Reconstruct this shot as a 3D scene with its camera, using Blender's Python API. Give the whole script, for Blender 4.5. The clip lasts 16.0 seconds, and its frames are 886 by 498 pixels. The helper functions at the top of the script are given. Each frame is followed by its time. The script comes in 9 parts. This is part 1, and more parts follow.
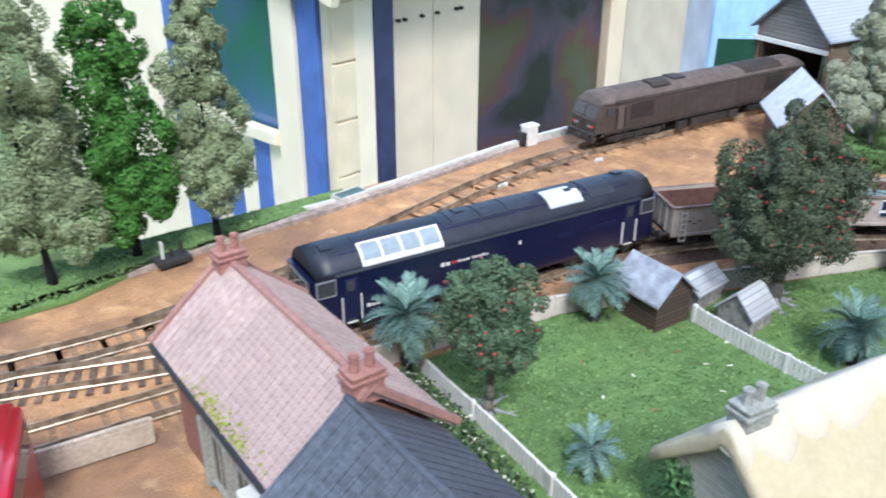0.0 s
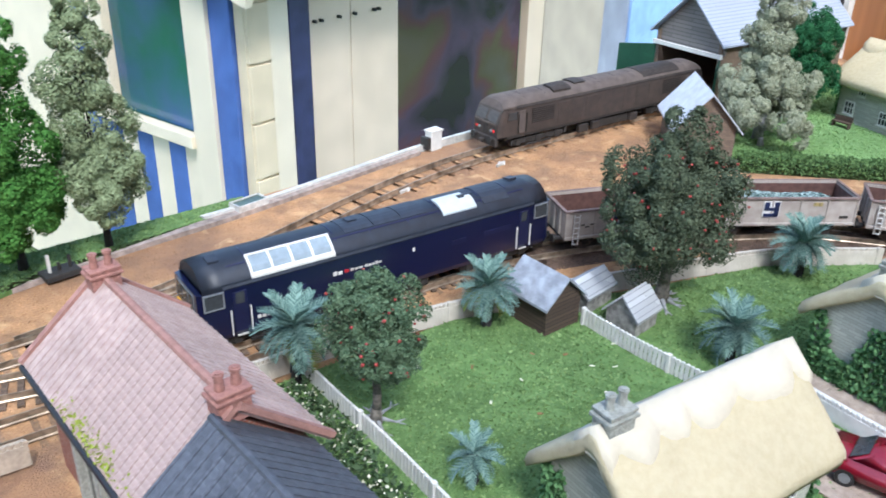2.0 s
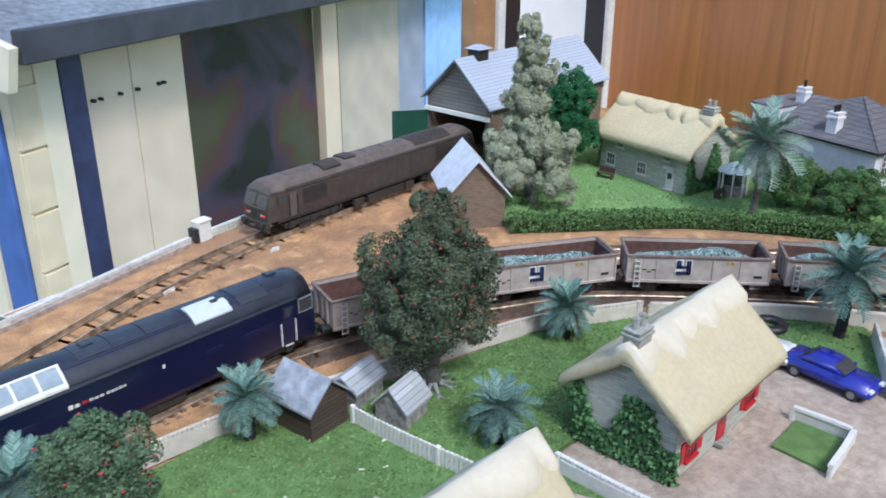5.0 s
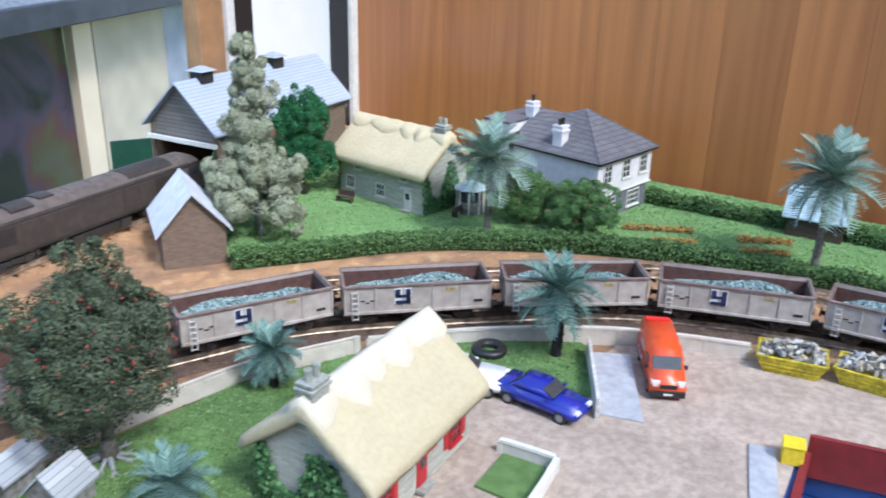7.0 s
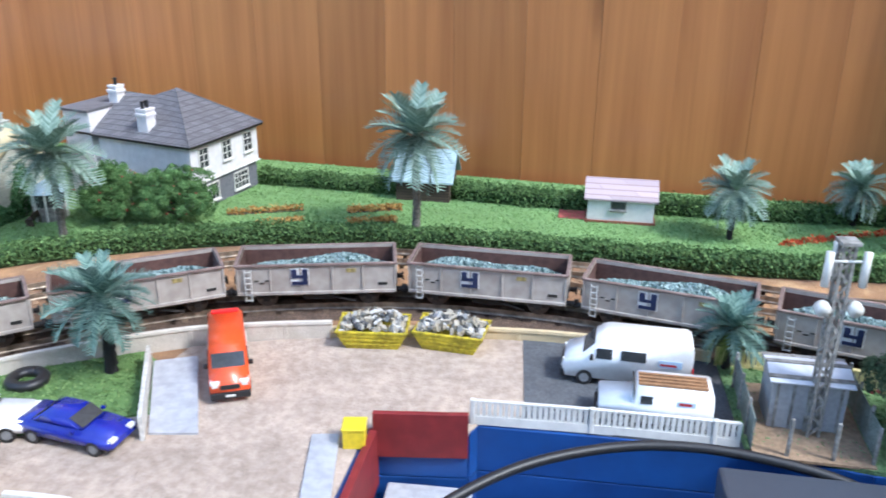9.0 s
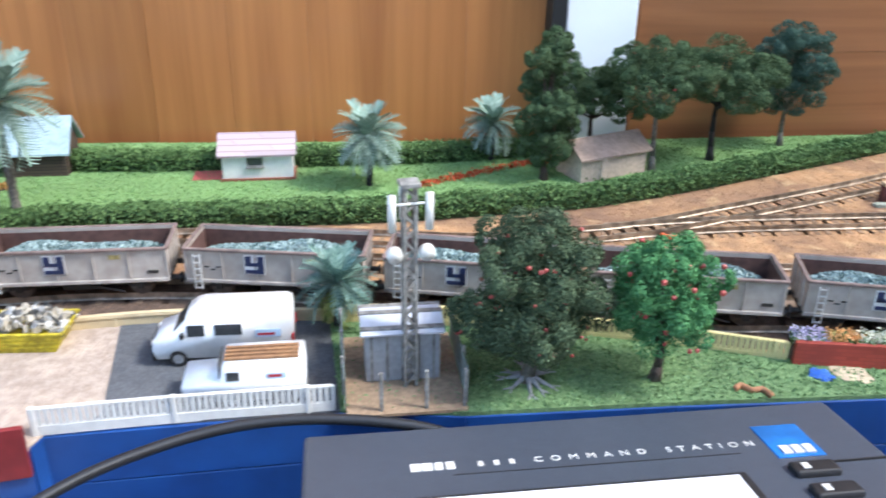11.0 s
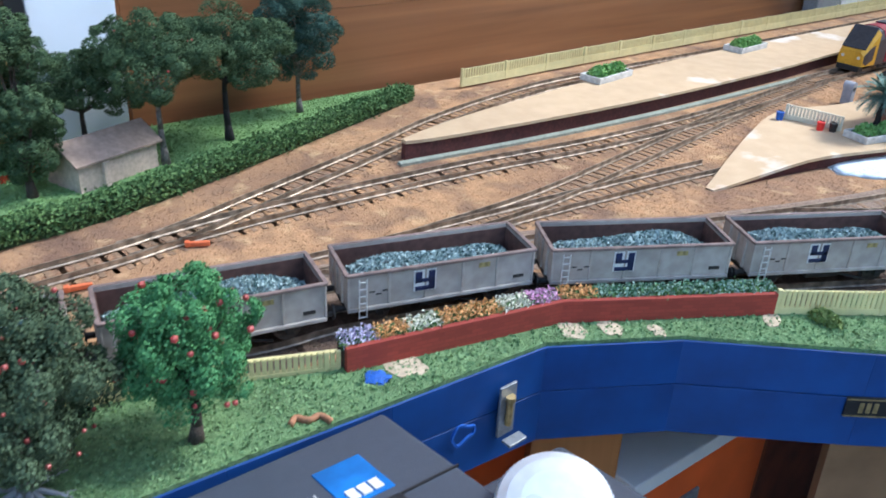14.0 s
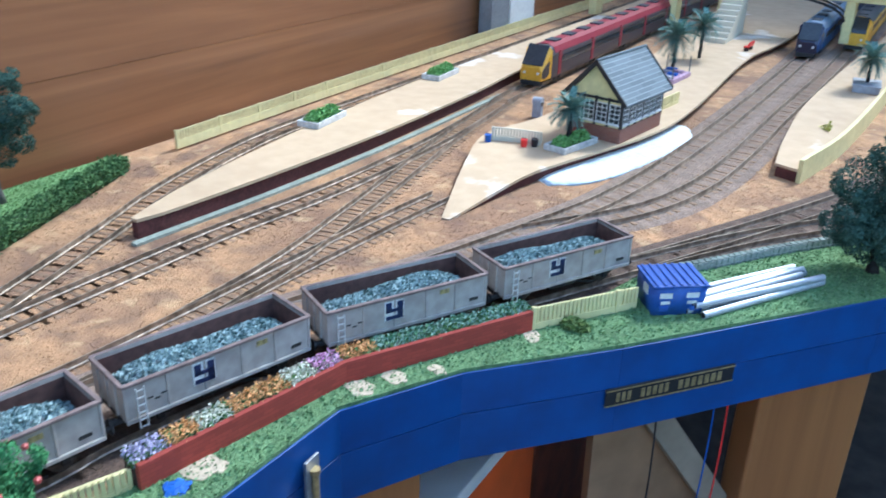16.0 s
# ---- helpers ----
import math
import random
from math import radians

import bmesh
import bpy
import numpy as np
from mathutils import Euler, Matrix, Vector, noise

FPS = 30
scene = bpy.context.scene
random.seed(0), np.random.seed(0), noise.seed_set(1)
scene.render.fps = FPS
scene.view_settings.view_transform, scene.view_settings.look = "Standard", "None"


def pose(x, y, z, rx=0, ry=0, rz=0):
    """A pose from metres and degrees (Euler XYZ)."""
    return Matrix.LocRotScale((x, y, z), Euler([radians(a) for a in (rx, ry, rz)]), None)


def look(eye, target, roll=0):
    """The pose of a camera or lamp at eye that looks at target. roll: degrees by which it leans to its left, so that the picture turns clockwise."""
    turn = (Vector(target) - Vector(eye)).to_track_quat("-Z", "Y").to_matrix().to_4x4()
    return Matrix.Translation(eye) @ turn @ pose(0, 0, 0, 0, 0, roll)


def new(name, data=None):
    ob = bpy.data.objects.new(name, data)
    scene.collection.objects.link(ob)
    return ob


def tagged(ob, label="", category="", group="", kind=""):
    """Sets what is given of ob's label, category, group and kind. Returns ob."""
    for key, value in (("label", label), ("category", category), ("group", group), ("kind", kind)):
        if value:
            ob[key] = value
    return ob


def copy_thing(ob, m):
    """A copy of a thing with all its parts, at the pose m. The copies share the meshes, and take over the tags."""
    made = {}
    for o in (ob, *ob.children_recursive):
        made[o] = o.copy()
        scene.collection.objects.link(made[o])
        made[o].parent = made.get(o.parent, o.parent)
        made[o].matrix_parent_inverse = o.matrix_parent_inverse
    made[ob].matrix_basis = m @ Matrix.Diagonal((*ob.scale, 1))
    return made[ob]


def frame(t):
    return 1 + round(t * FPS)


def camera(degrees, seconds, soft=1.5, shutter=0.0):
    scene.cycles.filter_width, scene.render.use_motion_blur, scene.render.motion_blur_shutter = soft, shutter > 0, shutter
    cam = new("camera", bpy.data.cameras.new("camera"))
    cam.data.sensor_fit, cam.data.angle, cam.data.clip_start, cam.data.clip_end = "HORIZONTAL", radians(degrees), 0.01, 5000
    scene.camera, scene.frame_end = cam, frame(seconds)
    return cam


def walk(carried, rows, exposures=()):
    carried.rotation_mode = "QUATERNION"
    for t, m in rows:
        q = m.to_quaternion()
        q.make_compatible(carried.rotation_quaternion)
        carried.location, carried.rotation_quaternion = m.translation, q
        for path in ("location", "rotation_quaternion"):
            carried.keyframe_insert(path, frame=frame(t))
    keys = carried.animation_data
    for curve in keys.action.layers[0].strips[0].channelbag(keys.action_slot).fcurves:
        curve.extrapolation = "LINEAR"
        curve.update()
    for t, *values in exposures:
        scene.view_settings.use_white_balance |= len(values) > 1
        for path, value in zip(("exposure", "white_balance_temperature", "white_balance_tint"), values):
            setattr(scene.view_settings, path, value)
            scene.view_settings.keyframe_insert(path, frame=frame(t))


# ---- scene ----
cam = camera(55.1, 16.0, soft=1.7, shutter=0.4)
PATH = [
    (0, (0.211, -0.003, 0.253), (1.085, 1.561, -0.637), 0.2),
    (0.5, (0.223, -0.003, 0.253), (1.197, 1.501, -0.635), 1.5),
    (1, (0.224, -0.007, 0.256), (1.189, 1.503, -0.632), 0.6),
    (1.5, (0.222, -0.01, 0.258), (1.188, 1.497, -0.633), 0.9),
    (2, (0.23, -0.014, 0.259), (1.241, 1.464, -0.632), 1.4),
    (2.5, (0.24, -0.017, 0.26), (1.302, 1.428, -0.626), 0.8),
    (3, (0.249, -0.02, 0.258), (1.374, 1.378, -0.624), 0.6),
    (3.5, (0.253, -0.02, 0.266), (1.456, 1.341, -0.572), 0.4),
    (3.7, (0.253, -0.019, 0.267), (1.483, 1.328, -0.552), 0.4),
    (5.8, (0.307, -0.023, 0.277), (1.74, 1.158, -0.464), 0.8),
    (6, (0.313, -0.026, 0.275), (1.779, 1.118, -0.462), 1.2),
    (6.5, (0.333, -0.037, 0.275), (1.879, 0.995, -0.463), 1.2),
    (7, (0.357, -0.048, 0.271), (1.975, 0.869, -0.465), 1.3),
    (7.5, (0.374, -0.061, 0.271), (2.057, 0.729, -0.467), 1.3),
    (8, (0.4, -0.084, 0.267), (2.147, 0.533, -0.486), 1.0),
    (8.2, (0.413, -0.093, 0.262), (2.186, 0.446, -0.489), 1.0),
    (10.3, (0.465, -0.185, 0.245), (2.29, -0.151, -0.572), -0.1),
    (10.5, (0.47, -0.194, 0.245), (2.289, -0.237, -0.587), 0.2),
    (11, (0.486, -0.214, 0.239), (2.28, -0.46, -0.61), 0.9),
    (11.5, (0.497, -0.226, 0.239), (2.251, -0.672, -0.613), 1.3),
    (12, (0.506, -0.232, 0.237), (2.176, -0.901, -0.637), 2.3),
    (12.5, (0.513, -0.243, 0.236), (2.102, -1.085, -0.64), 2.7),
    (13, (0.518, -0.256, 0.235), (2.031, -1.218, -0.65), 3.0),
    (13.5, (0.529, -0.259, 0.233), (1.966, -1.327, -0.659), 3.3),
    (14, (0.552, -0.27, 0.236), (1.929, -1.397, -0.676), 3.0),
    (14.5, (0.565, -0.285, 0.246), (1.871, -1.505, -0.653), 3.1),
    (15, (0.572, -0.262, 0.244), (1.648, -1.662, -0.694), 3.2),
    (15.5, (0.573, -0.248, 0.25), (1.555, -1.747, -0.637), 2.3),
    (16, (0.575, -0.256, 0.256), (1.478, -1.831, -0.583), 1.8),
]
EXPOSURES = [(0, 2.05, 6100, 8), (2, 2.0, 6050, 8), (3.5, 1.68, 6050, 8), (6, 1.75, 5900, 8), (7, 2.0, 5900, 8), (8, 2.1, 5900, 7), (10.5, 2.45, 6350, 8), (11.4, 2.45, 6520, 9), (12, 2.2, 6650, 10), (12.5, 2.1, 6520, 9), (13, 2.2, 6400, 9), (14.5, 2.15, 5700, 4), (16, 2.3, 5400, 2)]
walk(cam, [(t, look(eye, target, roll)) for t, eye, target, roll in PATH], EXPOSURES)

# ---- light ----
sky_world = bpy.data.worlds.new("daylight")
scene.world = sky_world
sky_world.use_nodes = True
wn = sky_world.node_tree
sky = wn.nodes.new("ShaderNodeTexSky")
sky.sky_type, sky.sun_disc = "NISHITA", False
sky.sun_elevation, sky.sun_rotation = radians(48), radians(200)
wn.links.new(sky.outputs[0], wn.nodes["Background"].inputs[0])
wn.nodes["Background"].inputs[1].default_value = 0.13
sun = new("sun", bpy.data.lights.new("sun", "SUN"))
sun.data.energy, sun.data.angle, sun.data.color = 1.0, radians(12), (1, 0.985, 0.96)
sun.matrix_world = look((-0.9, -2.4, 3.0), (0, 0, 0))


# ---- materials ----
def mat(name, color, rough=0.7, vary=0.12, size=400, bump=0.0, bump_size=900, metal=0.0, color2=None, spread=(0.35, 0.65), coat=0.0, random_tint=0.0):
    """A surface with two scales of variation. size: noise scale per metre."""
    m = bpy.data.materials.new(name)
    m.use_nodes = True
    n, l = m.node_tree.nodes, m.node_tree.links
    b = n["Principled BSDF"]
    co = n.new("ShaderNodeTexCoord")
    a = n.new("ShaderNodeTexNoise")
    a.inputs["Scale"].default_value, a.inputs["Detail"].default_value = size, 5
    l.new(co.outputs["Object"], a.inputs["Vector"])
    c = n.new("ShaderNodeTexNoise")
    c.inputs["Scale"].default_value, c.inputs["Detail"].default_value = size * 0.13, 3
    l.new(co.outputs["Object"], c.inputs["Vector"])
    ramp = n.new("ShaderNodeMapRange")
    ramp.inputs["From Min"].default_value, ramp.inputs["From Max"].default_value = spread
    l.new(a.outputs["Fac"], ramp.inputs["Value"])
    mix = n.new("ShaderNodeMix")
    mix.data_type = "RGBA"
    dark = color2 or tuple(v * (1 - vary * 2) for v in color)
    mix.inputs["A"].default_value, mix.inputs["B"].default_value = (*dark, 1), (*color, 1)
    l.new(ramp.outputs[0], mix.inputs["Factor"])
    hsv = n.new("ShaderNodeHueSaturation")
    l.new(mix.outputs["Result"], hsv.inputs["Color"])
    val = n.new("ShaderNodeMapRange")
    val.inputs["From Min"].default_value, val.inputs["From Max"].default_value = 0.3, 0.7
    val.inputs["To Min"].default_value, val.inputs["To Max"].default_value = 1 - vary, 1 + vary
    l.new(c.outputs["Fac"], val.inputs["Value"])
    if random_tint:
        info = n.new("ShaderNodeObjectInfo")
        mul = n.new("ShaderNodeMath")
        mul.operation = "MULTIPLY_ADD"
        mul.inputs[1].default_value, mul.inputs[2].default_value = random_tint, 1 - random_tint / 2
        l.new(info.outputs["Random"], mul.inputs[0])
        mul2 = n.new("ShaderNodeMath")
        mul2.operation = "MULTIPLY"
        l.new(mul.outputs[0], mul2.inputs[0])
        l.new(val.outputs[0], mul2.inputs[1])
        l.new(mul2.outputs[0], hsv.inputs["Value"])
    else:
        l.new(val.outputs[0], hsv.inputs["Value"])
    l.new(hsv.outputs["Color"], b.inputs["Base Color"])
    b.inputs["Roughness"].default_value, b.inputs["Metallic"].default_value = rough, metal
    b.inputs["Coat Weight"].default_value = coat
    if bump:
        d = n.new("ShaderNodeTexNoise")
        d.inputs["Scale"].default_value, d.inputs["Detail"].default_value = bump_size, 4
        l.new(co.outputs["Object"], d.inputs["Vector"])
        bp = n.new("ShaderNodeBump")
        bp.inputs["Strength"].default_value, bp.inputs["Distance"].default_value = min(bump, 1.0), 0.0015
        l.new(d.outputs["Fac"], bp.inputs["Height"])
        l.new(bp.outputs[0], b.inputs["Normal"])
    return m


def leafy(name, color, color2, rough=0.85, island=True):
    """Foam and leaf flock: every leaf takes its own shade between two greens."""
    m = bpy.data.materials.new(name)
    m.use_nodes = True
    n, l = m.node_tree.nodes, m.node_tree.links
    b = n["Principled BSDF"]
    g = n.new("ShaderNodeNewGeometry")
    mix = n.new("ShaderNodeMix")
    mix.data_type = "RGBA"
    mix.inputs["A"].default_value, mix.inputs["B"].default_value = (*color, 1), (*color2, 1)
    l.new(g.outputs["Random Per Island"], mix.inputs["Factor"])
    l.new(mix.outputs["Result"], b.inputs["Base Color"])
    b.inputs["Roughness"].default_value = rough
    b.inputs["Specular IOR Level"].default_value = 0.12
    return m


M = {}
M["lawn2"] = mat("pale flock", (0.17, 0.28, 0.12), 0.95, 0.2, 320, 1.0, 900, color2=(0.1, 0.18, 0.07))
M["paving"] = mat("pink paving", (0.46, 0.37, 0.3), 0.9, 0.14, 220, 0.8, 500, color2=(0.34, 0.265, 0.21))
M["tarmac"] = mat("tarmac", (0.1, 0.105, 0.115), 0.9, 0.15, 600, 0.5)


def ballast_ground(name, grains):
    """Loose orange grit: broad worn patches, small stains and grain."""
    m = mat(name, (0.52, 0.3, 0.145), 0.97, 0.16, 700, 0.8, 900, color2=(0.38, 0.21, 0.105))
    n, l = m.node_tree.nodes, m.node_tree.links
    b = n["Principled BSDF"]
    base = b.inputs["Base Color"].links[0].from_socket
    co = n.new("ShaderNodeTexCoord")
    last = base
    for size, detail, lo, hi, tone, amount in ((9, 4, 0.45, 0.62, (0.27, 0.15, 0.085), 0.8), (17, 7, 0.52, 0.66, (0.15, 0.085, 0.06), 0.75), (38, 6, 0.5, 0.68, (0.2, 0.12, 0.075), 0.6), (55, 5, 0.58, 0.7, (0.62, 0.42, 0.22), 0.6)):
        t = n.new("ShaderNodeTexNoise")
        t.inputs["Scale"].default_value, t.inputs["Detail"].default_value, t.inputs["Distortion"].default_value = size, detail, 0.4
        l.new(co.outputs["Object"], t.inputs["Vector"])
        r = n.new("ShaderNodeMapRange")
        r.inputs["From Min"].default_value, r.inputs["From Max"].default_value = lo, hi
        r.inputs["To Max"].default_value = amount
        l.new(t.outputs["Fac"], r.inputs["Value"])
        x = n.new("ShaderNodeMix")
        x.data_type = "RGBA"
        l.new(r.outputs[0], x.inputs["Factor"])
        l.new(last, x.inputs["A"])
        x.inputs["B"].default_value = (*tone, 1)
        last = x.outputs["Result"]
    if grains:
        g = n.new("ShaderNodeNewGeometry")
        h = n.new("ShaderNodeHueSaturation")
        v = n.new("ShaderNodeMapRange")
        v.inputs["To Min"].default_value, v.inputs["To Max"].default_value = 0.74, 1.2
        l.new(g.outputs["Random Per Island"], v.inputs["Value"])
        l.new(v.outputs[0], h.inputs["Value"])
        l.new(last, h.inputs["Color"])
        last = h.outputs["Color"]
    l.new(last, b.inputs["Base Color"])
    return m


M["ballast"] = ballast_ground("orange ballast", False)
M["grit"] = ballast_ground("orange grit", True)
M["flock"] = leafy("grass flock", (0.11, 0.185, 0.065), (0.23, 0.345, 0.135))
M["flock_pale"] = leafy("pale grass flock", (0.09, 0.18, 0.07), (0.26, 0.4, 0.19))
M["floor"] = mat("floor", (0.05, 0.04, 0.035), 0.7, 0.3, 20)
M["plaster"] = mat("white plaster", (0.72, 0.71, 0.68), 0.8, 0.04, 20)
M["grass"] = mat("static grass", (0.15, 0.26, 0.08), 0.95, 0.2, 120, 1.0, 900, color2=(0.095, 0.18, 0.05))
M["meadow"] = mat("meadow flock", (0.2, 0.34, 0.13), 0.95, 0.14, 160, 0.8, 900, color2=(0.15, 0.27, 0.09))
M["flock_meadow"] = leafy("meadow flock blades", (0.17, 0.3, 0.11), (0.26, 0.42, 0.17))
M["rail"] = mat("nickel rail", (0.44, 0.35, 0.26), 0.42, 0.3, 160, metal=0.55)
M["track_bed"] = mat("dark track bed", (0.15, 0.095, 0.065), 0.95, 0.25, 700, 1.0, 900, color2=(0.075, 0.05, 0.037))
M["sleeper_dusty"] = mat("dust covered sleeper", (0.3, 0.185, 0.105), 0.95, 0.25, 500, 0.4, color2=(0.2, 0.125, 0.075), random_tint=0.4)
M["track_mud"] = mat("muddy track bed", (0.3, 0.215, 0.155), 0.95, 0.22, 500, 1.0, 900, color2=(0.2, 0.14, 0.105))
M["sleeper"] = mat("sleeper", (0.17, 0.115, 0.078), 0.9, 0.25, 500, 0.4, random_tint=0.6)
M["white"] = mat("white plastic", (0.7, 0.69, 0.65), 0.55, 0.06, 200)
M["cream"] = mat("cream thatch", (0.52, 0.455, 0.3), 0.9, 0.05, 300, 0.4, 420, color2=(0.48, 0.41, 0.26))
M["stone"] = mat("grey stone", (0.4, 0.41, 0.36), 0.9, 0.15, 500, 0.6)
M["brick"] = mat("red brick", (0.28, 0.1, 0.06), 0.85, 0.15, 500, 0.3)
M["tile"] = mat("clay roof tile", (0.45, 0.345, 0.31), 0.85, 0.14, 260, 0.3, 900, color2=(0.37, 0.265, 0.235), random_tint=0.16)
M["slate"] = mat("slate roof", (0.11, 0.12, 0.145), 0.6, 0.2, 300, 0.2, random_tint=0.5)
M["navy"] = mat("navy loco paint", (0.0045, 0.007, 0.034), 0.28, 0.05, 200, coat=0.4)
M["locoroof"] = mat("loco roof grey", (0.016, 0.022, 0.036), 0.5, 0.2, 120)
M["wagon"] = mat("weathered wagon grey", (0.41, 0.365, 0.325), 0.75, 0.1, 160, color2=(0.33, 0.285, 0.25))
M["wagon_rim"] = mat("rusty wagon rim", (0.24, 0.17, 0.15), 0.8, 0.2, 160)
M["rust"] = mat("rusty wagon inside", (0.13, 0.062, 0.05), 0.85, 0.2, 200)
M["dark"] = mat("dark frame", (0.03, 0.027, 0.025), 0.7, 0.2, 300)
M["cream_paint"] = mat("cream paint", (0.72, 0.62, 0.3), 0.6, 0.06, 150)
M["hedge"] = leafy("hedge leaves", (0.055, 0.11, 0.04), (0.15, 0.25, 0.09))


def timber(name, c1, c2, level, coat=0.3):
    """Varnished softwood boards: stretched grain, a tone of its own for each board, dark knots."""
    m = bpy.data.materials.new(name)
    m.use_nodes = True
    n, l = m.node_tree.nodes, m.node_tree.links
    b = n["Principled BSDF"]
    co, info, shift = n.new("ShaderNodeTexCoord"), n.new("ShaderNodeObjectInfo"), n.new("ShaderNodeVectorMath")
    spread = n.new("ShaderNodeMath")
    spread.operation = "MULTIPLY"
    spread.inputs[1].default_value = 17.0
    l.new(info.outputs["Random"], spread.inputs[0])
    l.new(co.outputs["Object"], shift.inputs[0])
    l.new(spread.outputs[0], shift.inputs[1])

    def grain(scale, size, detail, twist):
        mp = n.new("ShaderNodeMapping")
        mp.inputs["Scale"].default_value = scale
        l.new(shift.outputs[0], mp.inputs["Vector"])
        g = n.new("ShaderNodeTexNoise")
        g.inputs["Scale"].default_value, g.inputs["Detail"].default_value, g.inputs["Distortion"].default_value = size, detail, twist
        l.new(mp.outputs[0], g.inputs["Vector"])
        return g.outputs["Fac"]

    ax = (1, 1, 14) if level else (14, 1, 0.7)
    fine = (1.5, 1, 90) if level else (90, 1, 1.5)
    add = n.new("ShaderNodeMath")
    add.operation = "MULTIPLY_ADD"
    add.inputs[1].default_value = 0.35
    l.new(grain(fine, 2.0, 5, 0.2), add.inputs[0])
    l.new(grain(ax, 1.6, 7, 2.2), add.inputs[2])
    r = n.new("ShaderNodeValToRGB")
    r.color_ramp.elements[0].position, r.color_ramp.elements[1].position = 0.36, 0.98
    r.color_ramp.elements[0].color, r.color_ramp.elements[1].color = (*c2, 1), (*c1, 1)
    l.new(add.outputs[0], r.inputs["Fac"])
    # knots
    km = n.new("ShaderNodeMapping")
    km.inputs["Scale"].default_value = (5, 0.01, 11) if level else (11, 0.01, 5)
    l.new(shift.outputs[0], km.inputs["Vector"])
    vo = n.new("ShaderNodeTexVoronoi")
    vo.inputs["Scale"].default_value = 0.8
    l.new(km.outputs[0], vo.inputs["Vector"])
    kr = n.new("ShaderNodeMapRange")
    kr.inputs["From Min"].default_value, kr.inputs["From Max"].default_value = 0.03, 0.16
    kr.inputs["To Min"].default_value, kr.inputs["To Max"].default_value = 0.6, 0.0
    l.new(vo.outputs["Distance"], kr.inputs["Value"])
    kx = n.new("ShaderNodeMix")
    kx.data_type = "RGBA"
    kx.inputs["B"].default_value = (*(v * 0.45 for v in c2), 1)
    l.new(kr.outputs[0], kx.inputs["Factor"])
    l.new(r.outputs["Color"], kx.inputs["A"])
    hsv, tone = n.new("ShaderNodeHueSaturation"), n.new("ShaderNodeMapRange")
    tone.inputs["To Min"].default_value, tone.inputs["To Max"].default_value = 0.9, 1.1
    l.new(info.outputs["Random"], tone.inputs["Value"])
    l.new(tone.outputs[0], hsv.inputs["Value"])
    l.new(kx.outputs["Result"], hsv.inputs["Color"])
    l.new(hsv.outputs["Color"], b.inputs["Base Color"])
    b.inputs["Roughness"].default_value, b.inputs["Coat Weight"].default_value, b.inputs["Coat Roughness"].default_value = 0.4, coat, 0.12
    return m


M["wood_v"] = timber("upright varnished boards", (0.52, 0.21, 0.066), (0.29, 0.1, 0.031), False)
M["wood_h"] = timber("level varnished boards", (0.32, 0.135, 0.055), (0.17, 0.068, 0.028), True)
M["wood"] = mat("varnished wood", (0.4, 0.16, 0.045), 0.35, 0.12, 10)
M["blue"] = mat("blue gloss paint", (0.012, 0.068, 0.26), 0.45, 0.18, 45, color2=(0.01, 0.05, 0.2))


def coursed(name, color, mortar, bw, bh, size=1.0, rough=0.85, squash=1.0, bump=0.5, second=0.72):
    """Fine masonry too small to lay singly: courses of blocks from the object's own metres."""
    m = mat(name, color, rough, 0.12, 300)
    n, l = m.node_tree.nodes, m.node_tree.links
    b = n["Principled BSDF"]
    co = n.new("ShaderNodeTexCoord")
    sep = n.new("ShaderNodeSeparateXYZ")
    l.new(co.outputs["Object"], sep.inputs[0])
    add = n.new("ShaderNodeMath")
    l.new(sep.outputs[0], add.inputs[0])
    l.new(sep.outputs[1], add.inputs[1])
    cmb = n.new("ShaderNodeCombineXYZ")
    l.new(add.outputs[0], cmb.inputs[0])
    l.new(sep.outputs[2], cmb.inputs[1])
    br = n.new("ShaderNodeTexBrick")
    br.inputs["Color1"].default_value = (*color, 1)
    br.inputs["Color2"].default_value = (*(v * second for v in color), 1)
    br.inputs["Mortar"].default_value = (*mortar, 1)
    br.inputs["Scale"].default_value = 1.0
    br.inputs["Brick Width"].default_value, br.inputs["Row Height"].default_value = bw, bh
    br.inputs["Mortar Size"].default_value = bh * 0.09
    l.new(cmb.outputs[0], br.inputs["Vector"])
    l.new(br.outputs["Color"], b.inputs["Base Color"])
    bp = n.new("ShaderNodeBump")
    bp.invert = True
    bp.inputs["Strength"].default_value, bp.inputs["Distance"].default_value = bump, 0.0006
    l.new(br.outputs["Fac"], bp.inputs["Height"])
    l.new(bp.outputs[0], b.inputs["Normal"])
    return m


M["stone_courses"] = coursed("grey stone courses", (0.5, 0.505, 0.43), (0.32, 0.32, 0.27), 0.0075, 0.0018)
M["stone_villa"] = coursed("grey villa stone", (0.15, 0.155, 0.18), (0.23, 0.235, 0.26), 0.0075, 0.0018)
M["brick_courses"] = coursed("red brick courses", (0.27, 0.09, 0.055), (0.3, 0.22, 0.18), 0.004, 0.0014)
M["brick_brown"] = coursed("brown brick courses", (0.2, 0.14, 0.1), (0.12, 0.09, 0.07), 0.004, 0.0016)
M["shed_grey"] = coursed("grey gable boards", (0.2, 0.185, 0.175), (0.1, 0.095, 0.09), 0.05, 0.004)
M["slate_courses"] = coursed("slate courses", (0.15, 0.145, 0.16), (0.07, 0.07, 0.08), 0.006, 0.003)
M["slate_light"] = coursed("pale slate courses", (0.36, 0.41, 0.5), (0.25, 0.29, 0.36), 0.03, 0.0028, bump=0.3, second=0.92)
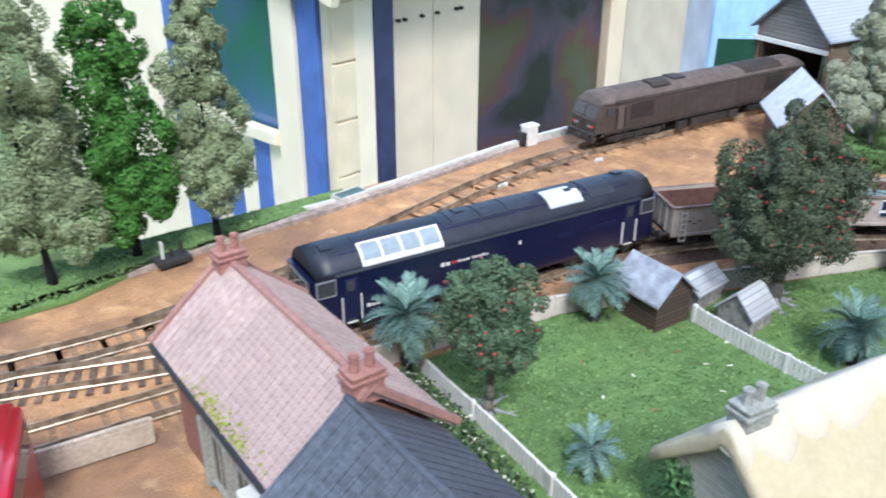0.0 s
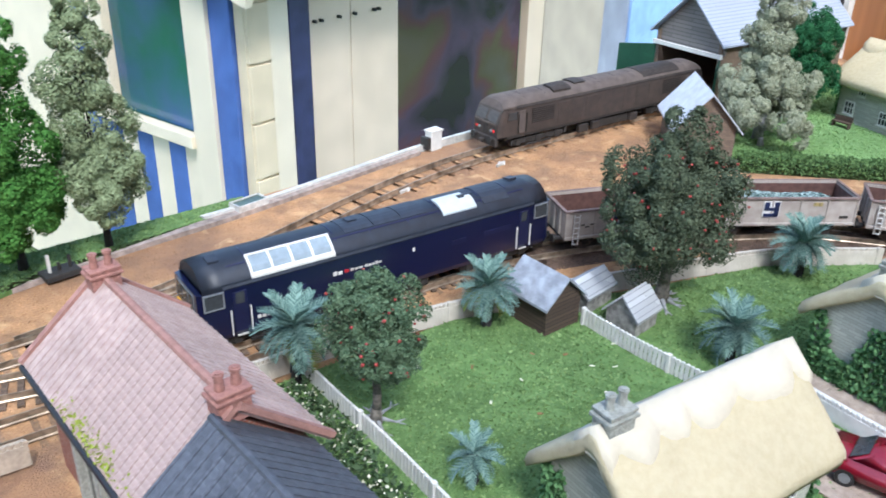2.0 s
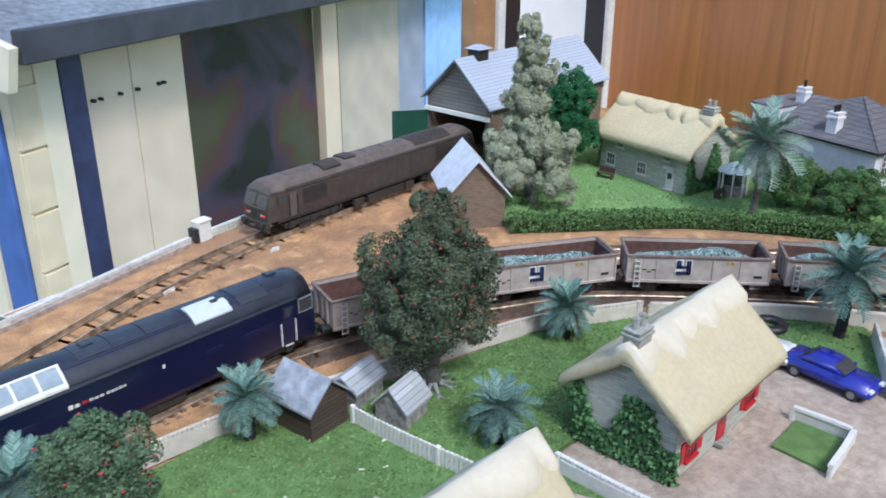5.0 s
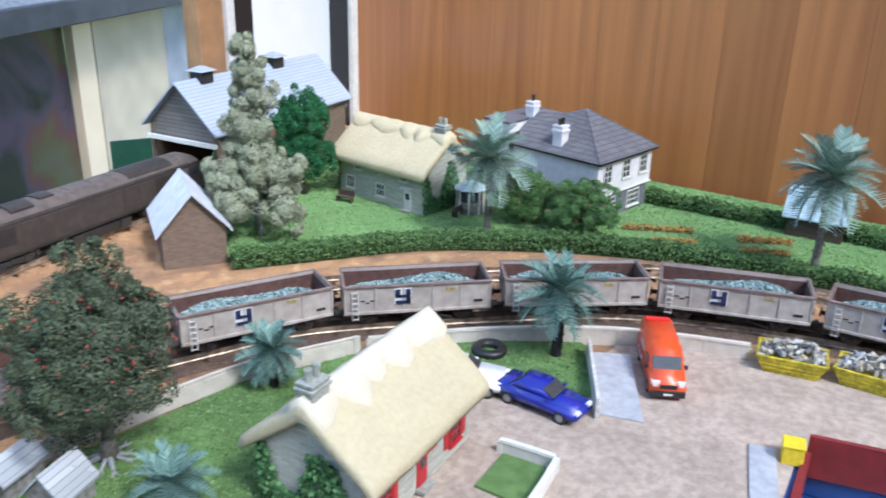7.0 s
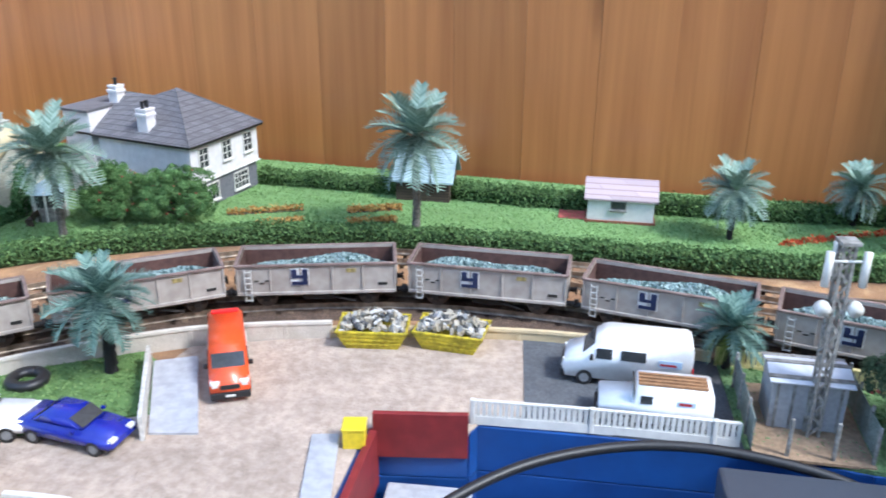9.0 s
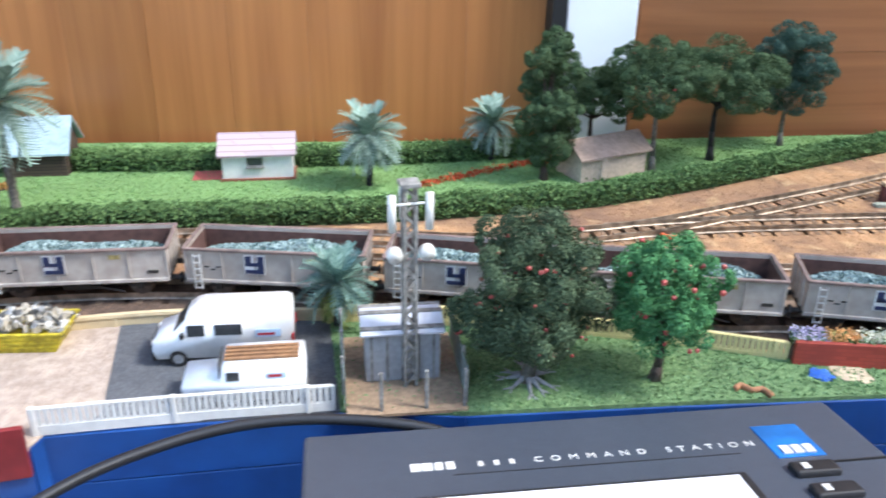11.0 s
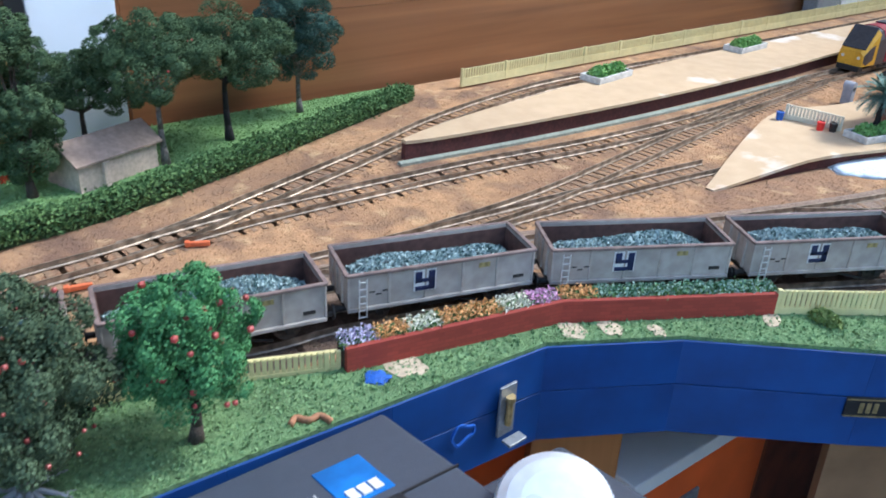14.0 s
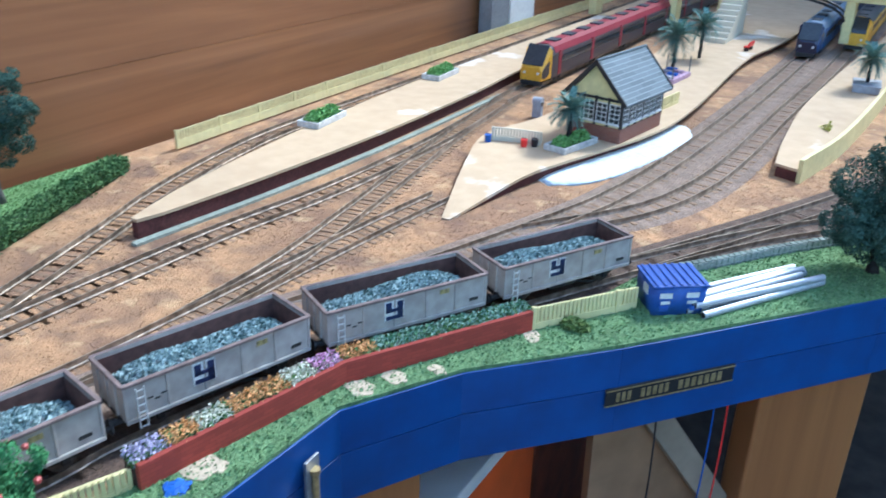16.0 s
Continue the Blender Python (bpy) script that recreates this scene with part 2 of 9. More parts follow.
M["mauve_tile"] = coursed("mauve tile", (0.5, 0.4, 0.42), (0.3, 0.22, 0.24), 0.05, 0.0034)
M["grey_plank"] = coursed("grey planks", (0.46, 0.48, 0.5), (0.26, 0.27, 0.28), 0.05, 0.0026)
M["blue_sheet"] = mat("pale blue sheet", (0.42, 0.55, 0.6), 0.6, 0.1, 250)
M["cream_pale"] = mat("pale thatch cap", (0.62, 0.56, 0.43), 0.85, 0.03, 260, 0.15, 500)
M["tile_red"] = mat("red clay trim", (0.36, 0.19, 0.155), 0.85, 0.12, 300, 0.3)
M["brick_pink"] = mat("pinkish brick", (0.38, 0.185, 0.15), 0.85, 0.15, 500, 0.3)
M["tile_base"] = mat("roof shade", (0.3, 0.21, 0.19), 0.9, 0.1)
M["moss"] = leafy("moss", (0.2, 0.26, 0.03), (0.35, 0.4, 0.08))
M["ivy"] = leafy("ivy", (0.05, 0.13, 0.05), (0.15, 0.29, 0.12))
M["black"] = mat("black plastic", (0.018, 0.018, 0.02), 0.45, 0.1)
M["white_render"] = mat("white render", (0.7, 0.68, 0.69), 0.8, 0.06, 200)
M["pane"] = mat("dark window glass", (0.05, 0.055, 0.06), 0.08, 0.1)
M["red"] = mat("red paint", (0.5, 0.02, 0.03), 0.5, 0.1)
M["red_sheet"] = mat("dull red sheet", (0.5, 0.12, 0.1), 0.6, 0.1)
M["pale_roof"] = mat("pale grey card roof", (0.55, 0.57, 0.62), 0.8, 0.08, 150)
M["weathered_roof"] = mat("weathered grey roof", (0.36, 0.39, 0.44), 0.85, 0.2, 150, 0.2)
M["dark_wood"] = coursed("dark planks", (0.075, 0.05, 0.035), (0.03, 0.02, 0.015), 0.05, 0.0026)
M["grey_wood"] = mat("grey weathered wood", (0.3, 0.29, 0.27), 0.85, 0.25, 300, 0.3)
M["stucco"] = mat("pinkish stucco", (0.62, 0.47, 0.37), 0.9, 0.12, 300)
M["wall_pale"] = mat("pale cast wall", (0.6, 0.55, 0.48), 0.85, 0.08, 120, 0.3, 600, color2=(0.5, 0.45, 0.38))
M["wall_buff"] = mat("buff cast wall", (0.58, 0.46, 0.28), 0.85, 0.08, 120, 0.3, 600)
M["felt"] = mat("brown felt", (0.42, 0.3, 0.23), 0.9, 0.12, 300)
M["green_door"] = mat("green door", (0.012, 0.07, 0.04), 0.5, 0.12)


def clear_glass():
    m = bpy.data.materials.new("clear glass")
    m.use_nodes = True
    n, l = m.node_tree.nodes, m.node_tree.links
    n.remove(n["Principled BSDF"])
    t, g, x = n.new("ShaderNodeBsdfTransparent"), n.new("ShaderNodeBsdfGlossy"), n.new("ShaderNodeMixShader")
    t.inputs[0].default_value = (0.97, 0.98, 0.98, 1)
    g.inputs["Roughness"].default_value = 0.02
    fr = n.new("ShaderNodeFresnel")
    fr.inputs["IOR"].default_value = 1.06
    l.new(fr.outputs[0], x.inputs[0])
    l.new(t.outputs[0], x.inputs[1])
    l.new(g.outputs[0], x.inputs[2])
    l.new(x.outputs[0], n["Material Output"].inputs[0])
    return m


M["glass"] = clear_glass()
# Shade among the hedge leaves, put into the dark colour of the core.
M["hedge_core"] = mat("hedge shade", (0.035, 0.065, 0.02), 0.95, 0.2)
M["wheel"] = mat("wheel steel", (0.1, 0.085, 0.075), 0.5, 0.2, 300, metal=0.5)
M["yellow"] = mat("warning yellow", (0.75, 0.4, 0.03), 0.5, 0.08)
M["navy2"] = mat("dark navy", (0.01, 0.013, 0.05), 0.4, 0.1)
M["frame_grey"] = mat("grey frame", (0.3, 0.32, 0.34), 0.4, 0.1, metal=0.4)
M["locoroof2"] = mat("roof panel", (0.024, 0.031, 0.047), 0.55, 0.15, 250)
M["pale_panel"] = mat("pale translucent panel", (0.27, 0.33, 0.37), 0.25, 0.1, 200)
M["pale_panel2"] = mat("pale hatch", (0.5, 0.55, 0.57), 0.5, 0.05, 200)
M["brown_loco"] = mat("weathered brown", (0.06, 0.044, 0.037), 0.7, 0.2, 120, 0.2, color2=(0.042, 0.033, 0.029))
M["brown_roof"] = mat("dusty brown roof", (0.115, 0.092, 0.082), 0.85, 0.15, 120, 0.2, color2=(0.08, 0.064, 0.057))
M["pane_dirty"] = mat("dirty window glass", (0.07, 0.06, 0.055), 0.45, 0.2)
M["brown2"] = mat("dark brown", (0.04, 0.032, 0.028), 0.8, 0.2, 200)
M["lamp_red"] = mat("red lamp", (0.8, 0.03, 0.03), 0.3, 0.05)
M["plate_white"] = mat("plate white", (0.74, 0.73, 0.7), 0.6, 0.06, 300)
M["white_worn"] = mat("worn white", (0.62, 0.6, 0.56), 0.6, 0.15, 300)
M["emblem"] = mat("emblem navy", (0.015, 0.025, 0.08), 0.5, 0.1)
M["ochre"] = mat("ochre panel", (0.42, 0.33, 0.13), 0.7, 0.25, 400)
M["coal_bed"] = mat("stone bed", (0.12, 0.14, 0.15), 0.9, 0.3, 600)
M["stones"] = leafy("stones", (0.03, 0.075, 0.075), (0.46, 0.57, 0.55), 0.7)
M["berry"] = mat("red apple", (0.38, 0.06, 0.05), 0.45, 0.15)
M["root"] = mat("pale root", (0.32, 0.33, 0.34), 0.8, 0.15)
M["bark"] = mat("bark", (0.09, 0.065, 0.05), 0.9, 0.25, 500, 0.6)
M["bark_grey"] = mat("grey bark", (0.2, 0.18, 0.15), 0.9, 0.25, 500, 0.6)
M["bark_dark"] = mat("dark bark", (0.02, 0.018, 0.018), 0.9, 0.2, 500, 0.5)
M["leaf_apple"] = leafy("apple leaves", (0.055, 0.1, 0.055), (0.135, 0.2, 0.115))
M["leaf_berry"] = leafy("dark berry leaves", (0.045, 0.06, 0.036), (0.12, 0.15, 0.092))
M["leaf_old"] = leafy("grey green leaves", (0.03, 0.052, 0.028), (0.095, 0.135, 0.075))
M["leaf_dark"] = leafy("dark leaves", (0.032, 0.062, 0.028), (0.098, 0.15, 0.074))
M["leaf_bluegreen"] = leafy("blue green leaves", (0.03, 0.065, 0.05), (0.08, 0.14, 0.105))
M["leaf_bright"] = leafy("bright leaves", (0.045, 0.155, 0.055), (0.115, 0.285, 0.115))
M["leaf_spruce"] = leafy("fresh spruce", (0.035, 0.115, 0.022), (0.08, 0.2, 0.042))
M["leaf_sage"] = leafy("sage leaves", (0.16, 0.205, 0.11), (0.29, 0.355, 0.195))
M["leaf_pale"] = leafy("pale leaves", (0.213, 0.238, 0.156), (0.369, 0.394, 0.279))
M["leaf_emerald"] = leafy("emerald leaves", (0.021, 0.094, 0.037), (0.04, 0.154, 0.062))
M["leaf_palm"] = leafy("palm blades", (0.06, 0.125, 0.105), (0.24, 0.36, 0.31), 0.65)
M["leaf_palm_pale"] = leafy("pale palm blades", (0.13, 0.21, 0.165), (0.34, 0.44, 0.37), 0.7)
M["leaf_palm_low"] = leafy("old palm blades", (0.12, 0.16, 0.03), (0.26, 0.3, 0.08), 0.6)
M["oak"] = mat("varnished oak", (0.42, 0.23, 0.11), 0.5, 0.2, 30)
M["white_gloss"] = mat("white gloss", (0.85, 0.88, 0.92), 0.3, 0.03, 20)
M["pinkgrey"] = mat("pinkish concrete", (0.38, 0.31, 0.27), 0.9, 0.2, 200, 0.3)
M["moss_glass"] = mat("mossy glass", (0.08, 0.13, 0.08), 0.3, 0.3, 300)
M["cream_wall"] = mat("cream block wall", (0.72, 0.58, 0.39), 0.85, 0.08, 15)
M["cream_board"] = mat("cream board", (0.78, 0.66, 0.49), 0.7, 0.05, 15)
M["cream_panel"] = mat("pale panel", (0.66, 0.52, 0.38), 0.75, 0.06, 12)
# Darkened copy of the pale panel: dimmer light put into the colour.
M["cream_shaded"] = mat("shaded cream board", (0.46, 0.385, 0.3), 0.75, 0.08, 12)
M["navy_paint"] = mat("navy paint", (0.035, 0.04, 0.11), 0.5, 0.2, 25)
M["blue_board"] = mat("blue board", (0.075, 0.145, 0.4), 0.6, 0.12, 20)
M["skyblue"] = mat("sky blue board", (0.3, 0.46, 0.75), 0.6, 0.1, 20)
M["greyblue"] = mat("grey blue pane", (0.33, 0.34, 0.42), 0.3, 0.15, 10)
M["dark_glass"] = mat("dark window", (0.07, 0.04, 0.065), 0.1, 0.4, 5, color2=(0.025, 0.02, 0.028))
# Purple, red and olive reflections painted into the pane as noise patches.
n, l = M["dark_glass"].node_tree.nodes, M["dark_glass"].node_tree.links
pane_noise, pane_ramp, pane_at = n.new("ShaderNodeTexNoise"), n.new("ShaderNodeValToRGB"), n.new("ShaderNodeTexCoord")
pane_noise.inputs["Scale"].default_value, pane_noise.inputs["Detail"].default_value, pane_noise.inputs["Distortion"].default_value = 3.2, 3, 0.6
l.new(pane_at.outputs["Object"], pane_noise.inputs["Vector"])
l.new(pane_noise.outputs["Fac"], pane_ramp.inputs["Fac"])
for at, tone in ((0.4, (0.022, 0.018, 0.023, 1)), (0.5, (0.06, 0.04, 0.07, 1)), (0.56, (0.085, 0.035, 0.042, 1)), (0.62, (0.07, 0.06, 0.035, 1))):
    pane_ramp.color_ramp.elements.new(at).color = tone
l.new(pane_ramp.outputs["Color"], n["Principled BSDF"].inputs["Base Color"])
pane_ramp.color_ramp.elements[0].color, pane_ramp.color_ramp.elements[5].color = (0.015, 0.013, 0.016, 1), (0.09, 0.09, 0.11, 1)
# Noise between blue and green puts the garden's reflection into the glass colour.
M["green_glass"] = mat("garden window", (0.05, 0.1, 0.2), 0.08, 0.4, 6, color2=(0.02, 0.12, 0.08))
M["eaves"] = mat("dark eaves", (0.05, 0.05, 0.06), 0.8, 0.15, 20)
M["felt_grey"] = mat("grey roofing felt", (0.2, 0.215, 0.235), 0.95, 0.2, 60, 0.5, 90)
M["grass_out"] = mat("garden grass", (0.14, 0.22, 0.06), 0.95, 0.3, 8)
M["orange_red"] = mat("orange red paint", (0.75, 0.09, 0.02), 0.35, 0.05, coat=0.3)
M["white_car"] = mat("white car paint", (0.8, 0.81, 0.82), 0.35, 0.03, coat=0.3)
M["pale_blue"] = mat("pale blue panel", (0.5, 0.65, 0.8), 0.4, 0.05)
M["plank"] = mat("brown plank", (0.33, 0.17, 0.08), 0.8, 0.15)
M["car_blue"] = mat("car blue", (0.012, 0.022, 0.3), 0.25, 0.05, coat=0.5)
M["car_red"] = mat("car red", (0.25, 0.01, 0.025), 0.25, 0.05, coat=0.5)
M["skip_yellow"] = mat("skip yellow", (0.58, 0.46, 0.03), 0.6, 0.25, 350)
M["skip_yellow2"] = mat("bin yellow", (0.8, 0.6, 0.03), 0.5, 0.08)
M["rubble_a"] = mat("rubble grey", (0.3, 0.3, 0.29), 0.9, 0.2)
M["rubble_b"] = mat("rubble buff", (0.5, 0.45, 0.36), 0.9, 0.2)
M["rubble_c"] = mat("rubble dark", (0.11, 0.11, 0.11), 0.9, 0.2)
M["pale_slab"] = mat("pale slab", (0.5, 0.43, 0.37), 0.9, 0.12, 120, 0.3)
M["concrete"] = mat("pale concrete", (0.42, 0.43, 0.46), 0.9, 0.1, 200, 0.2)
M["red_board"] = mat("dull red paint", (0.22, 0.02, 0.022), 0.6, 0.12, 100)
M["tan_ground"] = mat("tan ground", (0.32, 0.22, 0.14), 0.95, 0.15)
M["grey_paint"] = mat("grey paint", (0.33, 0.34, 0.36), 0.7, 0.08)
M["mesh_grey"] = mat("grey mesh", (0.2, 0.24, 0.22), 0.7, 0.25, 900)
M["slate_plastic"] = mat("slate plastic", (0.055, 0.065, 0.085), 0.45, 0.04, 200, 0.15, 1500)
M["screen"] = mat("pale screen", (0.75, 0.75, 0.78), 0.25, 0.02)
M["logo_blue"] = mat("emblem blue", (0.02, 0.2, 0.6), 0.2, 0.2, 60)
M["silver_dull"] = mat("dull silver", (0.62, 0.65, 0.68), 0.45, 0.04, 200, metal=0.5)
M["silver"] = mat("brushed silver", (0.74, 0.77, 0.8), 0.4, 0.04, 200, metal=0.5)
M["pipe_silver"] = mat("dull silver tube", (0.5, 0.53, 0.56), 0.42, 0.06, 200, metal=0.4)
M["bed_red"] = coursed("dark red brick", (0.38, 0.055, 0.033), (0.27, 0.04, 0.026), 0.006, 0.0022, bump=0.25)
M["leaf_villa"] = leafy("villa apple leaf", (0.04, 0.105, 0.034), (0.15, 0.26, 0.095))
M["fl_purple"] = leafy("purple bloom", (0.35, 0.3, 0.5), (0.75, 0.7, 0.8))
M["fl_pink"] = leafy("pink bloom", (0.55, 0.2, 0.4), (0.8, 0.55, 0.7))
M["fl_orange"] = leafy("orange bloom", (0.62, 0.3, 0.1), (0.76, 0.44, 0.2))
M["fl_white"] = leafy("white bloom", (0.58, 0.57, 0.42), (0.75, 0.74, 0.6))
M["fl_blue"] = leafy("blue white bloom", (0.06, 0.17, 0.08), (0.34, 0.46, 0.38))
M["fl_gold"] = leafy("gold bloom", (0.3, 0.15, 0.04), (0.6, 0.35, 0.12))
M["fl_red"] = leafy("red bloom", (0.4, 0.05, 0.02), (0.6, 0.14, 0.06))
M["fl_yellow"] = leafy("yellow tuft", (0.4, 0.4, 0.08), (0.6, 0.55, 0.2))
M["sand"] = mat("bare sand", (0.6, 0.48, 0.33), 0.95, 0.12, 250, 0.4)
M["cloth_blue"] = mat("blue cloth", (0.02, 0.12, 0.5), 0.7, 0.15)
M["clay"] = mat("orange clay", (0.45, 0.2, 0.1), 0.8, 0.15)
M["olive"] = leafy("olive grass", (0.1, 0.15, 0.04), (0.22, 0.28, 0.1))
M["lime"] = leafy("lime plants", (0.13, 0.29, 0.07), (0.3, 0.5, 0.18))
M["dump_blue"] = mat("container blue", (0.03, 0.09, 0.36), 0.45, 0.1)
M["stone_moss"] = mat("mossy stone", (0.26, 0.28, 0.26), 0.9, 0.25, 400, 0.4, color2=(0.12, 0.17, 0.13), random_tint=0.5)
M["gold"] = mat("worn gold", (0.55, 0.42, 0.2), 0.4, 0.2, 300, metal=0.6)
M["pale_wood"] = mat("pale softwood", (0.34, 0.26, 0.18), 0.8, 0.15, 40)
M["leg_wood"] = timber("grained leg wood", (0.44, 0.185, 0.06), (0.27, 0.095, 0.03), False, 0.1)
M["pale_top"] = mat("pale grey top", (0.74, 0.7, 0.67), 0.6, 0.08, 20)
M["plywood"] = mat("softwood board", (0.34, 0.19, 0.095), 0.85, 0.15, 30)
M["panel_red"] = mat("red brown wood", (0.28, 0.068, 0.026), 0.6, 0.25, 30)
M["orange_card"] = mat("orange card", (0.85, 0.13, 0.02), 0.6, 0.1, 20)
M["train_red"] = mat("train red", (0.26, 0.012, 0.03), 0.45, 0.08)
M["train_grey"] = mat("train dark grey", (0.06, 0.05, 0.055), 0.45, 0.1)
M["train_blue"] = mat("train blue", (0.025, 0.08, 0.22), 0.4, 0.1)
M["train_bluegrey"] = mat("train roof blue grey", (0.14, 0.2, 0.28), 0.5, 0.1)
M["plat_top"] = mat("sand platform", (0.55, 0.4, 0.245), 0.85, 0.08, 60, 0.2, color2=(0.5, 0.355, 0.215))
n, l = M["plat_top"].node_tree.nodes, M["plat_top"].node_tree.links
worn_noise, worn_range, worn_mix, worn_at = n.new("ShaderNodeTexNoise"), n.new("ShaderNodeMapRange"), n.new("ShaderNodeMix"), n.new("ShaderNodeTexCoord")
worn_noise.inputs["Scale"].default_value, worn_noise.inputs["Detail"].default_value = 7.5, 6
worn_range.inputs["From Min"].default_value, worn_range.inputs["From Max"].default_value = 0.615, 0.655
worn_mix.data_type = "RGBA"
worn_mix.inputs["B"].default_value = (0.68, 0.6, 0.5, 1)
l.new(worn_at.outputs["Object"], worn_noise.inputs["Vector"])
l.new(worn_noise.outputs["Fac"], worn_range.inputs["Value"])
l.new(worn_range.outputs[0], worn_mix.inputs["Factor"])
l.new(n["Principled BSDF"].inputs["Base Color"].links[0].from_socket, worn_mix.inputs["A"])
l.new(worn_mix.outputs["Result"], n["Principled BSDF"].inputs["Base Color"])
M["plat_wall"] = mat("dark red brown wall", (0.11, 0.03, 0.024), 0.85, 0.2)
M["trough"] = mat("pale trough", (0.31, 0.33, 0.26), 0.9, 0.15)
M["plaster_white"] = mat("white plaster ground", (0.72, 0.78, 0.8), 0.95, 0.1, 150, 0.8, 300)
M["slate_box"] = coursed("grey tile", (0.15, 0.175, 0.185), (0.23, 0.26, 0.27), 0.03, 0.0036)
M["stall_pink"] = mat("mauve pink", (0.5, 0.32, 0.42), 0.7, 0.2)
M["orange_peg"] = mat("orange peg", (0.75, 0.17, 0.06), 0.5, 0.1)
M["plank_wall"] = mat("buff plank wall", (0.5, 0.42, 0.33), 0.8, 0.12)
M["bus_red"] = mat("bus red", (0.62, 0.01, 0.03), 0.3, 0.05, coat=0.3)


# ---- mesh tools ----
def part(name, bm, material, parent=None, label="", smooth=False):
    me = bpy.data.meshes.new(name)
    bm.to_mesh(me)
    bm.free()
    return part_of(name, me, material, parent, label, smooth)


def part_of(name, me, material, parent=None, label="", smooth=False):
    if material and not me.materials:
        me.materials.append(material)
    if smooth:
        for p in me.polygons:
            p.use_smooth = True
    ob = new(name, me)
    if parent:
        ob.parent = parent
    if label:
        tagged(ob, label)
    return ob


def soup(name, verts, faces, material, parent=None, label="", smooth=False):
    me = bpy.data.meshes.new(name)
    me.from_pydata([tuple(v) for v in verts], [], faces)
    me.update()
    return part_of(name, me, material, parent, label, smooth)


def thing(name, m, label, category, group="", kind=""):
    ob = new(name)
    ob.empty_display_size = 0.01
    ob.matrix_world = m
    return tagged(ob, label, category, group, kind)


def bx(bm, sx, sy, sz, x=0, y=0, z=0, turn=0, bevel=0.0):
    """A box of that size whose base centre stands at x, y, z."""
    r = bmesh.ops.create_cube(bm, size=1, matrix=pose(x, y, z + sz / 2, 0, 0, turn) @ Matrix.Diagonal((sx, sy, sz, 1)))
    if bevel:
        es = list({e for v in r["verts"] for e in v.link_edges})
        bmesh.ops.bevel(bm, geom=es, offset=bevel, segments=2, affect="EDGES", profile=0.5)
    return r["verts"]


def cyl(bm, r, h, m, seg=12, r2=None):
    return bmesh.ops.create_cone(bm, cap_ends=True, segments=seg, radius1=r, radius2=r if r2 is None else r2, depth=h, matrix=m)["verts"]


def box(name, sx, sy, sz, material, x=0, y=0, z=0, turn=0, bevel=0.0, parent=None, label=""):
    bm = bmesh.new()
    bx(bm, sx, sy, sz, x, y, z, turn, bevel)
    return part(name, bm, material, parent, label)


def spline(pts, step=0.008):
    """A smooth line through a few points, in even steps: list of (x, y)."""
    p = [np.array(q, float) for q in pts]
    p = [2 * p[0] - p[1]] + p + [2 * p[-1] - p[-2]]
    out = []
    for i in range(1, len(p) - 2):
        for u in np.linspace(0, 1, 40, endpoint=False):
            out.append(0.5 * (2 * p[i] + (p[i + 1] - p[i - 1]) * u + (2 * p[i - 1] - 5 * p[i] + 4 * p[i + 1] - p[i + 2]) * u * u + (3 * p[i] - p[i - 1] - 3 * p[i + 1] + p[i + 2]) * u ** 3))
    out.append(p[-2])
    out = np.array(out)
    s = np.concatenate([[0], np.cumsum(np.linalg.norm(np.diff(out, axis=0), axis=1))])
    k = np.linspace(0, s[-1], max(2, int(s[-1] / step) + 1))
    return np.stack([np.interp(k, s, out[:, 0]), np.interp(k, s, out[:, 1])], 1)


def sweep(line, profile, closed=True):
    """Verts and faces of a (side, height) profile drawn along a plan line; side is to the left of the way."""
    line = np.asarray(line, float)
    t = np.gradient(line, axis=0)
    t /= np.linalg.norm(t, axis=1)[:, None]
    nrm = np.stack([-t[:, 1], t[:, 0]], 1)
    k = len(profile)
    vs = [(*(line[i] + nrm[i] * a), h) for i in range(len(line)) for a, h in profile]
    fs = []
    for i in range(len(line) - 1):
        for j in range(k if closed else k - 1):
            q = (j + 1) % k
            fs.append((i * k + j, i * k + q, (i + 1) * k + q, (i + 1) * k + j))
    if closed:
        fs.append(tuple(range(k))[::-1])
        fs.append(tuple((len(line) - 1) * k + j for j in range(k)))
    return vs, fs


def loft(name, sections, material, root, label="", smooth=False, cap=True):
    """A skin over sections: each a list of (x, y, z), all the same length."""
    k = len(sections[0])
    vs = [p for s in sections for p in s]
    fs = []
    for i in range(len(sections) - 1):
        for j in range(k - 1):
            fs.append((i * k + j, i * k + j + 1, (i + 1) * k + j + 1, (i + 1) * k + j))
        fs.append((i * k + k - 1, i * k, (i + 1) * k, (i + 1) * k + k - 1))
    if cap:
        fs.append(tuple(range(k))[::-1])
        fs.append(tuple((len(sections) - 1) * k + j for j in range(k)))
    bm = bmesh.new()
    bv = [bm.verts.new(p) for p in vs]
    for f in fs:
        bm.faces.new([bv[i] for i in f])
    bmesh.ops.recalc_face_normals(bm, faces=bm.faces)
    ob = part(name, bm, material, root, label)
    if smooth:
        for p in ob.data.polygons:
            p.use_smooth = len(p.vertices) == 4
    return ob

# ---- the setting: room, baseboard, ground ----


def win_y(x):
    return 0.515 + 0.12 * x


def poly_slab(name, pts, z0, z1, material, parent=None, label=""):
    bm = bmesh.new()
    f = bm.faces.new([bm.verts.new((x, y, z1)) for x, y in pts])
    r = bmesh.ops.extrude_face_region(bm, geom=[f])
    for v in r["geom"]:
        if isinstance(v, bmesh.types.BMVert):
            v.co.z = z0
    bmesh.ops.recalc_face_normals(bm, faces=bm.faces)
    return part(name, bm, material, parent, label)


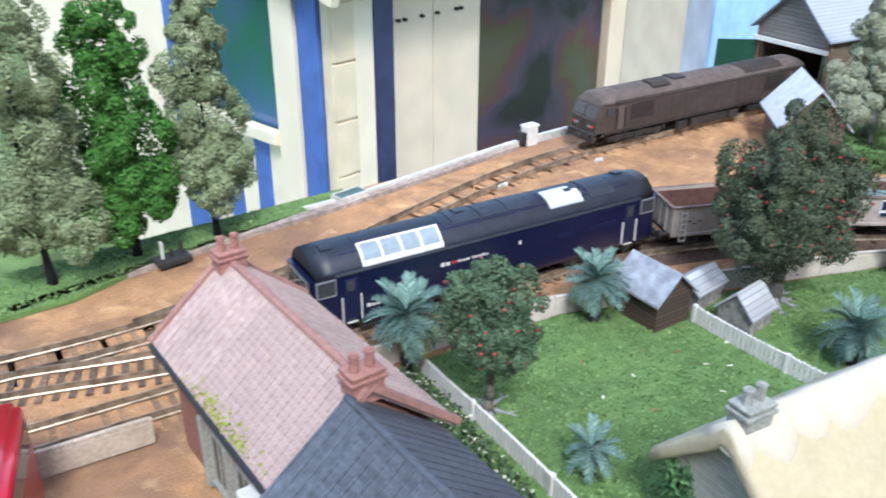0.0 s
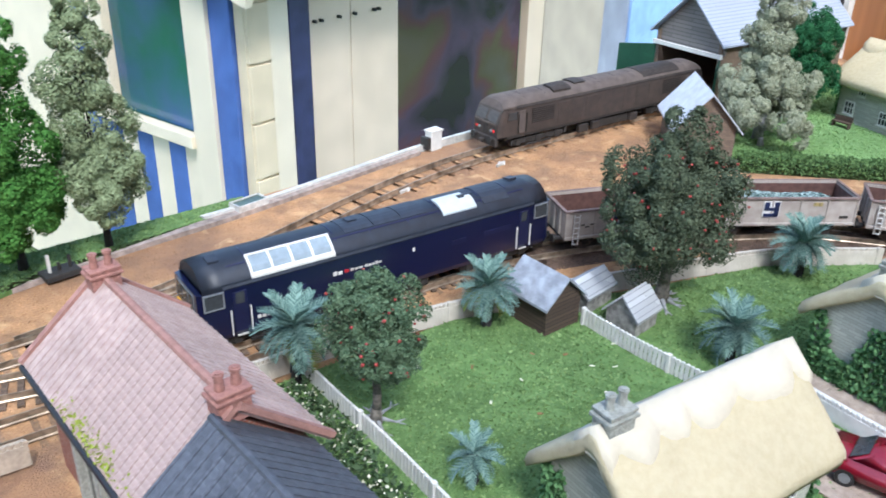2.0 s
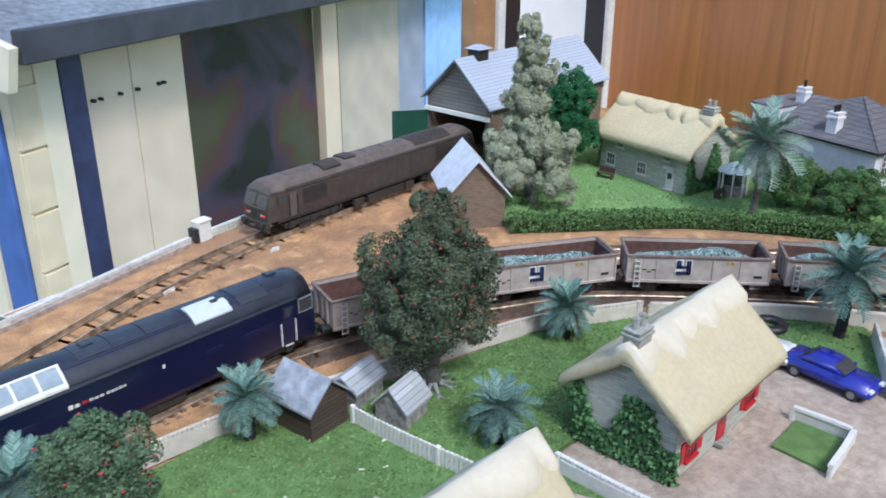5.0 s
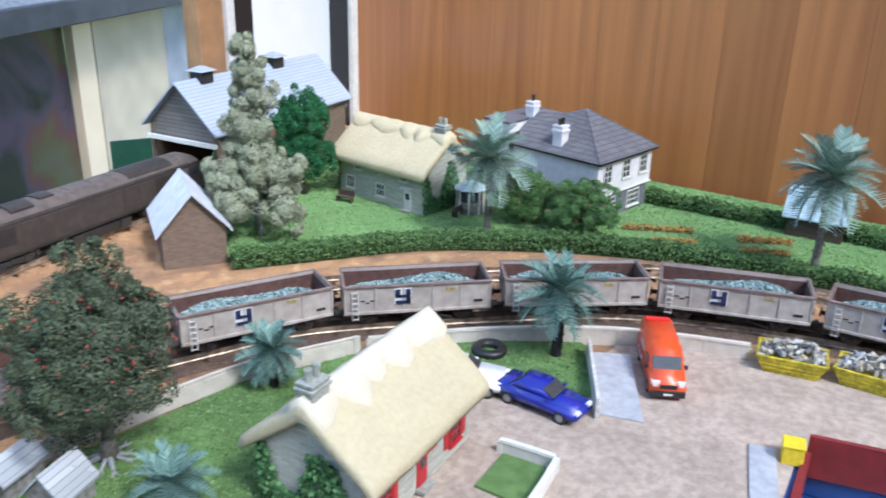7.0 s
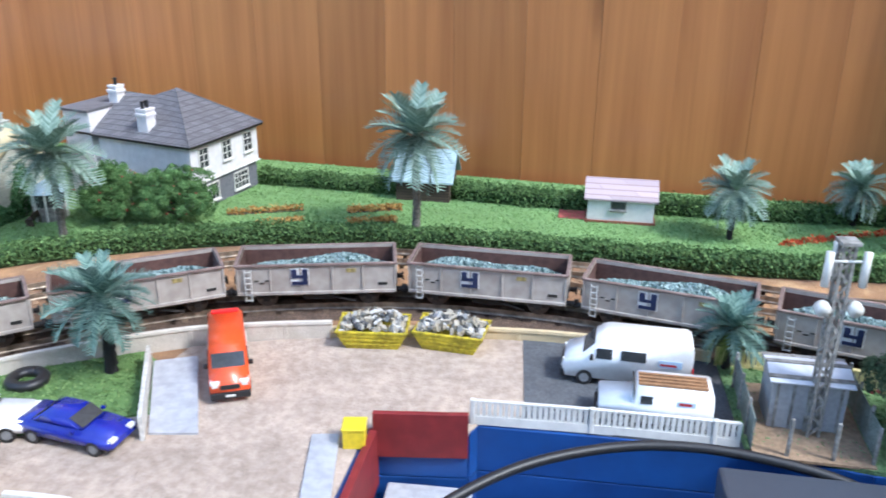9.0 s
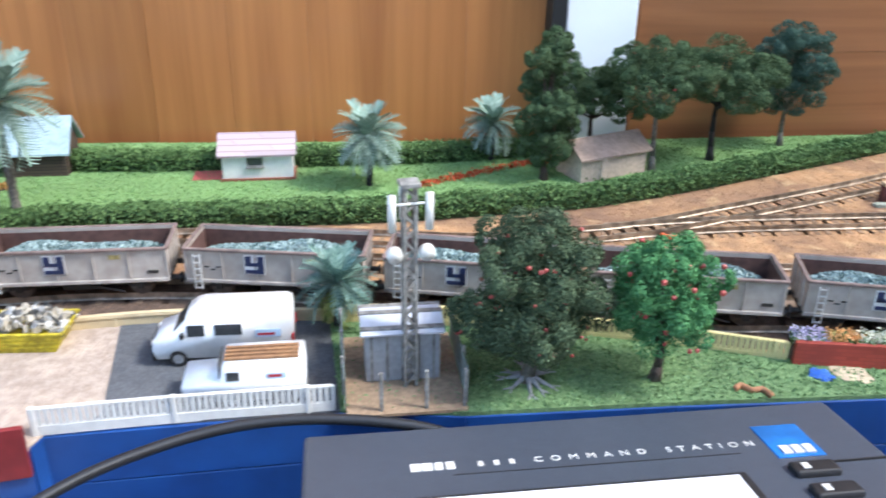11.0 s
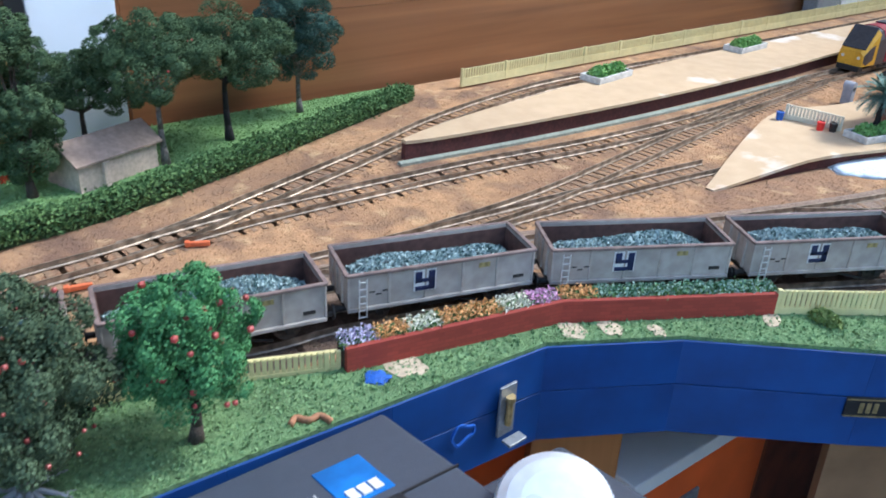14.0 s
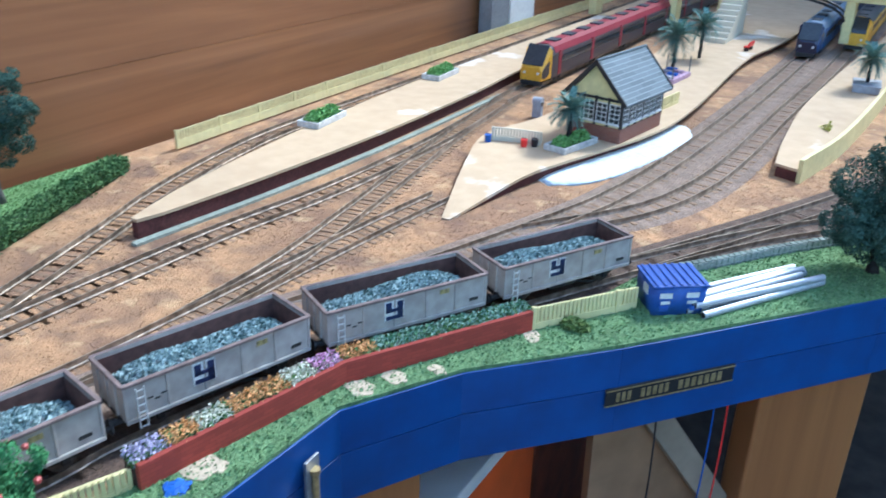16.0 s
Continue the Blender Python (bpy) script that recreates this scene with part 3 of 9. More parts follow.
EDGE = [(0.58, 0.045), (0.66, 0.0), (0.72, -0.029), (0.798, -0.029), (0.804, -0.077), (0.812, -0.08), (0.816, -0.21), (0.806, -0.27), (0.803, -0.37), (0.799, -0.447), (0.7945, -0.538), (0.759, -0.602), (0.694, -0.675), (0.569, -0.832), (0.46, -0.97), (0.4, -1.05)]
BACK = [(0.4, -2.6), (1.19, -2.6), (1.2, -0.44), (1.275, 0.6), (1.278, 0.664), (1.0, 0.632), (0.7, 0.596), (0.43, 0.5635), (0.05, 0.518), (-0.3, 0.476), (-0.3, 0.0)]
base = tagged(poly_slab("ground", EDGE + BACK, -0.012, 0.0, M["ballast"]), "orange ballast ground sheet of the model railway", "ground", kind="structure")

# blue painted front edge of the boards
def ribbon(name, pts, z0, z1, thick, material, label, parent=None):
    out = []
    for (x0, y0), (x1, y1) in zip(pts, pts[1:]):
        L = math.hypot(x1 - x0, y1 - y0)
        a = math.degrees(math.atan2(y1 - y0, x1 - x0))
        bm = bmesh.new()
        bx(bm, L, thick, z1 - z0, 0, 0, 0, 0, 0.0003)
        ob = part(name, bm, material, parent)
        nx, ny = (y1 - y0) / L, -(x1 - x0) / L
        ob.matrix_world = pose((x0 + x1) / 2 + nx * (0.0012 - thick / 2), (y0 + y1) / 2 + ny * (0.0012 - thick / 2), z0, 0, 0, a)
        if not parent:
            tagged(ob, label, "board edge", kind="structure")
        out.append(ob)
    return out


fascia = [(0.66, 0.0), (0.72, -0.029), (0.798, -0.029), (0.804, -0.077), (0.812, -0.08), (0.816, -0.21), (0.806, -0.27), (0.803, -0.37), (0.799, -0.447), (0.7945, -0.538), (0.759, -0.602), (0.694, -0.675), (0.569, -0.832), (0.46, -0.97), (0.4, -1.05)]
ribbon("board_fascia", fascia, -0.0255, 0.0012, 0.0125, M["blue"], "blue gloss painted upper edge board of the layout")
ribbon("board_fascia", fascia, -0.0575, -0.0262, 0.0115, M["blue"], "blue gloss painted lower edge board of the layout")

# grass areas laid on the board
GRASS_AREAS = []


def grass_patch(pts, label, key="grass", z=0.0035):
    GRASS_AREAS.append((pts, key, z))
    return tagged(poly_slab("grass_patch", pts, 0.0005, z, M[key]), label, "grass", kind="structure")


grass_patch([(0.34, 0.05), (0.345, 0.325), (0.474, 0.33), (0.594, 0.3), (0.686, 0.279), (0.762, 0.236), (0.815, 0.178), (0.848, 0.122), (0.83, 0.1), (0.79, 0.084), (0.778, 0.108), (0.73, 0.19), (0.59, 0.19), (0.58, 0.1), (0.6, 0.05)], "green flock lawn of the cottage gardens")
hedge_line = [(0.8, 0.435), (0.825, 0.412), (0.873, 0.37), (0.94, 0.31), (0.985, 0.242), (1.026, 0.15), (1.045, 0.06), (1.05, -0.06), (1.046, -0.17), (1.045, -0.25), (1.049, -0.31), (1.058, -0.4), (1.08, -0.48), (1.113, -0.575), (1.14, -0.65), (1.165, -0.72)]
grass_patch([(0.835, 0.45)] + [(x + 0.006, y + 0.004) for x, y in hedge_line[1:]] + [(1.195, -0.72), (1.2, -0.44), (1.27, 0.58), (0.86, 0.5)], "green flock meadow behind the hedge", "meadow")
grass_patch([(0.05, 0.46), (0.234, 0.484), (0.278, 0.505), (0.343, 0.522), (0.405, 0.539), (0.44, 0.5645), (0.05, 0.518)], "grassy verge under the window")
grass_patch([(0.815, -0.212), (0.806, -0.27), (0.803, -0.37), (0.799, -0.447), (0.7945, -0.538), (0.759, -0.602), (0.694, -0.675), (0.569, -0.832), (0.5, -0.92), (0.56, -0.955), (0.635, -0.872), (0.715, -0.768), (0.745, -0.66), (0.806, -0.56), (0.832, -0.446), (0.858, -0.38), (0.888, -0.26), (0.9, -0.208)], "pale green flock strip along the board edge", "lawn2")
yard = tagged(poly_slab("paved_yard", [(0.6, 0.04), (0.662, 0.003), (0.722, -0.0255), (0.797, -0.026), (0.803, -0.077), (0.814, -0.082), (0.814, -0.1), (0.828, -0.103), (0.908, -0.095), (0.9, -0.02), (0.883, 0.04), (0.86, 0.1), (0.79, 0.112), (0.73, 0.188), (0.592, 0.188), (0.582, 0.1)], 0.0, 0.0022, M["paving"]), "pinkish cobbled yard with worn paving", "paved yard", kind="structure")
tarmac = tagged(poly_slab("parking_bay", [(0.814, -0.1), (0.828, -0.103), (0.908, -0.095), (0.903, -0.21), (0.815, -0.212)], 0.0, 0.0026, M["tarmac"]), "dark grey tarmac parking bay", "parking bay", kind="structure")

# room
floor = tagged(poly_slab("floor", [(-2.5, -3.6), (1.22, -3.6), (1.3, 0.62), (1.3, 0.67), (-2.5, 0.21)], -1.0, -0.95, M["floor"]), "dark boarded room floor", "floor", kind="structure")


def wall_between(name, a, b, z0, z1, thick, material, label, kind="structure"):
    L = math.hypot(b[0] - a[0], b[1] - a[1])
    ob = box(name, L, thick, z1 - z0, material)
    ob.matrix_world = pose((a[0] + b[0]) / 2, (a[1] + b[1]) / 2, z0, 0, 0, math.degrees(math.atan2(b[1] - a[1], b[0] - a[0]))) @ pose(0, -thick / 2, 0)
    return tagged(ob, label, "wall", kind=kind)


wood_a = wall_between("wall_wood_upright", (1.2155, -0.40), (1.2915, 0.616), -0.95, 1.4, 0.05, M["wood_v"], "varnished brown wood panelled wall")
wood_b = wall_between("wall_wood_level", (1.1925, -3.6), (1.2155, -0.478), -0.95, 1.4, 0.05, M["wood_h"], "varnished brown wood wall with level grain")
for i in range(15):
    box("board", 1.0188 / 15 - 0.0002, 0.003, 2.34, M["wood_v"], (i + 0.5 - 7.5) * 1.0188 / 15, 0.0255 + 0.0002 * (i % 2), 0.004, 0, 0, wood_a)
for i in range(16):
    box("board", 3.11, 0.003, 2.34 / 16 - 0.0002, M["wood_h"], 0, 0.0255 + 0.0002 * (i % 2), 0.004 + i * 2.34 / 16, 0, 0, wood_b)
wall_between("wall_back", (-2.5, -3.6), (1.19, -3.6), -0.95, 1.4, 0.05, M["plaster"], "plain pale wall behind the layout")
# window side: low wall, glass above
wall_between("wall_window", (1.3, win_y(1.3)), (-2.5, win_y(-2.5)), -0.95, -0.03, 0.06, M["plaster"], "low white wall under the long window")
tagged(poly_slab("paved_path", [(0.527, 0.05), (0.527, 0.162), (0.566, 0.168), (0.573, 0.15), (0.58, 0.12), (0.61, 0.06), (0.6, 0.045)], 0.0005, 0.0048, M["paving"]), "pale paved path beside the near cottage", "path", kind="structure")

# ---- hedges and fences ----
def leaf_cloud(rng, pts, size, spread, out=None):
    """Small leaf quads round the given points, turned at random or lying loosely across the directions out."""
    n = len(pts)
    c = pts + rng.normal(0, spread, (n, 3))
    a, b = rng.normal(0, 1, (n, 3)), rng.normal(0, 1, (n, 3))
    if out is not None:
        out = out + rng.normal(0, 0.42, (n, 3))
        a = np.cross(out, a)
        b = np.cross(out, a)
    a /= np.linalg.norm(a, axis=1)[:, None]
    b -= a * (a * b).sum(1)[:, None]
    b /= np.linalg.norm(b, axis=1)[:, None]
    s = size * rng.uniform(0.6, 1.4, (n, 1))
    v = np.stack([c - a * s, c + b * s * 0.75, c + a * s, c - b * s * 0.75], 1).reshape(-1, 3)
    f = [(4 * i, 4 * i + 1, 4 * i + 2, 4 * i + 3) for i in range(n)]
    return v, f


def hedge(pts, height, width, label, z=0.003, seed=1, density=1.0):
    line = spline(pts, 0.004)
    rng = np.random.default_rng(seed)
    root = thing("hedge", pose(0, 0, 0), label, "hedge", kind="structure")
    w, h = width / 2 * 0.82, height * 0.88
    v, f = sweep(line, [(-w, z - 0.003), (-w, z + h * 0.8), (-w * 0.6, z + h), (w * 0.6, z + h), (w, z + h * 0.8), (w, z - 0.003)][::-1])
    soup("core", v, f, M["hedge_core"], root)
    n = int(len(line) * 0.004 * 46000 * density)
    k = rng.integers(0, len(line) - 1, n)
    t = np.gradient(line, axis=0)
    t /= np.linalg.norm(t, axis=1)[:, None]
    u = rng.uniform(0, 1, n)
    side = np.where(u < 0.32, -1, np.where(u < 0.64, 1, rng.uniform(-1, 1, n)))
    hz = np.where(u < 0.64, rng.uniform(0, 1, n), 1.0)
    lump = 1 + 0.12 * np.sin(line[k][:, 0] * 130) * np.sin(line[k][:, 1] * 110 + 1)
    p = np.stack([line[k][:, 0] - t[k][:, 1] * side * width / 2, line[k][:, 1] + t[k][:, 0] * side * width / 2, z + hz * height * lump], 1)
    v, f = leaf_cloud(rng, p, 0.0011, 0.0013)
    tagged(soup("leaves", v, f, M["hedge"], root), kind="stuff")
    return root


hedge(hedge_line[1:], 0.0108, 0.0155, "long low clipped green hedge along the track")
hedge([(1.172, 0.176), (1.169, 0.12), (1.165, 0.04)], 0.0118, 0.015, "back hedge against the wood wall beside the villa", seed=2)
hedge([(1.165, 0.0), (1.157, -0.09), (1.158, -0.2), (1.158, -0.28), (1.168, -0.4)], 0.014, 0.016, "back hedge behind the garden hut", seed=3)


def picket_fence(pts, height, label, material, gap=0.0028, post_every=0.06, z=0.002, solid=0.0):
    """Pickets on two rails between stout posts, along a plan line."""
    line = spline(pts, gap)
    root = thing("picket_fence", pose(0, 0, 0), label, "fence", "model fences")
    t = np.gradient(line, axis=0)
    ang = np.degrees(np.arctan2(t[:, 1], t[:, 0]))
    bm = bmesh.new()
    for (x, y), a in zip(line, ang):
        bx(bm, 0.002, 0.0009, height * 0.95, x, y, z, a)
        tip = bmesh.ops.create_cone(bm, cap_ends=True, segments=4, radius1=0.0011, radius2=0.0002, depth=height * 0.05, matrix=pose(x, y, z + height * 0.975, 0, 0, a + 45))
    tagged(part("picketing", bm, material, root), kind="stuff")
    for h in ((0.2, 0.72) if not solid else (0.2, 0.85)):
        v, f = sweep(line, [(0.0004, z + height * h), (0.0018, z + height * h), (0.0018, z + height * h + 0.0014), (0.0004, z + height * h + 0.0014)][::-1])
        soup("rail", v, f, material, root)
    if solid:
        v, f = sweep(line, [(-0.0008, z), (0.001, z), (0.001, z + height * solid), (-0.0008, z + height * solid)][::-1])
        soup("plinth", v, f, material, root)
    for i in range(0, len(line), max(1, int(post_every / gap))):
        box("post", 0.0026, 0.0026, height * 1.02, material, line[i][0], line[i][1], z, ang[i], 0.0005, root)
    return root


def low_wall(pts, height, label, key, z=0.0, bay=0.058):
    """Cast concrete wall: plain panels between thin piers, with a coping."""
    line = spline(pts, 0.004)
    root = thing("low_wall", pose(0, 0, 0), label, "wall", kind="structure")
    run = max(2, int(bay / 0.004))
    for i in range(0, len(line) - 2, run):
        bit = line[i:i + run + 1]
        v, f = sweep(bit, [(-0.001, z), (0.001, z), (0.001, z + height - 0.0016), (-0.001, z + height - 0.0016)][::-1])
        soup("panel", v, f, M[key], root)
        v, f = sweep(bit, [(-0.0017, z + height - 0.0016), (0.0017, z + height - 0.0016), (0.0014, z + height), (-0.0014, z + height)][::-1])
        soup("coping", v, f, M[key], root)
        d = line[i + 1] - line[i]
        box("pier", 0.0028, 0.003, height - 0.0018, M[key], line[i][0], line[i][1], z, math.degrees(math.atan2(d[1], d[0])), 0.0003, root)
    return root


picket_fence([(0.352, 0.333), (0.42, 0.335), (0.474, 0.331), (0.533, 0.32), (0.594, 0.305), (0.652, 0.291), (0.7, 0.274), (0.757, 0.24)], 0.0135, "pale boarded fence with toothed top beside the railway", M["wall_pale"], gap=0.0026, solid=0.8)
low_wall([(0.762, 0.236), (0.815, 0.178), (0.858, 0.112), (0.876, 0.065), (0.888, 0.02)], 0.0135, "low pale concrete wall between the gardens and the railway", "wall_pale")
low_wall([(0.888, 0.02), (0.9, -0.04), (0.907, -0.1), (0.906, -0.16), (0.9, -0.205)], 0.0095, "low buff wall between the yard and the railway", "wall_buff")
picket_fence([(0.535, 0.287), (0.536, 0.268), (0.538, 0.245), (0.542, 0.216), (0.547, 0.185)], 0.0125, "white picket fence dividing two lawns", M["white"])
picket_fence([(0.377, 0.33), (0.379, 0.29), (0.382, 0.25), (0.384, 0.19)], 0.0125, "white picket fence beside the brick house", M["white"])
picket_fence([(0.578, 0.18), (0.578, 0.15), (0.579, 0.12), (0.580, 0.085)], 0.0125, "white boarded fence with toothed top before the thatched cottage", M["white"], gap=0.0026, solid=0.78)
low_wall([(0.708, 0.113), (0.709, 0.097), (0.709, 0.082)], 0.009, "white rendered garden wall of the thatched cottage", "white", 0.002, 0.03)
low_wall([(0.708, 0.0805), (0.69, 0.079), (0.668, 0.078)], 0.009, "white rendered front garden wall", "white", 0.002, 0.04)
picket_fence([(0.812, -0.078), (0.815, -0.14), (0.816, -0.209)], 0.0145, "white plastic picket fence on the board edge", M["white"], solid=0.35)
CREAM_FENCE = M["cream_paint"]
picket_fence([(0.897, -0.208), (0.888, -0.27), (0.86, -0.37), (0.833, -0.441)], 0.012, "cream board fence behind the apple trees", CREAM_FENCE, solid=0.3)
picket_fence([(0.745, -0.662), (0.724, -0.692), (0.703, -0.722)], 0.0165, "cream slatted fence next to the flower bed", CREAM_FENCE, solid=0.35)
picket_fence([(1.166, -0.785), (1.17, -0.95), (1.172, -1.165), (1.172, -1.55), (1.17, -2.4)], 0.018, "long cream station fence along the wood wall", CREAM_FENCE, gap=0.0034, solid=0.45)

# ---- houses ----
def slope_roof(bm, L, half, z_eave, z_ridge, thick, over=0.0):
    """Two thick slopes over a ridge along x, as one mesh."""
    for s in (-1, 1):
        prof = [(s * half, z_eave), (0, z_ridge), (0, z_ridge + thick), (s * half, z_eave + thick)]
        v = [bm.verts.new((e * L / 2, a, b)) for e in (-1, 1) for a, b in prof]
        for q in ((0, 1, 2, 3), (7, 6, 5, 4), (0, 4, 5, 1), (1, 5, 6, 2), (2, 6, 7, 3), (3, 7, 4, 0)):
            bm.faces.new([v[i] for i in q])
    bmesh.ops.remove_doubles(bm, verts=bm.verts, dist=1e-5)
    bmesh.ops.recalc_face_normals(bm, faces=bm.faces)


def gable_walls(L, W, z_eave, z_ridge, material, root, name="wall"):
    bm = bmesh.new()
    prof = [(-W / 2, 0), (W / 2, 0), (W / 2, z_eave), (0, z_ridge), (-W / 2, z_eave)]
    v = [[bm.verts.new((e * L / 2, a, b)) for a, b in prof] for e in (-1, 1)]
    bm.faces.new(v[0][::-1])
    bm.faces.new(v[1])
    for i in range(5):
        j = (i + 1) % 5
        bm.faces.new((v[0][i], v[0][j], v[1][j], v[1][i]))
    bmesh.ops.recalc_face_normals(bm, faces=bm.faces)
    return part(name, bm, material, root)


def window_unit(root, m, w, h, frame_mat, cols=2, rows=2):
    """A framed, glazed window let into a wall; local y points out of the wall, origin at its foot."""
    bm = bmesh.new()
    t = 0.0009
    out = [(-w / 2 - t / 2, -t / 2), (w / 2 + t / 2, -t / 2), (w / 2 + t / 2, h + t / 2), (-w / 2 - t / 2, h + t / 2)]
    inn = [(-w / 2 + t / 2, t / 2), (w / 2 - t / 2, t / 2), (w / 2 - t / 2, h - t / 2), (-w / 2 + t / 2, h - t / 2)]
    vv = [[bm.verts.new((x, y, z)) for x, z in ring] for ring in (out, inn) for y in (-0.0011, 0.0011)]
    for i in range(4):
        j = (i + 1) % 4
        for a, b in ((0, 1), (1, 3), (3, 2), (2, 0)):
            bm.faces.new((vv[a][i], vv[a][j], vv[b][j], vv[b][i]))
    bmesh.ops.recalc_face_normals(bm, faces=bm.faces)
    f = part("window", bm, frame_mat, root)
    f.matrix_local = m
    for i in range(1, cols):
        box("glazing_bar", t * 0.7, 0.0016, h - t, frame_mat, -w / 2 + w * i / cols, 0, t / 2, 0, 0, f)
    for i in range(1, rows):
        box("glazing_bar", w - t, 0.0018, t * 0.7, frame_mat, 0, 0, h * i / rows, 0, 0, f)
    p = box("pane", w, 0.0008, h, M["pane"], 0, 0, 0, 0, 0, f)
    s = box("sill", w + 0.002, 0.003, 0.0012, frame_mat, 0, 0.0006, -0.0016, 0, 0, f)
    return f


def chimney(root, x, y, z0, sx, sy, h, material, pots=2, pot_mat=None):
    bm = bmesh.new()
    bx(bm, sx, sy, h, 0, 0, 0)
    bx(bm, sx * 1.2, sy * 1.2, h * 0.12, 0, 0, h * 0.72, 0, 0.0003)
    bx(bm, sx * 1.1, sy * 1.1, h * 0.1, 0, 0, h * 0.93, 0, 0.0003)
    c = part("chimney", bm, material, root)
    c.matrix_local = pose(x, y, z0)
    for i in range(pots):
        b2 = bmesh.new()
        px = (i - (pots - 1) / 2) * sx * 0.5 if sx >= sy else 0
        py = 0 if sx >= sy else (i - (pots - 1) / 2) * sy * 0.5
        cyl(b2, 0.0018, 0.006, pose(px, py, h + 0.003), 10, 0.0015)
        cyl(b2, 0.002, 0.0011, pose(px, py, h + 0.006), 10)
        cyl(b2, 0.0012, 0.0004, pose(px, py, h + 0.0068), 8)
        part("chimney_pot", b2, pot_mat or material, c)
    return c


def thatched_cottage(m, L, W, z_eave, z_ridge, label, door_side, red=False, ivy=True, seed=4, chimney_end=-1, cap="cream_pale", door_at=-0.02, lower=(-0.3, 0.3)):
    """Stone cottage with a thick moulded thatch: scalloped ridge cap, ivy on the gable, sash windows."""
    root = thing("cottage", m, label, "cottage", "thatched cottages")
    gable_walls(L * 0.9, W * 0.78, z_eave - 0.004 + (z_ridge - z_eave) * 0.22 + 0.0015, z_ridge - 0.0025, M["stone_courses"], root)
    # one thick moulded slab: rounded eaves and verges, slightly wavy
    top = [(W / 2 + 0.0016, z_eave - 0.001), (W / 2 + 0.0006, z_eave + 0.0022)] + [(W / 2 * (1 - u / 6), z_eave + 0.0034 + (z_ridge - z_eave) * u / 6) for u in range(1, 6)] + [(0.0022, z_ridge + 0.0028), (0, z_ridge + 0.0034)]
    low = [(W / 2 + 0.0006, z_eave - 0.0038)] + [(y, z - 0.0078 - 0.0003 * i) for i, (y, z) in enumerate(top[1:])]
    ring = [(-y, z) for y, z in top] + [(y, z) for y, z in top[::-1][1:]]
    ring2 = [(-y, z) for y, z in low] + [(y, z) for y, z in low[::-1][1:]]
    k = len(ring)
    stations = [0, 0.0006, 0.002] + [L * i / 14 for i in range(1, 14)] + [L - 0.002, L - 0.0006, L]
    bm = bmesh.new()
    rows = []
    for x in stations:
        e = min(x, L - x)
        inset = 0.0024 if e == 0 else 0.0009 if e < 0.001 else 0
        row = []
        for sign, r in ((-1, ring), (1, ring2)):
            for y, z in r:
                wob = 0.0009 * noise.noise(Vector((x * 70, y * 70, seed))) + 0.0004 * noise.noise(Vector((x * 260, y * 260, seed)))
                row.append(bm.verts.new((x - L / 2, y * (1 - inset * 0.5 / W), z + sign * inset + wob)))
        rows.append(row)
    for a, b in zip(rows, rows[1:]):
        for q in range(k - 1):
            bm.faces.new((a[q], a[q + 1], b[q + 1], b[q]))
            bm.faces.new((a[k + q + 1], a[k + q], b[k + q], b[k + q + 1]))
        for q in (0, k - 1):
            bm.faces.new((a[q], a[k + q], b[k + q], b[q]))
    for a in (rows[0], rows[-1]):
        for q in range(k - 1):
            bm.faces.new((a[q], a[q + 1], a[k + q + 1], a[k + q]))
    bmesh.ops.recalc_face_normals(bm, faces=bm.faces)
    part("thatch", bm, M["cream"], root, "cream straw thatch roof", True)
    # ridge cap with uneven drooping scallops
    bm = bmesh.new()
    n = 72
    k = (z_ridge - z_eave) / (W / 2)
    top = [bm.verts.new(((i / n - 0.5) * L * 0.99, 0, z_ridge + 0.0064 + 0.0009 * noise.noise(Vector((i * 0.2, seed, 0))))) for i in range(n + 1)]
    ends = {0: [], n: []}
    for s in (-1, 1):
        low, lo2 = [], []
        for i in range(n + 1):
            u = i / n
            wave = abs(math.sin(u * math.pi * 4.6 + seed * 0.9 + s * 0.5 + 0.9 * math.sin(u * 8 + seed)))
            drop = 0.0055 + 0.009 * wave ** 0.6 * (0.75 + 0.6 * noise.noise(Vector((u * 5, s * 3, seed)))) + 0.0007 * noise.noise(Vector((u * 30, s, seed)))
            x = (u - 0.5) * L * 0.99
            low.append(bm.verts.new((x, s * drop, z_ridge + 0.0063 - drop * k * 0.98)))
            lo2.append(bm.verts.new((x, s * (drop + 0.0004), z_ridge + 0.002 - drop * k)))
        for i in range(n):
            for f in ((top[i], top[i + 1], low[i + 1], low[i]), (low[i], low[i + 1], lo2[i + 1], lo2[i])):
                bm.faces.new(f if s < 0 else f[::-1])
        for e in ends:
            ends[e] += [low[e], lo2[e]] if s < 0 else [lo2[e], low[e]]
    for e, q in ends.items():
        bm.faces.new([top[e]] + q)
    bmesh.ops.recalc_face_normals(bm, faces=bm.faces)
    cp = part("ridge_cap", bm, M[cap], root, "pale scalloped thatch ridge")
    for p in cp.data.polygons:
        p.use_smooth = p.area > 1e-5 * L
    chimney(root, chimney_end * L * 0.41, 0, z_ridge - 0.002, 0.012, 0.009, 0.013, M["stone"], 2)
    fy = door_side * (W * 0.39)
    turn = 0 if door_side > 0 else 180
    trim = M["red"] if red else M["white"]
    for u in lower:
        window_unit(root, pose(u * L, fy, 0.008, 0, 0, turn), 0.011, 0.012, trim if red else M["white"], 3, 2)
    for u in (-0.3, 0.3):
        window_unit(root, pose(u * L * 0.8, fy, z_eave - 0.012, 0, 0, turn), 0.009, 0.008, trim if red else M["white"], 3, 2)
    d = box("door", 0.009, 0.002, 0.02, trim, 0, 0, 0.001, 0, 0.0003, root)
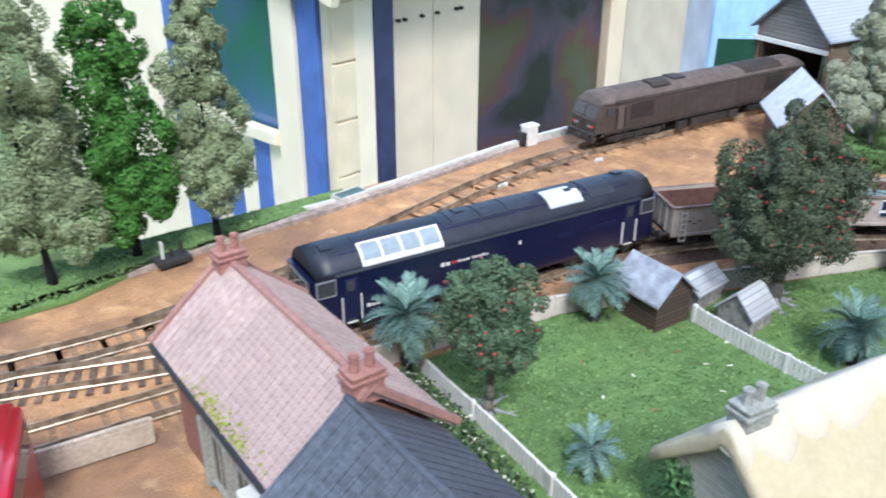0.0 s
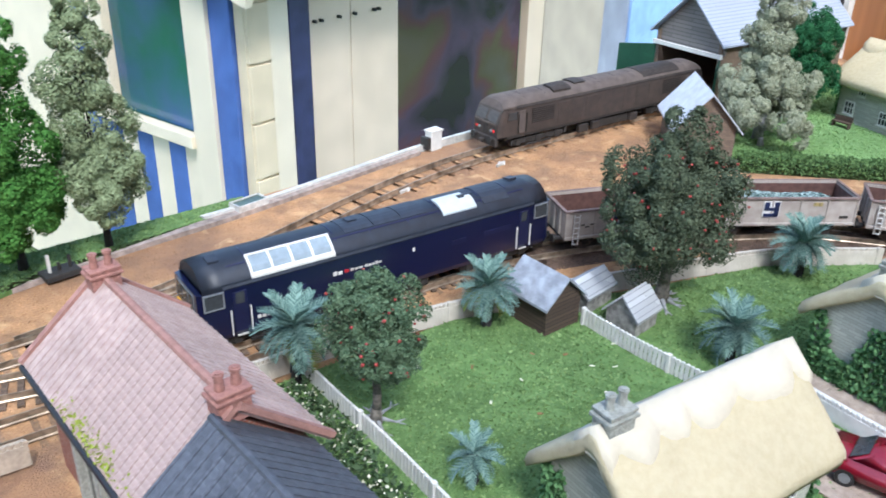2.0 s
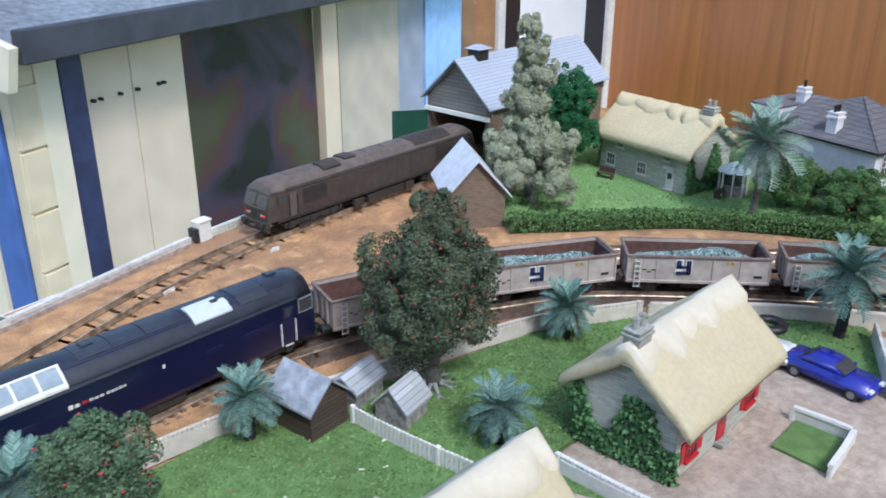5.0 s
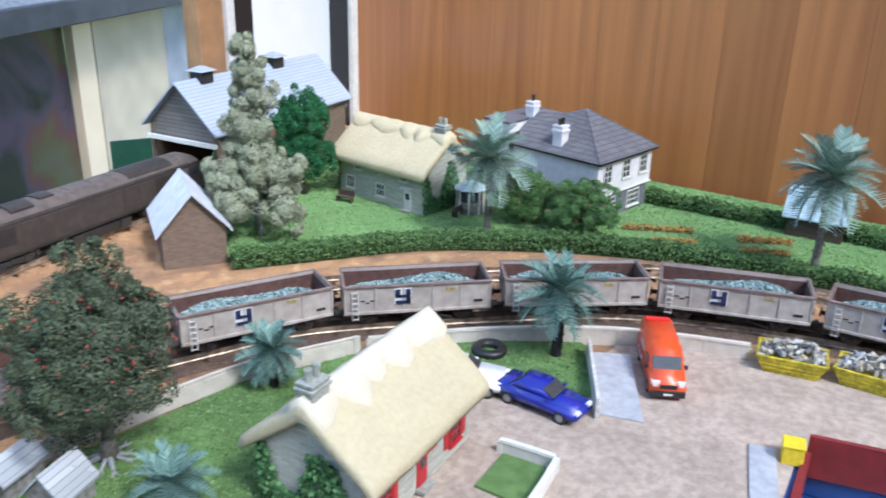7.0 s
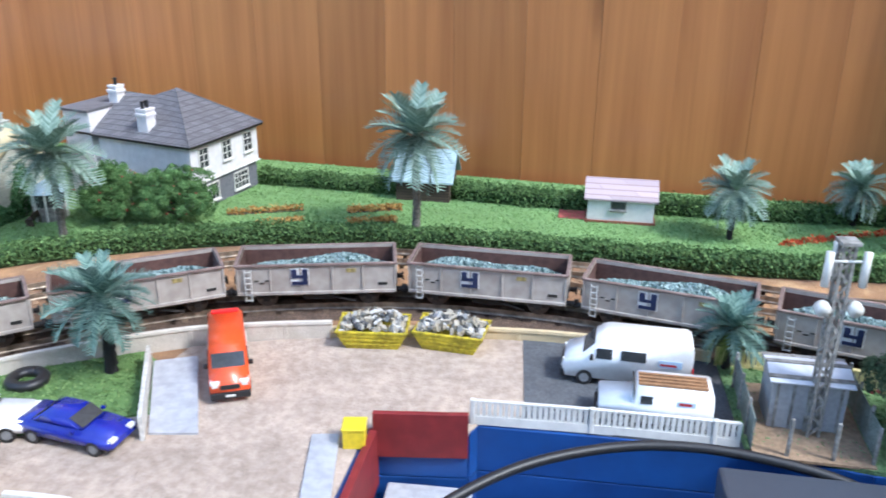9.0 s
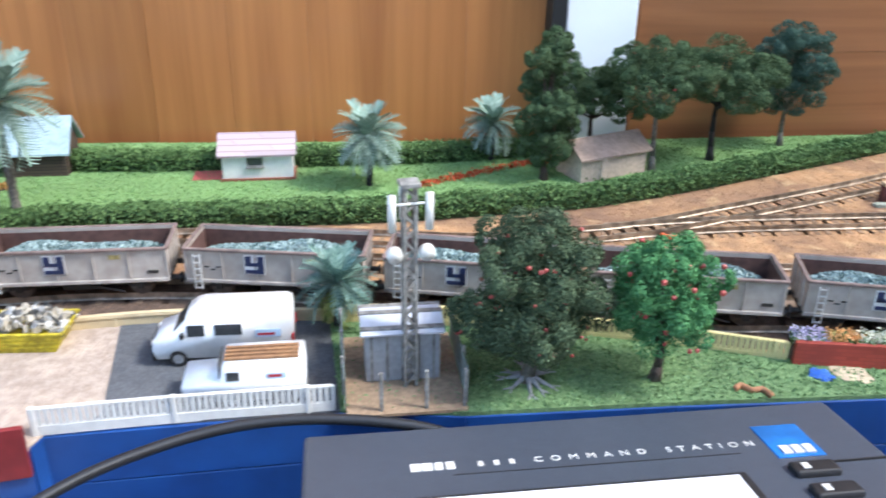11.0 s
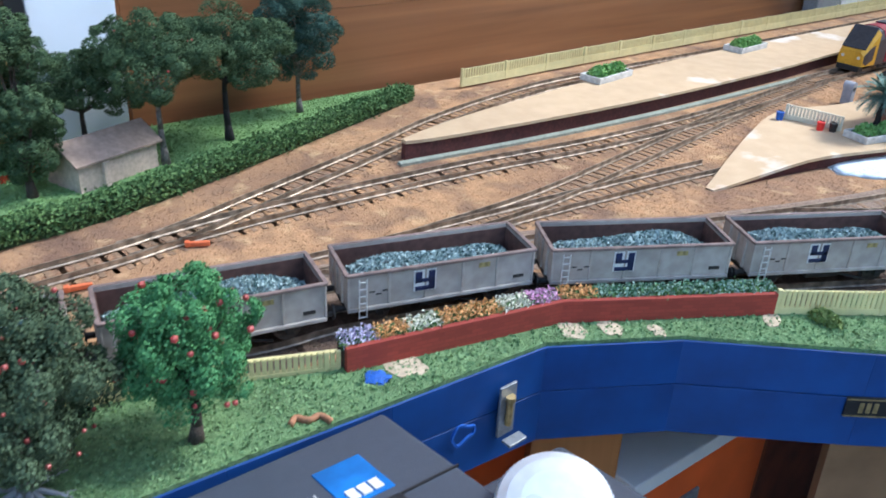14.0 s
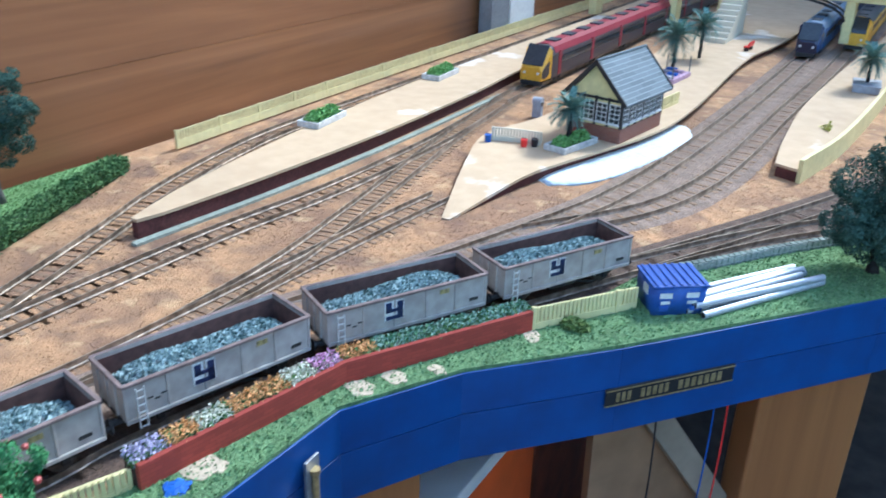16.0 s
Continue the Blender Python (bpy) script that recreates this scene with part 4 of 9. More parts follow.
    d.matrix_local = pose(door_at if not red else 0.0, fy, 0, 0, 0, turn)
    box("door_hood", 0.013, 0.006, 0.0014, trim, 0, 0.002, 0.0225, 0, 0, d)
    box("door_step", 0.012, 0.005, 0.002, M["stone"], 0, 0.003, 0.0, 0, 0, d)
    box("door_glass", 0.005, 0.0024, 0.006, M["pane"], 0, 0, 0.012, 0, 0, d)
    if red:
        for u in (-0.3, 0.3):
            for o in (-0.009, 0.009):
                sh = box("shutter", 0.004, 0.0016, 0.012, M["red"], 0, 0, 0, 0, 0, root)
                sh.matrix_local = pose(u * L + o, fy, 0.008, 0, 0, turn)
    if ivy:
        rng = np.random.default_rng(seed)
        for e in ((-1, 1) if not red else (-1,)):
            pts = []
            for _ in range(6500):
                y = rng.uniform(-0.5, 0.5) * W * 0.82
                top = 0.01 + 0.036 * max(0, math.sin(y * 150 + seed) * 0.6 + 0.4) + 0.008 * (abs(y) / (W * 0.4))
                pts.append((e * L * 0.455, y, rng.uniform(0, min(top, z_eave + 0.006 * (1 - abs(y) / (W * 0.41))))))
            v, f = leaf_cloud(rng, np.array(pts[:4600]), 0.0014, 0.001)
            tagged(soup("ivy", v, f, M["ivy"], root, "green ivy on the gable wall"), kind="stuff")
    return root


thatched_cottage(pose(0.462, 0.15, 0.0035), 0.111, 0.066, 0.0345, 0.065, "near stone cottage with bright cream thatch and ivy", -1, False, True, 4)
thatched_cottage(pose(0.659, 0.162, 0.0035), 0.111, 0.075, 0.0345, 0.064, "stone cottage with cream thatch, red shutters and ivy", -1, True, True, 9)
thatched_cottage(pose(1.049, 0.393, 0.0035, 0, 0, -100), 0.126, 0.08, 0.041, 0.071, "pale stone cottage with straw thatch on the meadow", -1, False, True, 7, 1, "cream", 0.036, (-0.33, 0.0))


def tiles_on(root, name, material, w, h, x0, x1, run, z_eave, z_ridge, s, rows, cols, single):
    """Tiles laid in straight columns on one slope; single ones as parts, else one joined sheet of them."""
    a = math.atan2(z_ridge - z_eave, run)
    b = bmesh.new()
    bx(b, w, h, 0.0006, 0, 0, 0, 0, 0.0002)
    bx(b, w * 0.24, h, 0.0005, w * 0.36, 0, 0.0004)
    me = bpy.data.meshes.new(name)
    b.to_mesh(me)
    b.free()
    me.materials.append(material)
    vs, fs = [], []
    for r in range(rows):
        for c in range(cols):
            u = (r + 0.5) / rows
            m = pose(x0 + (x1 - x0) * (c + 0.5) / cols, s * run * (1 - u), z_eave + (z_ridge - z_eave) * u + 0.0024, -s * math.degrees(a), 0, 0) @ pose(0, 0, 0, 3.5 * s, 0, 0.8 * math.sin(r * 7 + c * 3))
            if c < single:
                o = new(name, me)
                o.parent = root
                o.matrix_local = m
            else:
                k = len(vs)
                vs += [m @ v.co for v in me.vertices]
                fs += [tuple(k + i for i in p.vertices) for p in me.polygons]
    if vs:
        tagged(soup(name, vs, fs, material, root), kind="stuff")


def brick_house():
    root = thing("brick_house", pose(0.295, 0.2675, 0.002, 0, 0, 97), "red brick house with pinkish clay tile roof", "house", "houses")
    L, W, ze, zr = 0.118, 0.068, 0.0555, 0.0835
    gable_walls(L * 0.96, W * 0.86, ze, zr - 0.003, M["brick_courses"], root)
    bm = bmesh.new()
    slope_roof(bm, L, W / 2 + 0.002, ze - 0.002, zr, 0.002)
    part("roof", bm, M["tile_base"], root)
    for s in (-1, 1):
        tiles_on(root, "roof_tile", M["tile"], 0.0045, 0.0029, -L / 2, L / 2, W / 2 + 0.002, ze - 0.002, zr, s, 18, 26, 16 if s > 0 else 0)
    rb = bmesh.new()
    cyl(rb, 0.0018, L, pose(0, 0, zr + 0.0026, 0, 90, 0), 8)
    part("ridge_capping", rb, M["tile_red"], root)
    for e in (-1, 1):
        for s in (-1, 1):
            b2 = bmesh.new()
            Ls = math.hypot(W / 2 + 0.002, zr - ze + 0.002)
            bx(b2, 0.003, Ls, 0.0024, 0, 0, 0)
            v = part("verge", b2, M["tile_red"], root)
            v.matrix_local = pose(e * L / 2, s * (W / 4 + 0.001), (ze + zr) / 2 + 0.0008, -s * math.degrees(math.atan2(zr - ze + 0.002, W / 2 + 0.002)), 0, 0)
    chimney(root, L * 0.46, 0, zr - 0.004, 0.0085, 0.012, 0.0115, M["brick_pink"], 2, M["brick_pink"])
    chimney(root, -L * 0.46, 0, zr - 0.004, 0.0085, 0.012, 0.0115, M["brick_pink"], 2, M["brick_pink"])
    for s in (1,):
        gut = bmesh.new()
        cyl(gut, 0.0016, L, pose(0, s * (W / 2 + 0.0025), ze - 0.0015, 0, 90, 0), 8)
        part("gutter", gut, M["black"], root, "black rain gutter")
        rng = np.random.default_rng(3)
        mx = -0.012 + 0.03 * np.clip(rng.normal(0, 0.5, 1100), -1.2, 1.2)
        my = np.abs(rng.normal(0, 0.0022, 1100))
        pts = np.stack([mx, s * (W / 2 + 0.0015 - my), ze + 0.0008 + my * (zr - ze) / (W / 2)], 1)
        v, f = leaf_cloud(rng, pts, 0.0008, 0.0007)
        tagged(soup("moss", v, f, M["moss"], root, "yellow green moss on the eaves"), kind="stuff")
    # plain render bay with pale uprights on the track side
    for i, u in enumerate((-0.05, -0.025, 0.0, 0.025)):
        pil = box("pilaster", 0.004, 0.004, 0.036, M["stone"], 0, 0, 0, 0, 0.0004, root)
        pil.matrix_local = pose(u, W * 0.43 + 0.001, 0)
        if i < 3:
            window_unit(root, pose(u + 0.0125, W * 0.43, 0.006), 0.014, 0.026, M["stone"], 2, 1)
    can = box("canopy", 0.022, 0.012, 0.006, M["white"], 0, 0, 0, 0, 0.001, root, "white canopy over the shop front")
    can.matrix_local = pose(-0.043, W * 0.43 + 0.005, 0.038)
    # slate-roofed wing nearer the board edge
    wing = thing("slate_house", pose(0.3, 0.156, 0.002, 0, 0, 97), "brick house wing with dark slate roof", "house", "houses")
    L2, W2, z1, z2 = 0.106, 0.07, 0.0565, 0.083
    gable_walls(L2, W2 * 0.9, z1, z2 - 0.003, M["brick_courses"], wing)
    bm = bmesh.new()
    slope_roof(bm, L2, W2 / 2 + 0.002, z1 - 0.002, z2, 0.002)
    part("roof", bm, M["slate"], wing)
    for s in (-1, 1):
        tiles_on(wing, "slate", M["slate"], 0.0047, 0.0036, -L2 / 2, L2 / 2, W2 / 2 + 0.002, z1 - 0.002, z2, s, 16, 21, 18 if s > 0 else 0)
    b3 = bmesh.new()
    cyl(b3, 0.0015, L2, pose(0, 0, z2 + 0.0024, 0, 90, 0), 8)
    part("ridge_capping", b3, M["slate"], wing)


brick_house()


def hip_house():
    root = thing("white_villa", pose(1.1327, 0.2356, 0.0035, 0, 0, -14), "white rendered villa with grey slate hipped roof", "house", "houses")
    L, W, ze, zm, o = 0.089, 0.096, 0.0592, 0.0245, 0.006
    box("lower_wall", L, W, zm, M["stone_villa"], 0, 0, 0, 0, 0, root, "dark stone lower storey")
    box("upper_wall", L + 0.003, W + 0.003, ze - zm, M["white_render"], 0, 0, zm, 0, 0, root, "white rendered upper storey")
    box("string_course", L + 0.0055, W + 0.0055, 0.0016, M["white"], 0, 0, zm - 0.0008, 0, 0.0003, root, "white moulded band between the storeys")
    # hipped at one end, sagging to a valley, gabled where the rear wing joins
    x, y = L / 2 + o, W / 2 + o
    bm = bmesh.new()
    a, b, c, d = [bm.verts.new((u, v, ze)) for u, v in ((-x, -y), (x, -y), (x, y), (-x, y))]
    hip, dip, end = [bm.verts.new(p) for p in ((0.008, 0.006, 0.0925), (0.002, 0.026, 0.0855), (-0.004, y, 0.088))]
    for q in ((a, b, hip), (b, dip, hip), (b, c, dip), (c, end, dip), (c, d, end), (d, dip, end), (d, a, dip), (a, hip, dip), (d, c, b, a)):
        bm.faces.new(q)
    bmesh.ops.recalc_face_normals(bm, faces=bm.faces)
    part("roof", bm, M["slate_courses"], root, "grey slate hipped roof")
    b = bmesh.new()
    bx(b, 2 * x, 2 * y, 0.002, 0, 0, ze - 0.0021)
    part("eaves_board", b, M["black"], root)
    for p in ((-x, -y, ze), (x, -y, ze)):
        b = bmesh.new()
        p0, p1 = Vector(p), Vector((0.008, 0.006, 0.0925))
        e = p1 - p0
        cyl(b, 0.0009, e.length, Matrix.Translation((p0 + p1) / 2) @ e.to_track_quat("Z", "Y").to_matrix().to_4x4(), 6)
        part("hip_tile", b, M["slate_courses"], root)
    chimney(root, -0.0357, 0.0026, ze + 0.003, 0.0105, 0.0105, 0.021, M["white_render"], 2, M["black"])
    chimney(root, -0.012, 0.056, ze + 0.014, 0.0095, 0.0095, 0.021, M["white_render"], 1, M["black"])
    for u in (-0.03, 0.001, 0.031):
        window_unit(root, pose(u, -W / 2 - 0.0016, 0.0365, 0, 0, 180), 0.012, 0.017, M["white"], 2, 3)
    for u in (-0.022, 0.02):
        window_unit(root, pose(u, -W / 2, 0.005, 0, 0, 180), 0.02, 0.015, M["white"], 4, 3)
    box("rear_wing", 0.06, 0.03, 0.077, M["white_render"], -0.019, W / 2 + 0.0215, 0, 0, 0, root)
    box("wing_roof", 0.064, 0.033, 0.0024, M["slate_courses"], -0.019, W / 2 + 0.0225, 0.077, 0, 0, root)
    box("wing_band", 0.0015, 0.03, 0.0016, M["black"], -0.0498, W / 2 + 0.0215, 0.058, 0, 0, root)


hip_house()


def small_hut(name, m, L, W, ze, zr, wall, roof, label, category="hut", over=0.004, thick=0.0016, extras=None):
    root = thing(name, m, label, category)
    gable_walls(L, W, ze, zr - 0.001, wall, root)
    bm = bmesh.new()
    k = (zr - ze) / (W / 2)
    slope_roof(bm, L + over * 2, W / 2 + over, ze - over * k, zr, thick)
    part("roof", bm, roof, root)
    if extras:
        extras(root)
    return root


small_hut("platelayer_hut", pose(0.83, 0.464, 0.0, 0, 0, 53), 0.066, 0.05, 0.034, 0.062, M["brick_brown"], M["pale_roof"], "brown brick hut with pale grey roof beside the track", "hut", 0.005)
small_hut("garden_shed", pose(0.5195, 0.305, 0.0035, 0, 0, 95), 0.031, 0.027, 0.02, 0.0325, M["dark_wood"], M["weathered_roof"], "dark wooden garden shed with grey weathered roof", "shed", 0.003)
small_hut("hen_house", pose(0.558, 0.272, 0.0035, 0, 0, 12), 0.022, 0.02, 0.012, 0.023, M["grey_wood"], M["grey_plank"], "weathered grey lean-to shed with holes", "shed", 0.002)
small_hut("low_shed", pose(0.554, 0.305, 0.0035, 0, 0, 12), 0.026, 0.018, 0.012, 0.019, M["grey_wood"], M["grey_plank"], "low weathered shed with planked roof", "shed", 0.002)
small_hut("blue_roof_barn", pose(1.166, 0.017, 0.0035, 0, 0, 90), 0.048, 0.038, 0.022, 0.042, M["dark_wood"], M["blue_sheet"], "dark timber barn with pale blue sheet roof", "barn", 0.004)


def white_hut_extras(root):
    window_unit(root, pose(0.002, 0.0155, 0.012), 0.012, 0.007, M["grey_wood"], 1, 1)
    ramp = box("ramp", 0.022, 0.02, 0.003, M["red_sheet"], 0.04, 0.002, -0.002, 0, 0.0004, root, "red ramp panel at the door")
    box("plinth", 0.058, 0.034, 0.003, M["brick"], 0, 0, -0.001, 0, 0, root)


small_hut("white_hut", pose(1.139, -0.155, 0.0035, 0, 0, 90), 0.054, 0.03, 0.022, 0.033, M["white"], M["mauve_tile"], "white boarded hut with mauve tiled roof", "hut", 0.003, 0.0016, white_hut_extras)


def stone_hut_extras(root):
    b = bmesh.new()
    bx(b, 0.005, 0.005, 0.017, 0.012, 0.0175, 0)
    cyl(b, 0.003, 0.003, pose(0.012, 0.0175, 0.0185), 8, 0.001)
    part("chimney", b, M["stucco"], root)


small_hut("stone_hut", pose(1.12, -0.43, 0.0035, 0, 0, 110), 0.064, 0.034, 0.02, 0.03, M["stucco"], M["felt"], "small pale stone hut with brown felt roof", "hut", 0.003, 0.0016, stone_hut_extras)


def engine_shed():
    root = thing("engine_shed", pose(1.0465, 0.581, 0.0, 0, 0, 1), "grey engine shed with slate roof and open green doors", "engine shed")
    L, W, ze, zr = 0.215, 0.09, 0.07, 0.113
    for s in (-1, 1):
        box("side_wall", L, 0.004, ze, M["brick_brown"], 0, s * (W / 2 - 0.004), 0, 0, 0, root)
    bm = bmesh.new()
    slope_roof(bm, L + 0.012, W / 2 + 0.004, ze - 0.003, zr, 0.002)
    part("roof", bm, M["slate_light"], root, "pale slate roof with courses")
    for e in (-1, 1):
        b = bmesh.new()
        f = b.faces.new([b.verts.new(p) for p in ((0, -W / 2, ze - 0.012), (0, W / 2, ze - 0.012), (0, W / 2, ze), (0, 0, zr), (0, -W / 2, ze))])
        ex = bmesh.ops.extrude_face_region(b, geom=[f])
        bmesh.ops.translate(b, vec=(0.003, 0, 0), verts=[v for v in ex["geom"] if isinstance(v, bmesh.types.BMVert)])
        bmesh.ops.recalc_face_normals(b, faces=b.faces)
        g = part("gable", b, M["shed_grey"], root, "dark grey boarded gable")
        g.matrix_local = pose(e * (L / 2 - 0.002), 0, 0)
    box("end_wall", 0.004, W - 0.008, ze - 0.012, M["brick_brown"], L / 2 - 0.002, 0, 0, 0, 0, root)
    box("lintel", 0.004, W, 0.004, M["white"], -L / 2 - 0.002, 0, ze - 0.015, 0, 0, root, "white door lintel")
    for s, a in ((1, 100), (-1, -100)):
        d = box("door", 0.04, 0.002, ze - 0.016, M["green_door"], 0.0, 0, 0, 0, 0.0003, root, "dark green open timber door")
        d.matrix_local = pose(-L / 2, s * (W / 2 - 0.003), 0, 0, 0, 180 - s * 35) @ pose(0.021, 0, 0)
    for u in (-0.075, 0.035):
        v = bmesh.new()
        bx(v, 0.016, 0.015, 0.013, 0, 0, 0)
        lv = part("roof_vent", v, M["dark"], root, "dark louvre ridge vent")
        lv.matrix_local = pose(u, 0, zr - 0.004)
        b = bmesh.new()
        cyl(b, 0.0158, 0.0045, pose(0, 0, 0.0145, 0, 0, 45), 4, 0.003)
        part("vent_roof", b, M["slate_light"], lv)


engine_shed()


def gazebo():
    root = thing("gazebo", pose(1.045, 0.313, 0.0035), "small octagonal wooden summerhouse with pale blue roof", "summerhouse")
    b = bmesh.new()
    cyl(b, 0.0135, 0.012, pose(0, 0, 0.006), 8)
    part("lower_wall", b, M["grey_wood"], root)
    b = bmesh.new()
    cyl(b, 0.0125, 0.012, pose(0, 0, 0.018), 8)
    part("glazing", b, M["pane"], root)
    for i in range(8):
        a = radians(22.5 + 45 * i)
        box("post", 0.0016, 0.0016, 0.026, M["white"], 0.0132 * math.cos(a), 0.0132 * math.sin(a), 0, 22.5 + 45 * i, 0, root)
    b = bmesh.new()
    cyl(b, 0.0165, 0.009, pose(0, 0, 0.0285), 8, 0.001)
    part("roof", b, M["blue_sheet"], root)


gazebo()

# ---- tracks ----
GAUGE, RAIL_TOP = 0.0185, 0.0052
LINES = {
    "train": [(0.1, 0.425), (0.2, 0.405), (0.26, 0.392), (0.35, 0.379), (0.45, 0.384), (0.55, 0.38), (0.65, 0.355), (0.715, 0.325), (0.772, 0.29), (0.85, 0.2), (0.911, 0.113), (0.945, 0.0), (0.948, -0.1), (0.932, -0.2), (0.905, -0.31), (0.877, -0.42), (0.871, -0.463), (0.848, -0.546), (0.82, -0.6), (0.772, -0.69), (0.72, -0.79), (0.67, -0.89), (0.616, -1.007), (0.56, -1.15)],
    "rear": [(-0.25, 0.428), (0.1, 0.426), (0.25, 0.425), (0.34, 0.439), (0.45, 0.446), (0.57, 0.443), (0.7, 0.415), (0.81, 0.348), (0.907, 0.242), (0.985, 0.14), (1.015, 0.06), (1.021, -0.07), (1.017, -0.18), (0.995, -0.3), (0.997, -0.353), (1.003, -0.42), (1.027, -0.5), (1.065, -0.62), (1.094, -0.7), (1.119, -0.81), (1.128, -0.92), (1.125, -1.2), (1.122, -2.4)],
    "bay": [(1.002, -0.4), (1.006, -0.48), (1.003, -0.57), (0.997, -0.67), (0.984, -0.79), (0.982, -0.95), (0.994, -1.1), (1.002, -1.25), (1.005, -2.4)],
    "middle": [(1.018, -0.03), (1.0, -0.13), (0.968, -0.24), (0.95, -0.34), (0.937, -0.43), (0.927, -0.5), (0.921, -0.58), (0.915, -0.67), (0.908, -0.76), (0.902, -0.82)],
    "crossover": [(0.923, -0.56), (0.927, -0.66), (0.942, -0.76), (0.961, -0.87), (0.983, -1.0), (0.998, -1.14)],
    "loop": [(0.945, -0.37), (0.905, -0.49), (0.881, -0.6), (0.85, -0.675), (0.797, -0.84), (0.778, -0.93), (0.767, -1.04), (0.758, -1.21), (0.75, -1.56), (0.745, -2.4)],
    "loop_two": [(0.81, -0.795), (0.755, -0.88), (0.73, -0.96), (0.719, -1.07), (0.713, -1.26), (0.7, -1.6), (0.69, -2.4)],
    "goods": [(0.26, 0.43), (0.34, 0.446), (0.39, 0.463), (0.45, 0.487), (0.52, 0.514), (0.585, 0.534), (0.65, 0.547), (0.75, 0.556), (0.95, 0.568), (1.15, 0.58)],
    "siding": [(-0.25, 0.352), (0.1, 0.356), (0.22, 0.356), (0.3, 0.358), (0.36, 0.364), (0.45, 0.378), (0.52, 0.382)],
    "spur": [(0.73, -0.77), (0.678, -0.858), (0.64, -0.912), (0.592, -0.968), (0.5, -1.06)],
}


def along(key, step):
    return spline(LINES[key], step)


# ---- rolling stock ----
TRAIN = along("train", 0.001)
TRAIN_S = np.concatenate([[0], np.cumsum(np.linalg.norm(np.diff(TRAIN, axis=0), axis=1))])


def on_train(s):
    """The pose on the train's track at that distance along it."""
    a = np.array([np.interp(s - 0.04, TRAIN_S, TRAIN[:, i]) for i in (0, 1)])
    b = np.array([np.interp(s + 0.04, TRAIN_S, TRAIN[:, i]) for i in (0, 1)])
    c = (a + b) / 2
    return pose(c[0], c[1], 0, 0, 0, math.degrees(math.atan2(b[1] - a[1], b[0] - a[0])))


TRAIN_AT, PITCH = 0.361, 0.1137


def wheelset(root, x, r=0.0068, spread=GAUGE / 2, z=None):
    b = bmesh.new()
    for s in (-1, 1):
        cyl(b, r, 0.0022, pose(0, s * spread, 0, 90, 0, 0), 20)
        cyl(b, r * 1.1, 0.0007, pose(0, s * (spread - 0.0016), 0, 90, 0, 0), 20)
        cyl(b, r * 0.3, 0.004, pose(0, s * spread, 0, 90, 0, 0), 10)
    cyl(b, 0.0012, spread * 2, pose(0, 0, 0, 90, 0, 0), 8)
    w = part("wheelset", b, M["wheel"], root)
    w.matrix_local = pose(x, 0, RAIL_TOP + r if z is None else z)
    return w


def buffer_pair(root, x, d, z, w=0.011):
    for s in (-1, 1):
        b = bmesh.new()
        cyl(b, 0.0016, 0.005, pose(x + d * 0.0025, s * w, z, 0, 90, 0), 10)
        cyl(b, 0.003, 0.001, pose(x + d * 0.0053, s * w, z, 0, 90, 0), 12)
        part("buffer", b, M["dark"], root)


def bogie(root, x, L=0.05, wheels=3):
    b = bmesh.new()
    for s in (-1, 1):
        bx(b, L, 0.002, 0.005, 0, s * 0.0135, 0.0085, 0, 0.0006)
        for i in range(wheels):
            u = (i - (wheels - 1) / 2) * L * 0.38
            bx(b, 0.0055, 0.003, 0.0065, u, s * 0.0142, 0.0075, 0, 0.0006)
            cyl(b, 0.0014, 0.007, pose(u + L * 0.16, s * 0.0142, 0.0135), 8)
        bx(b, L * 0.5, 0.0015, 0.0016, 0, s * 0.0146, 0.0062)
    g = part("bogie", b, M["dark"], root)
    g.matrix_local = pose(x, 0, 0)
    for i in range(wheels):
        wheelset(root, x + (i - (wheels - 1) / 2) * L * 0.38)
    return g


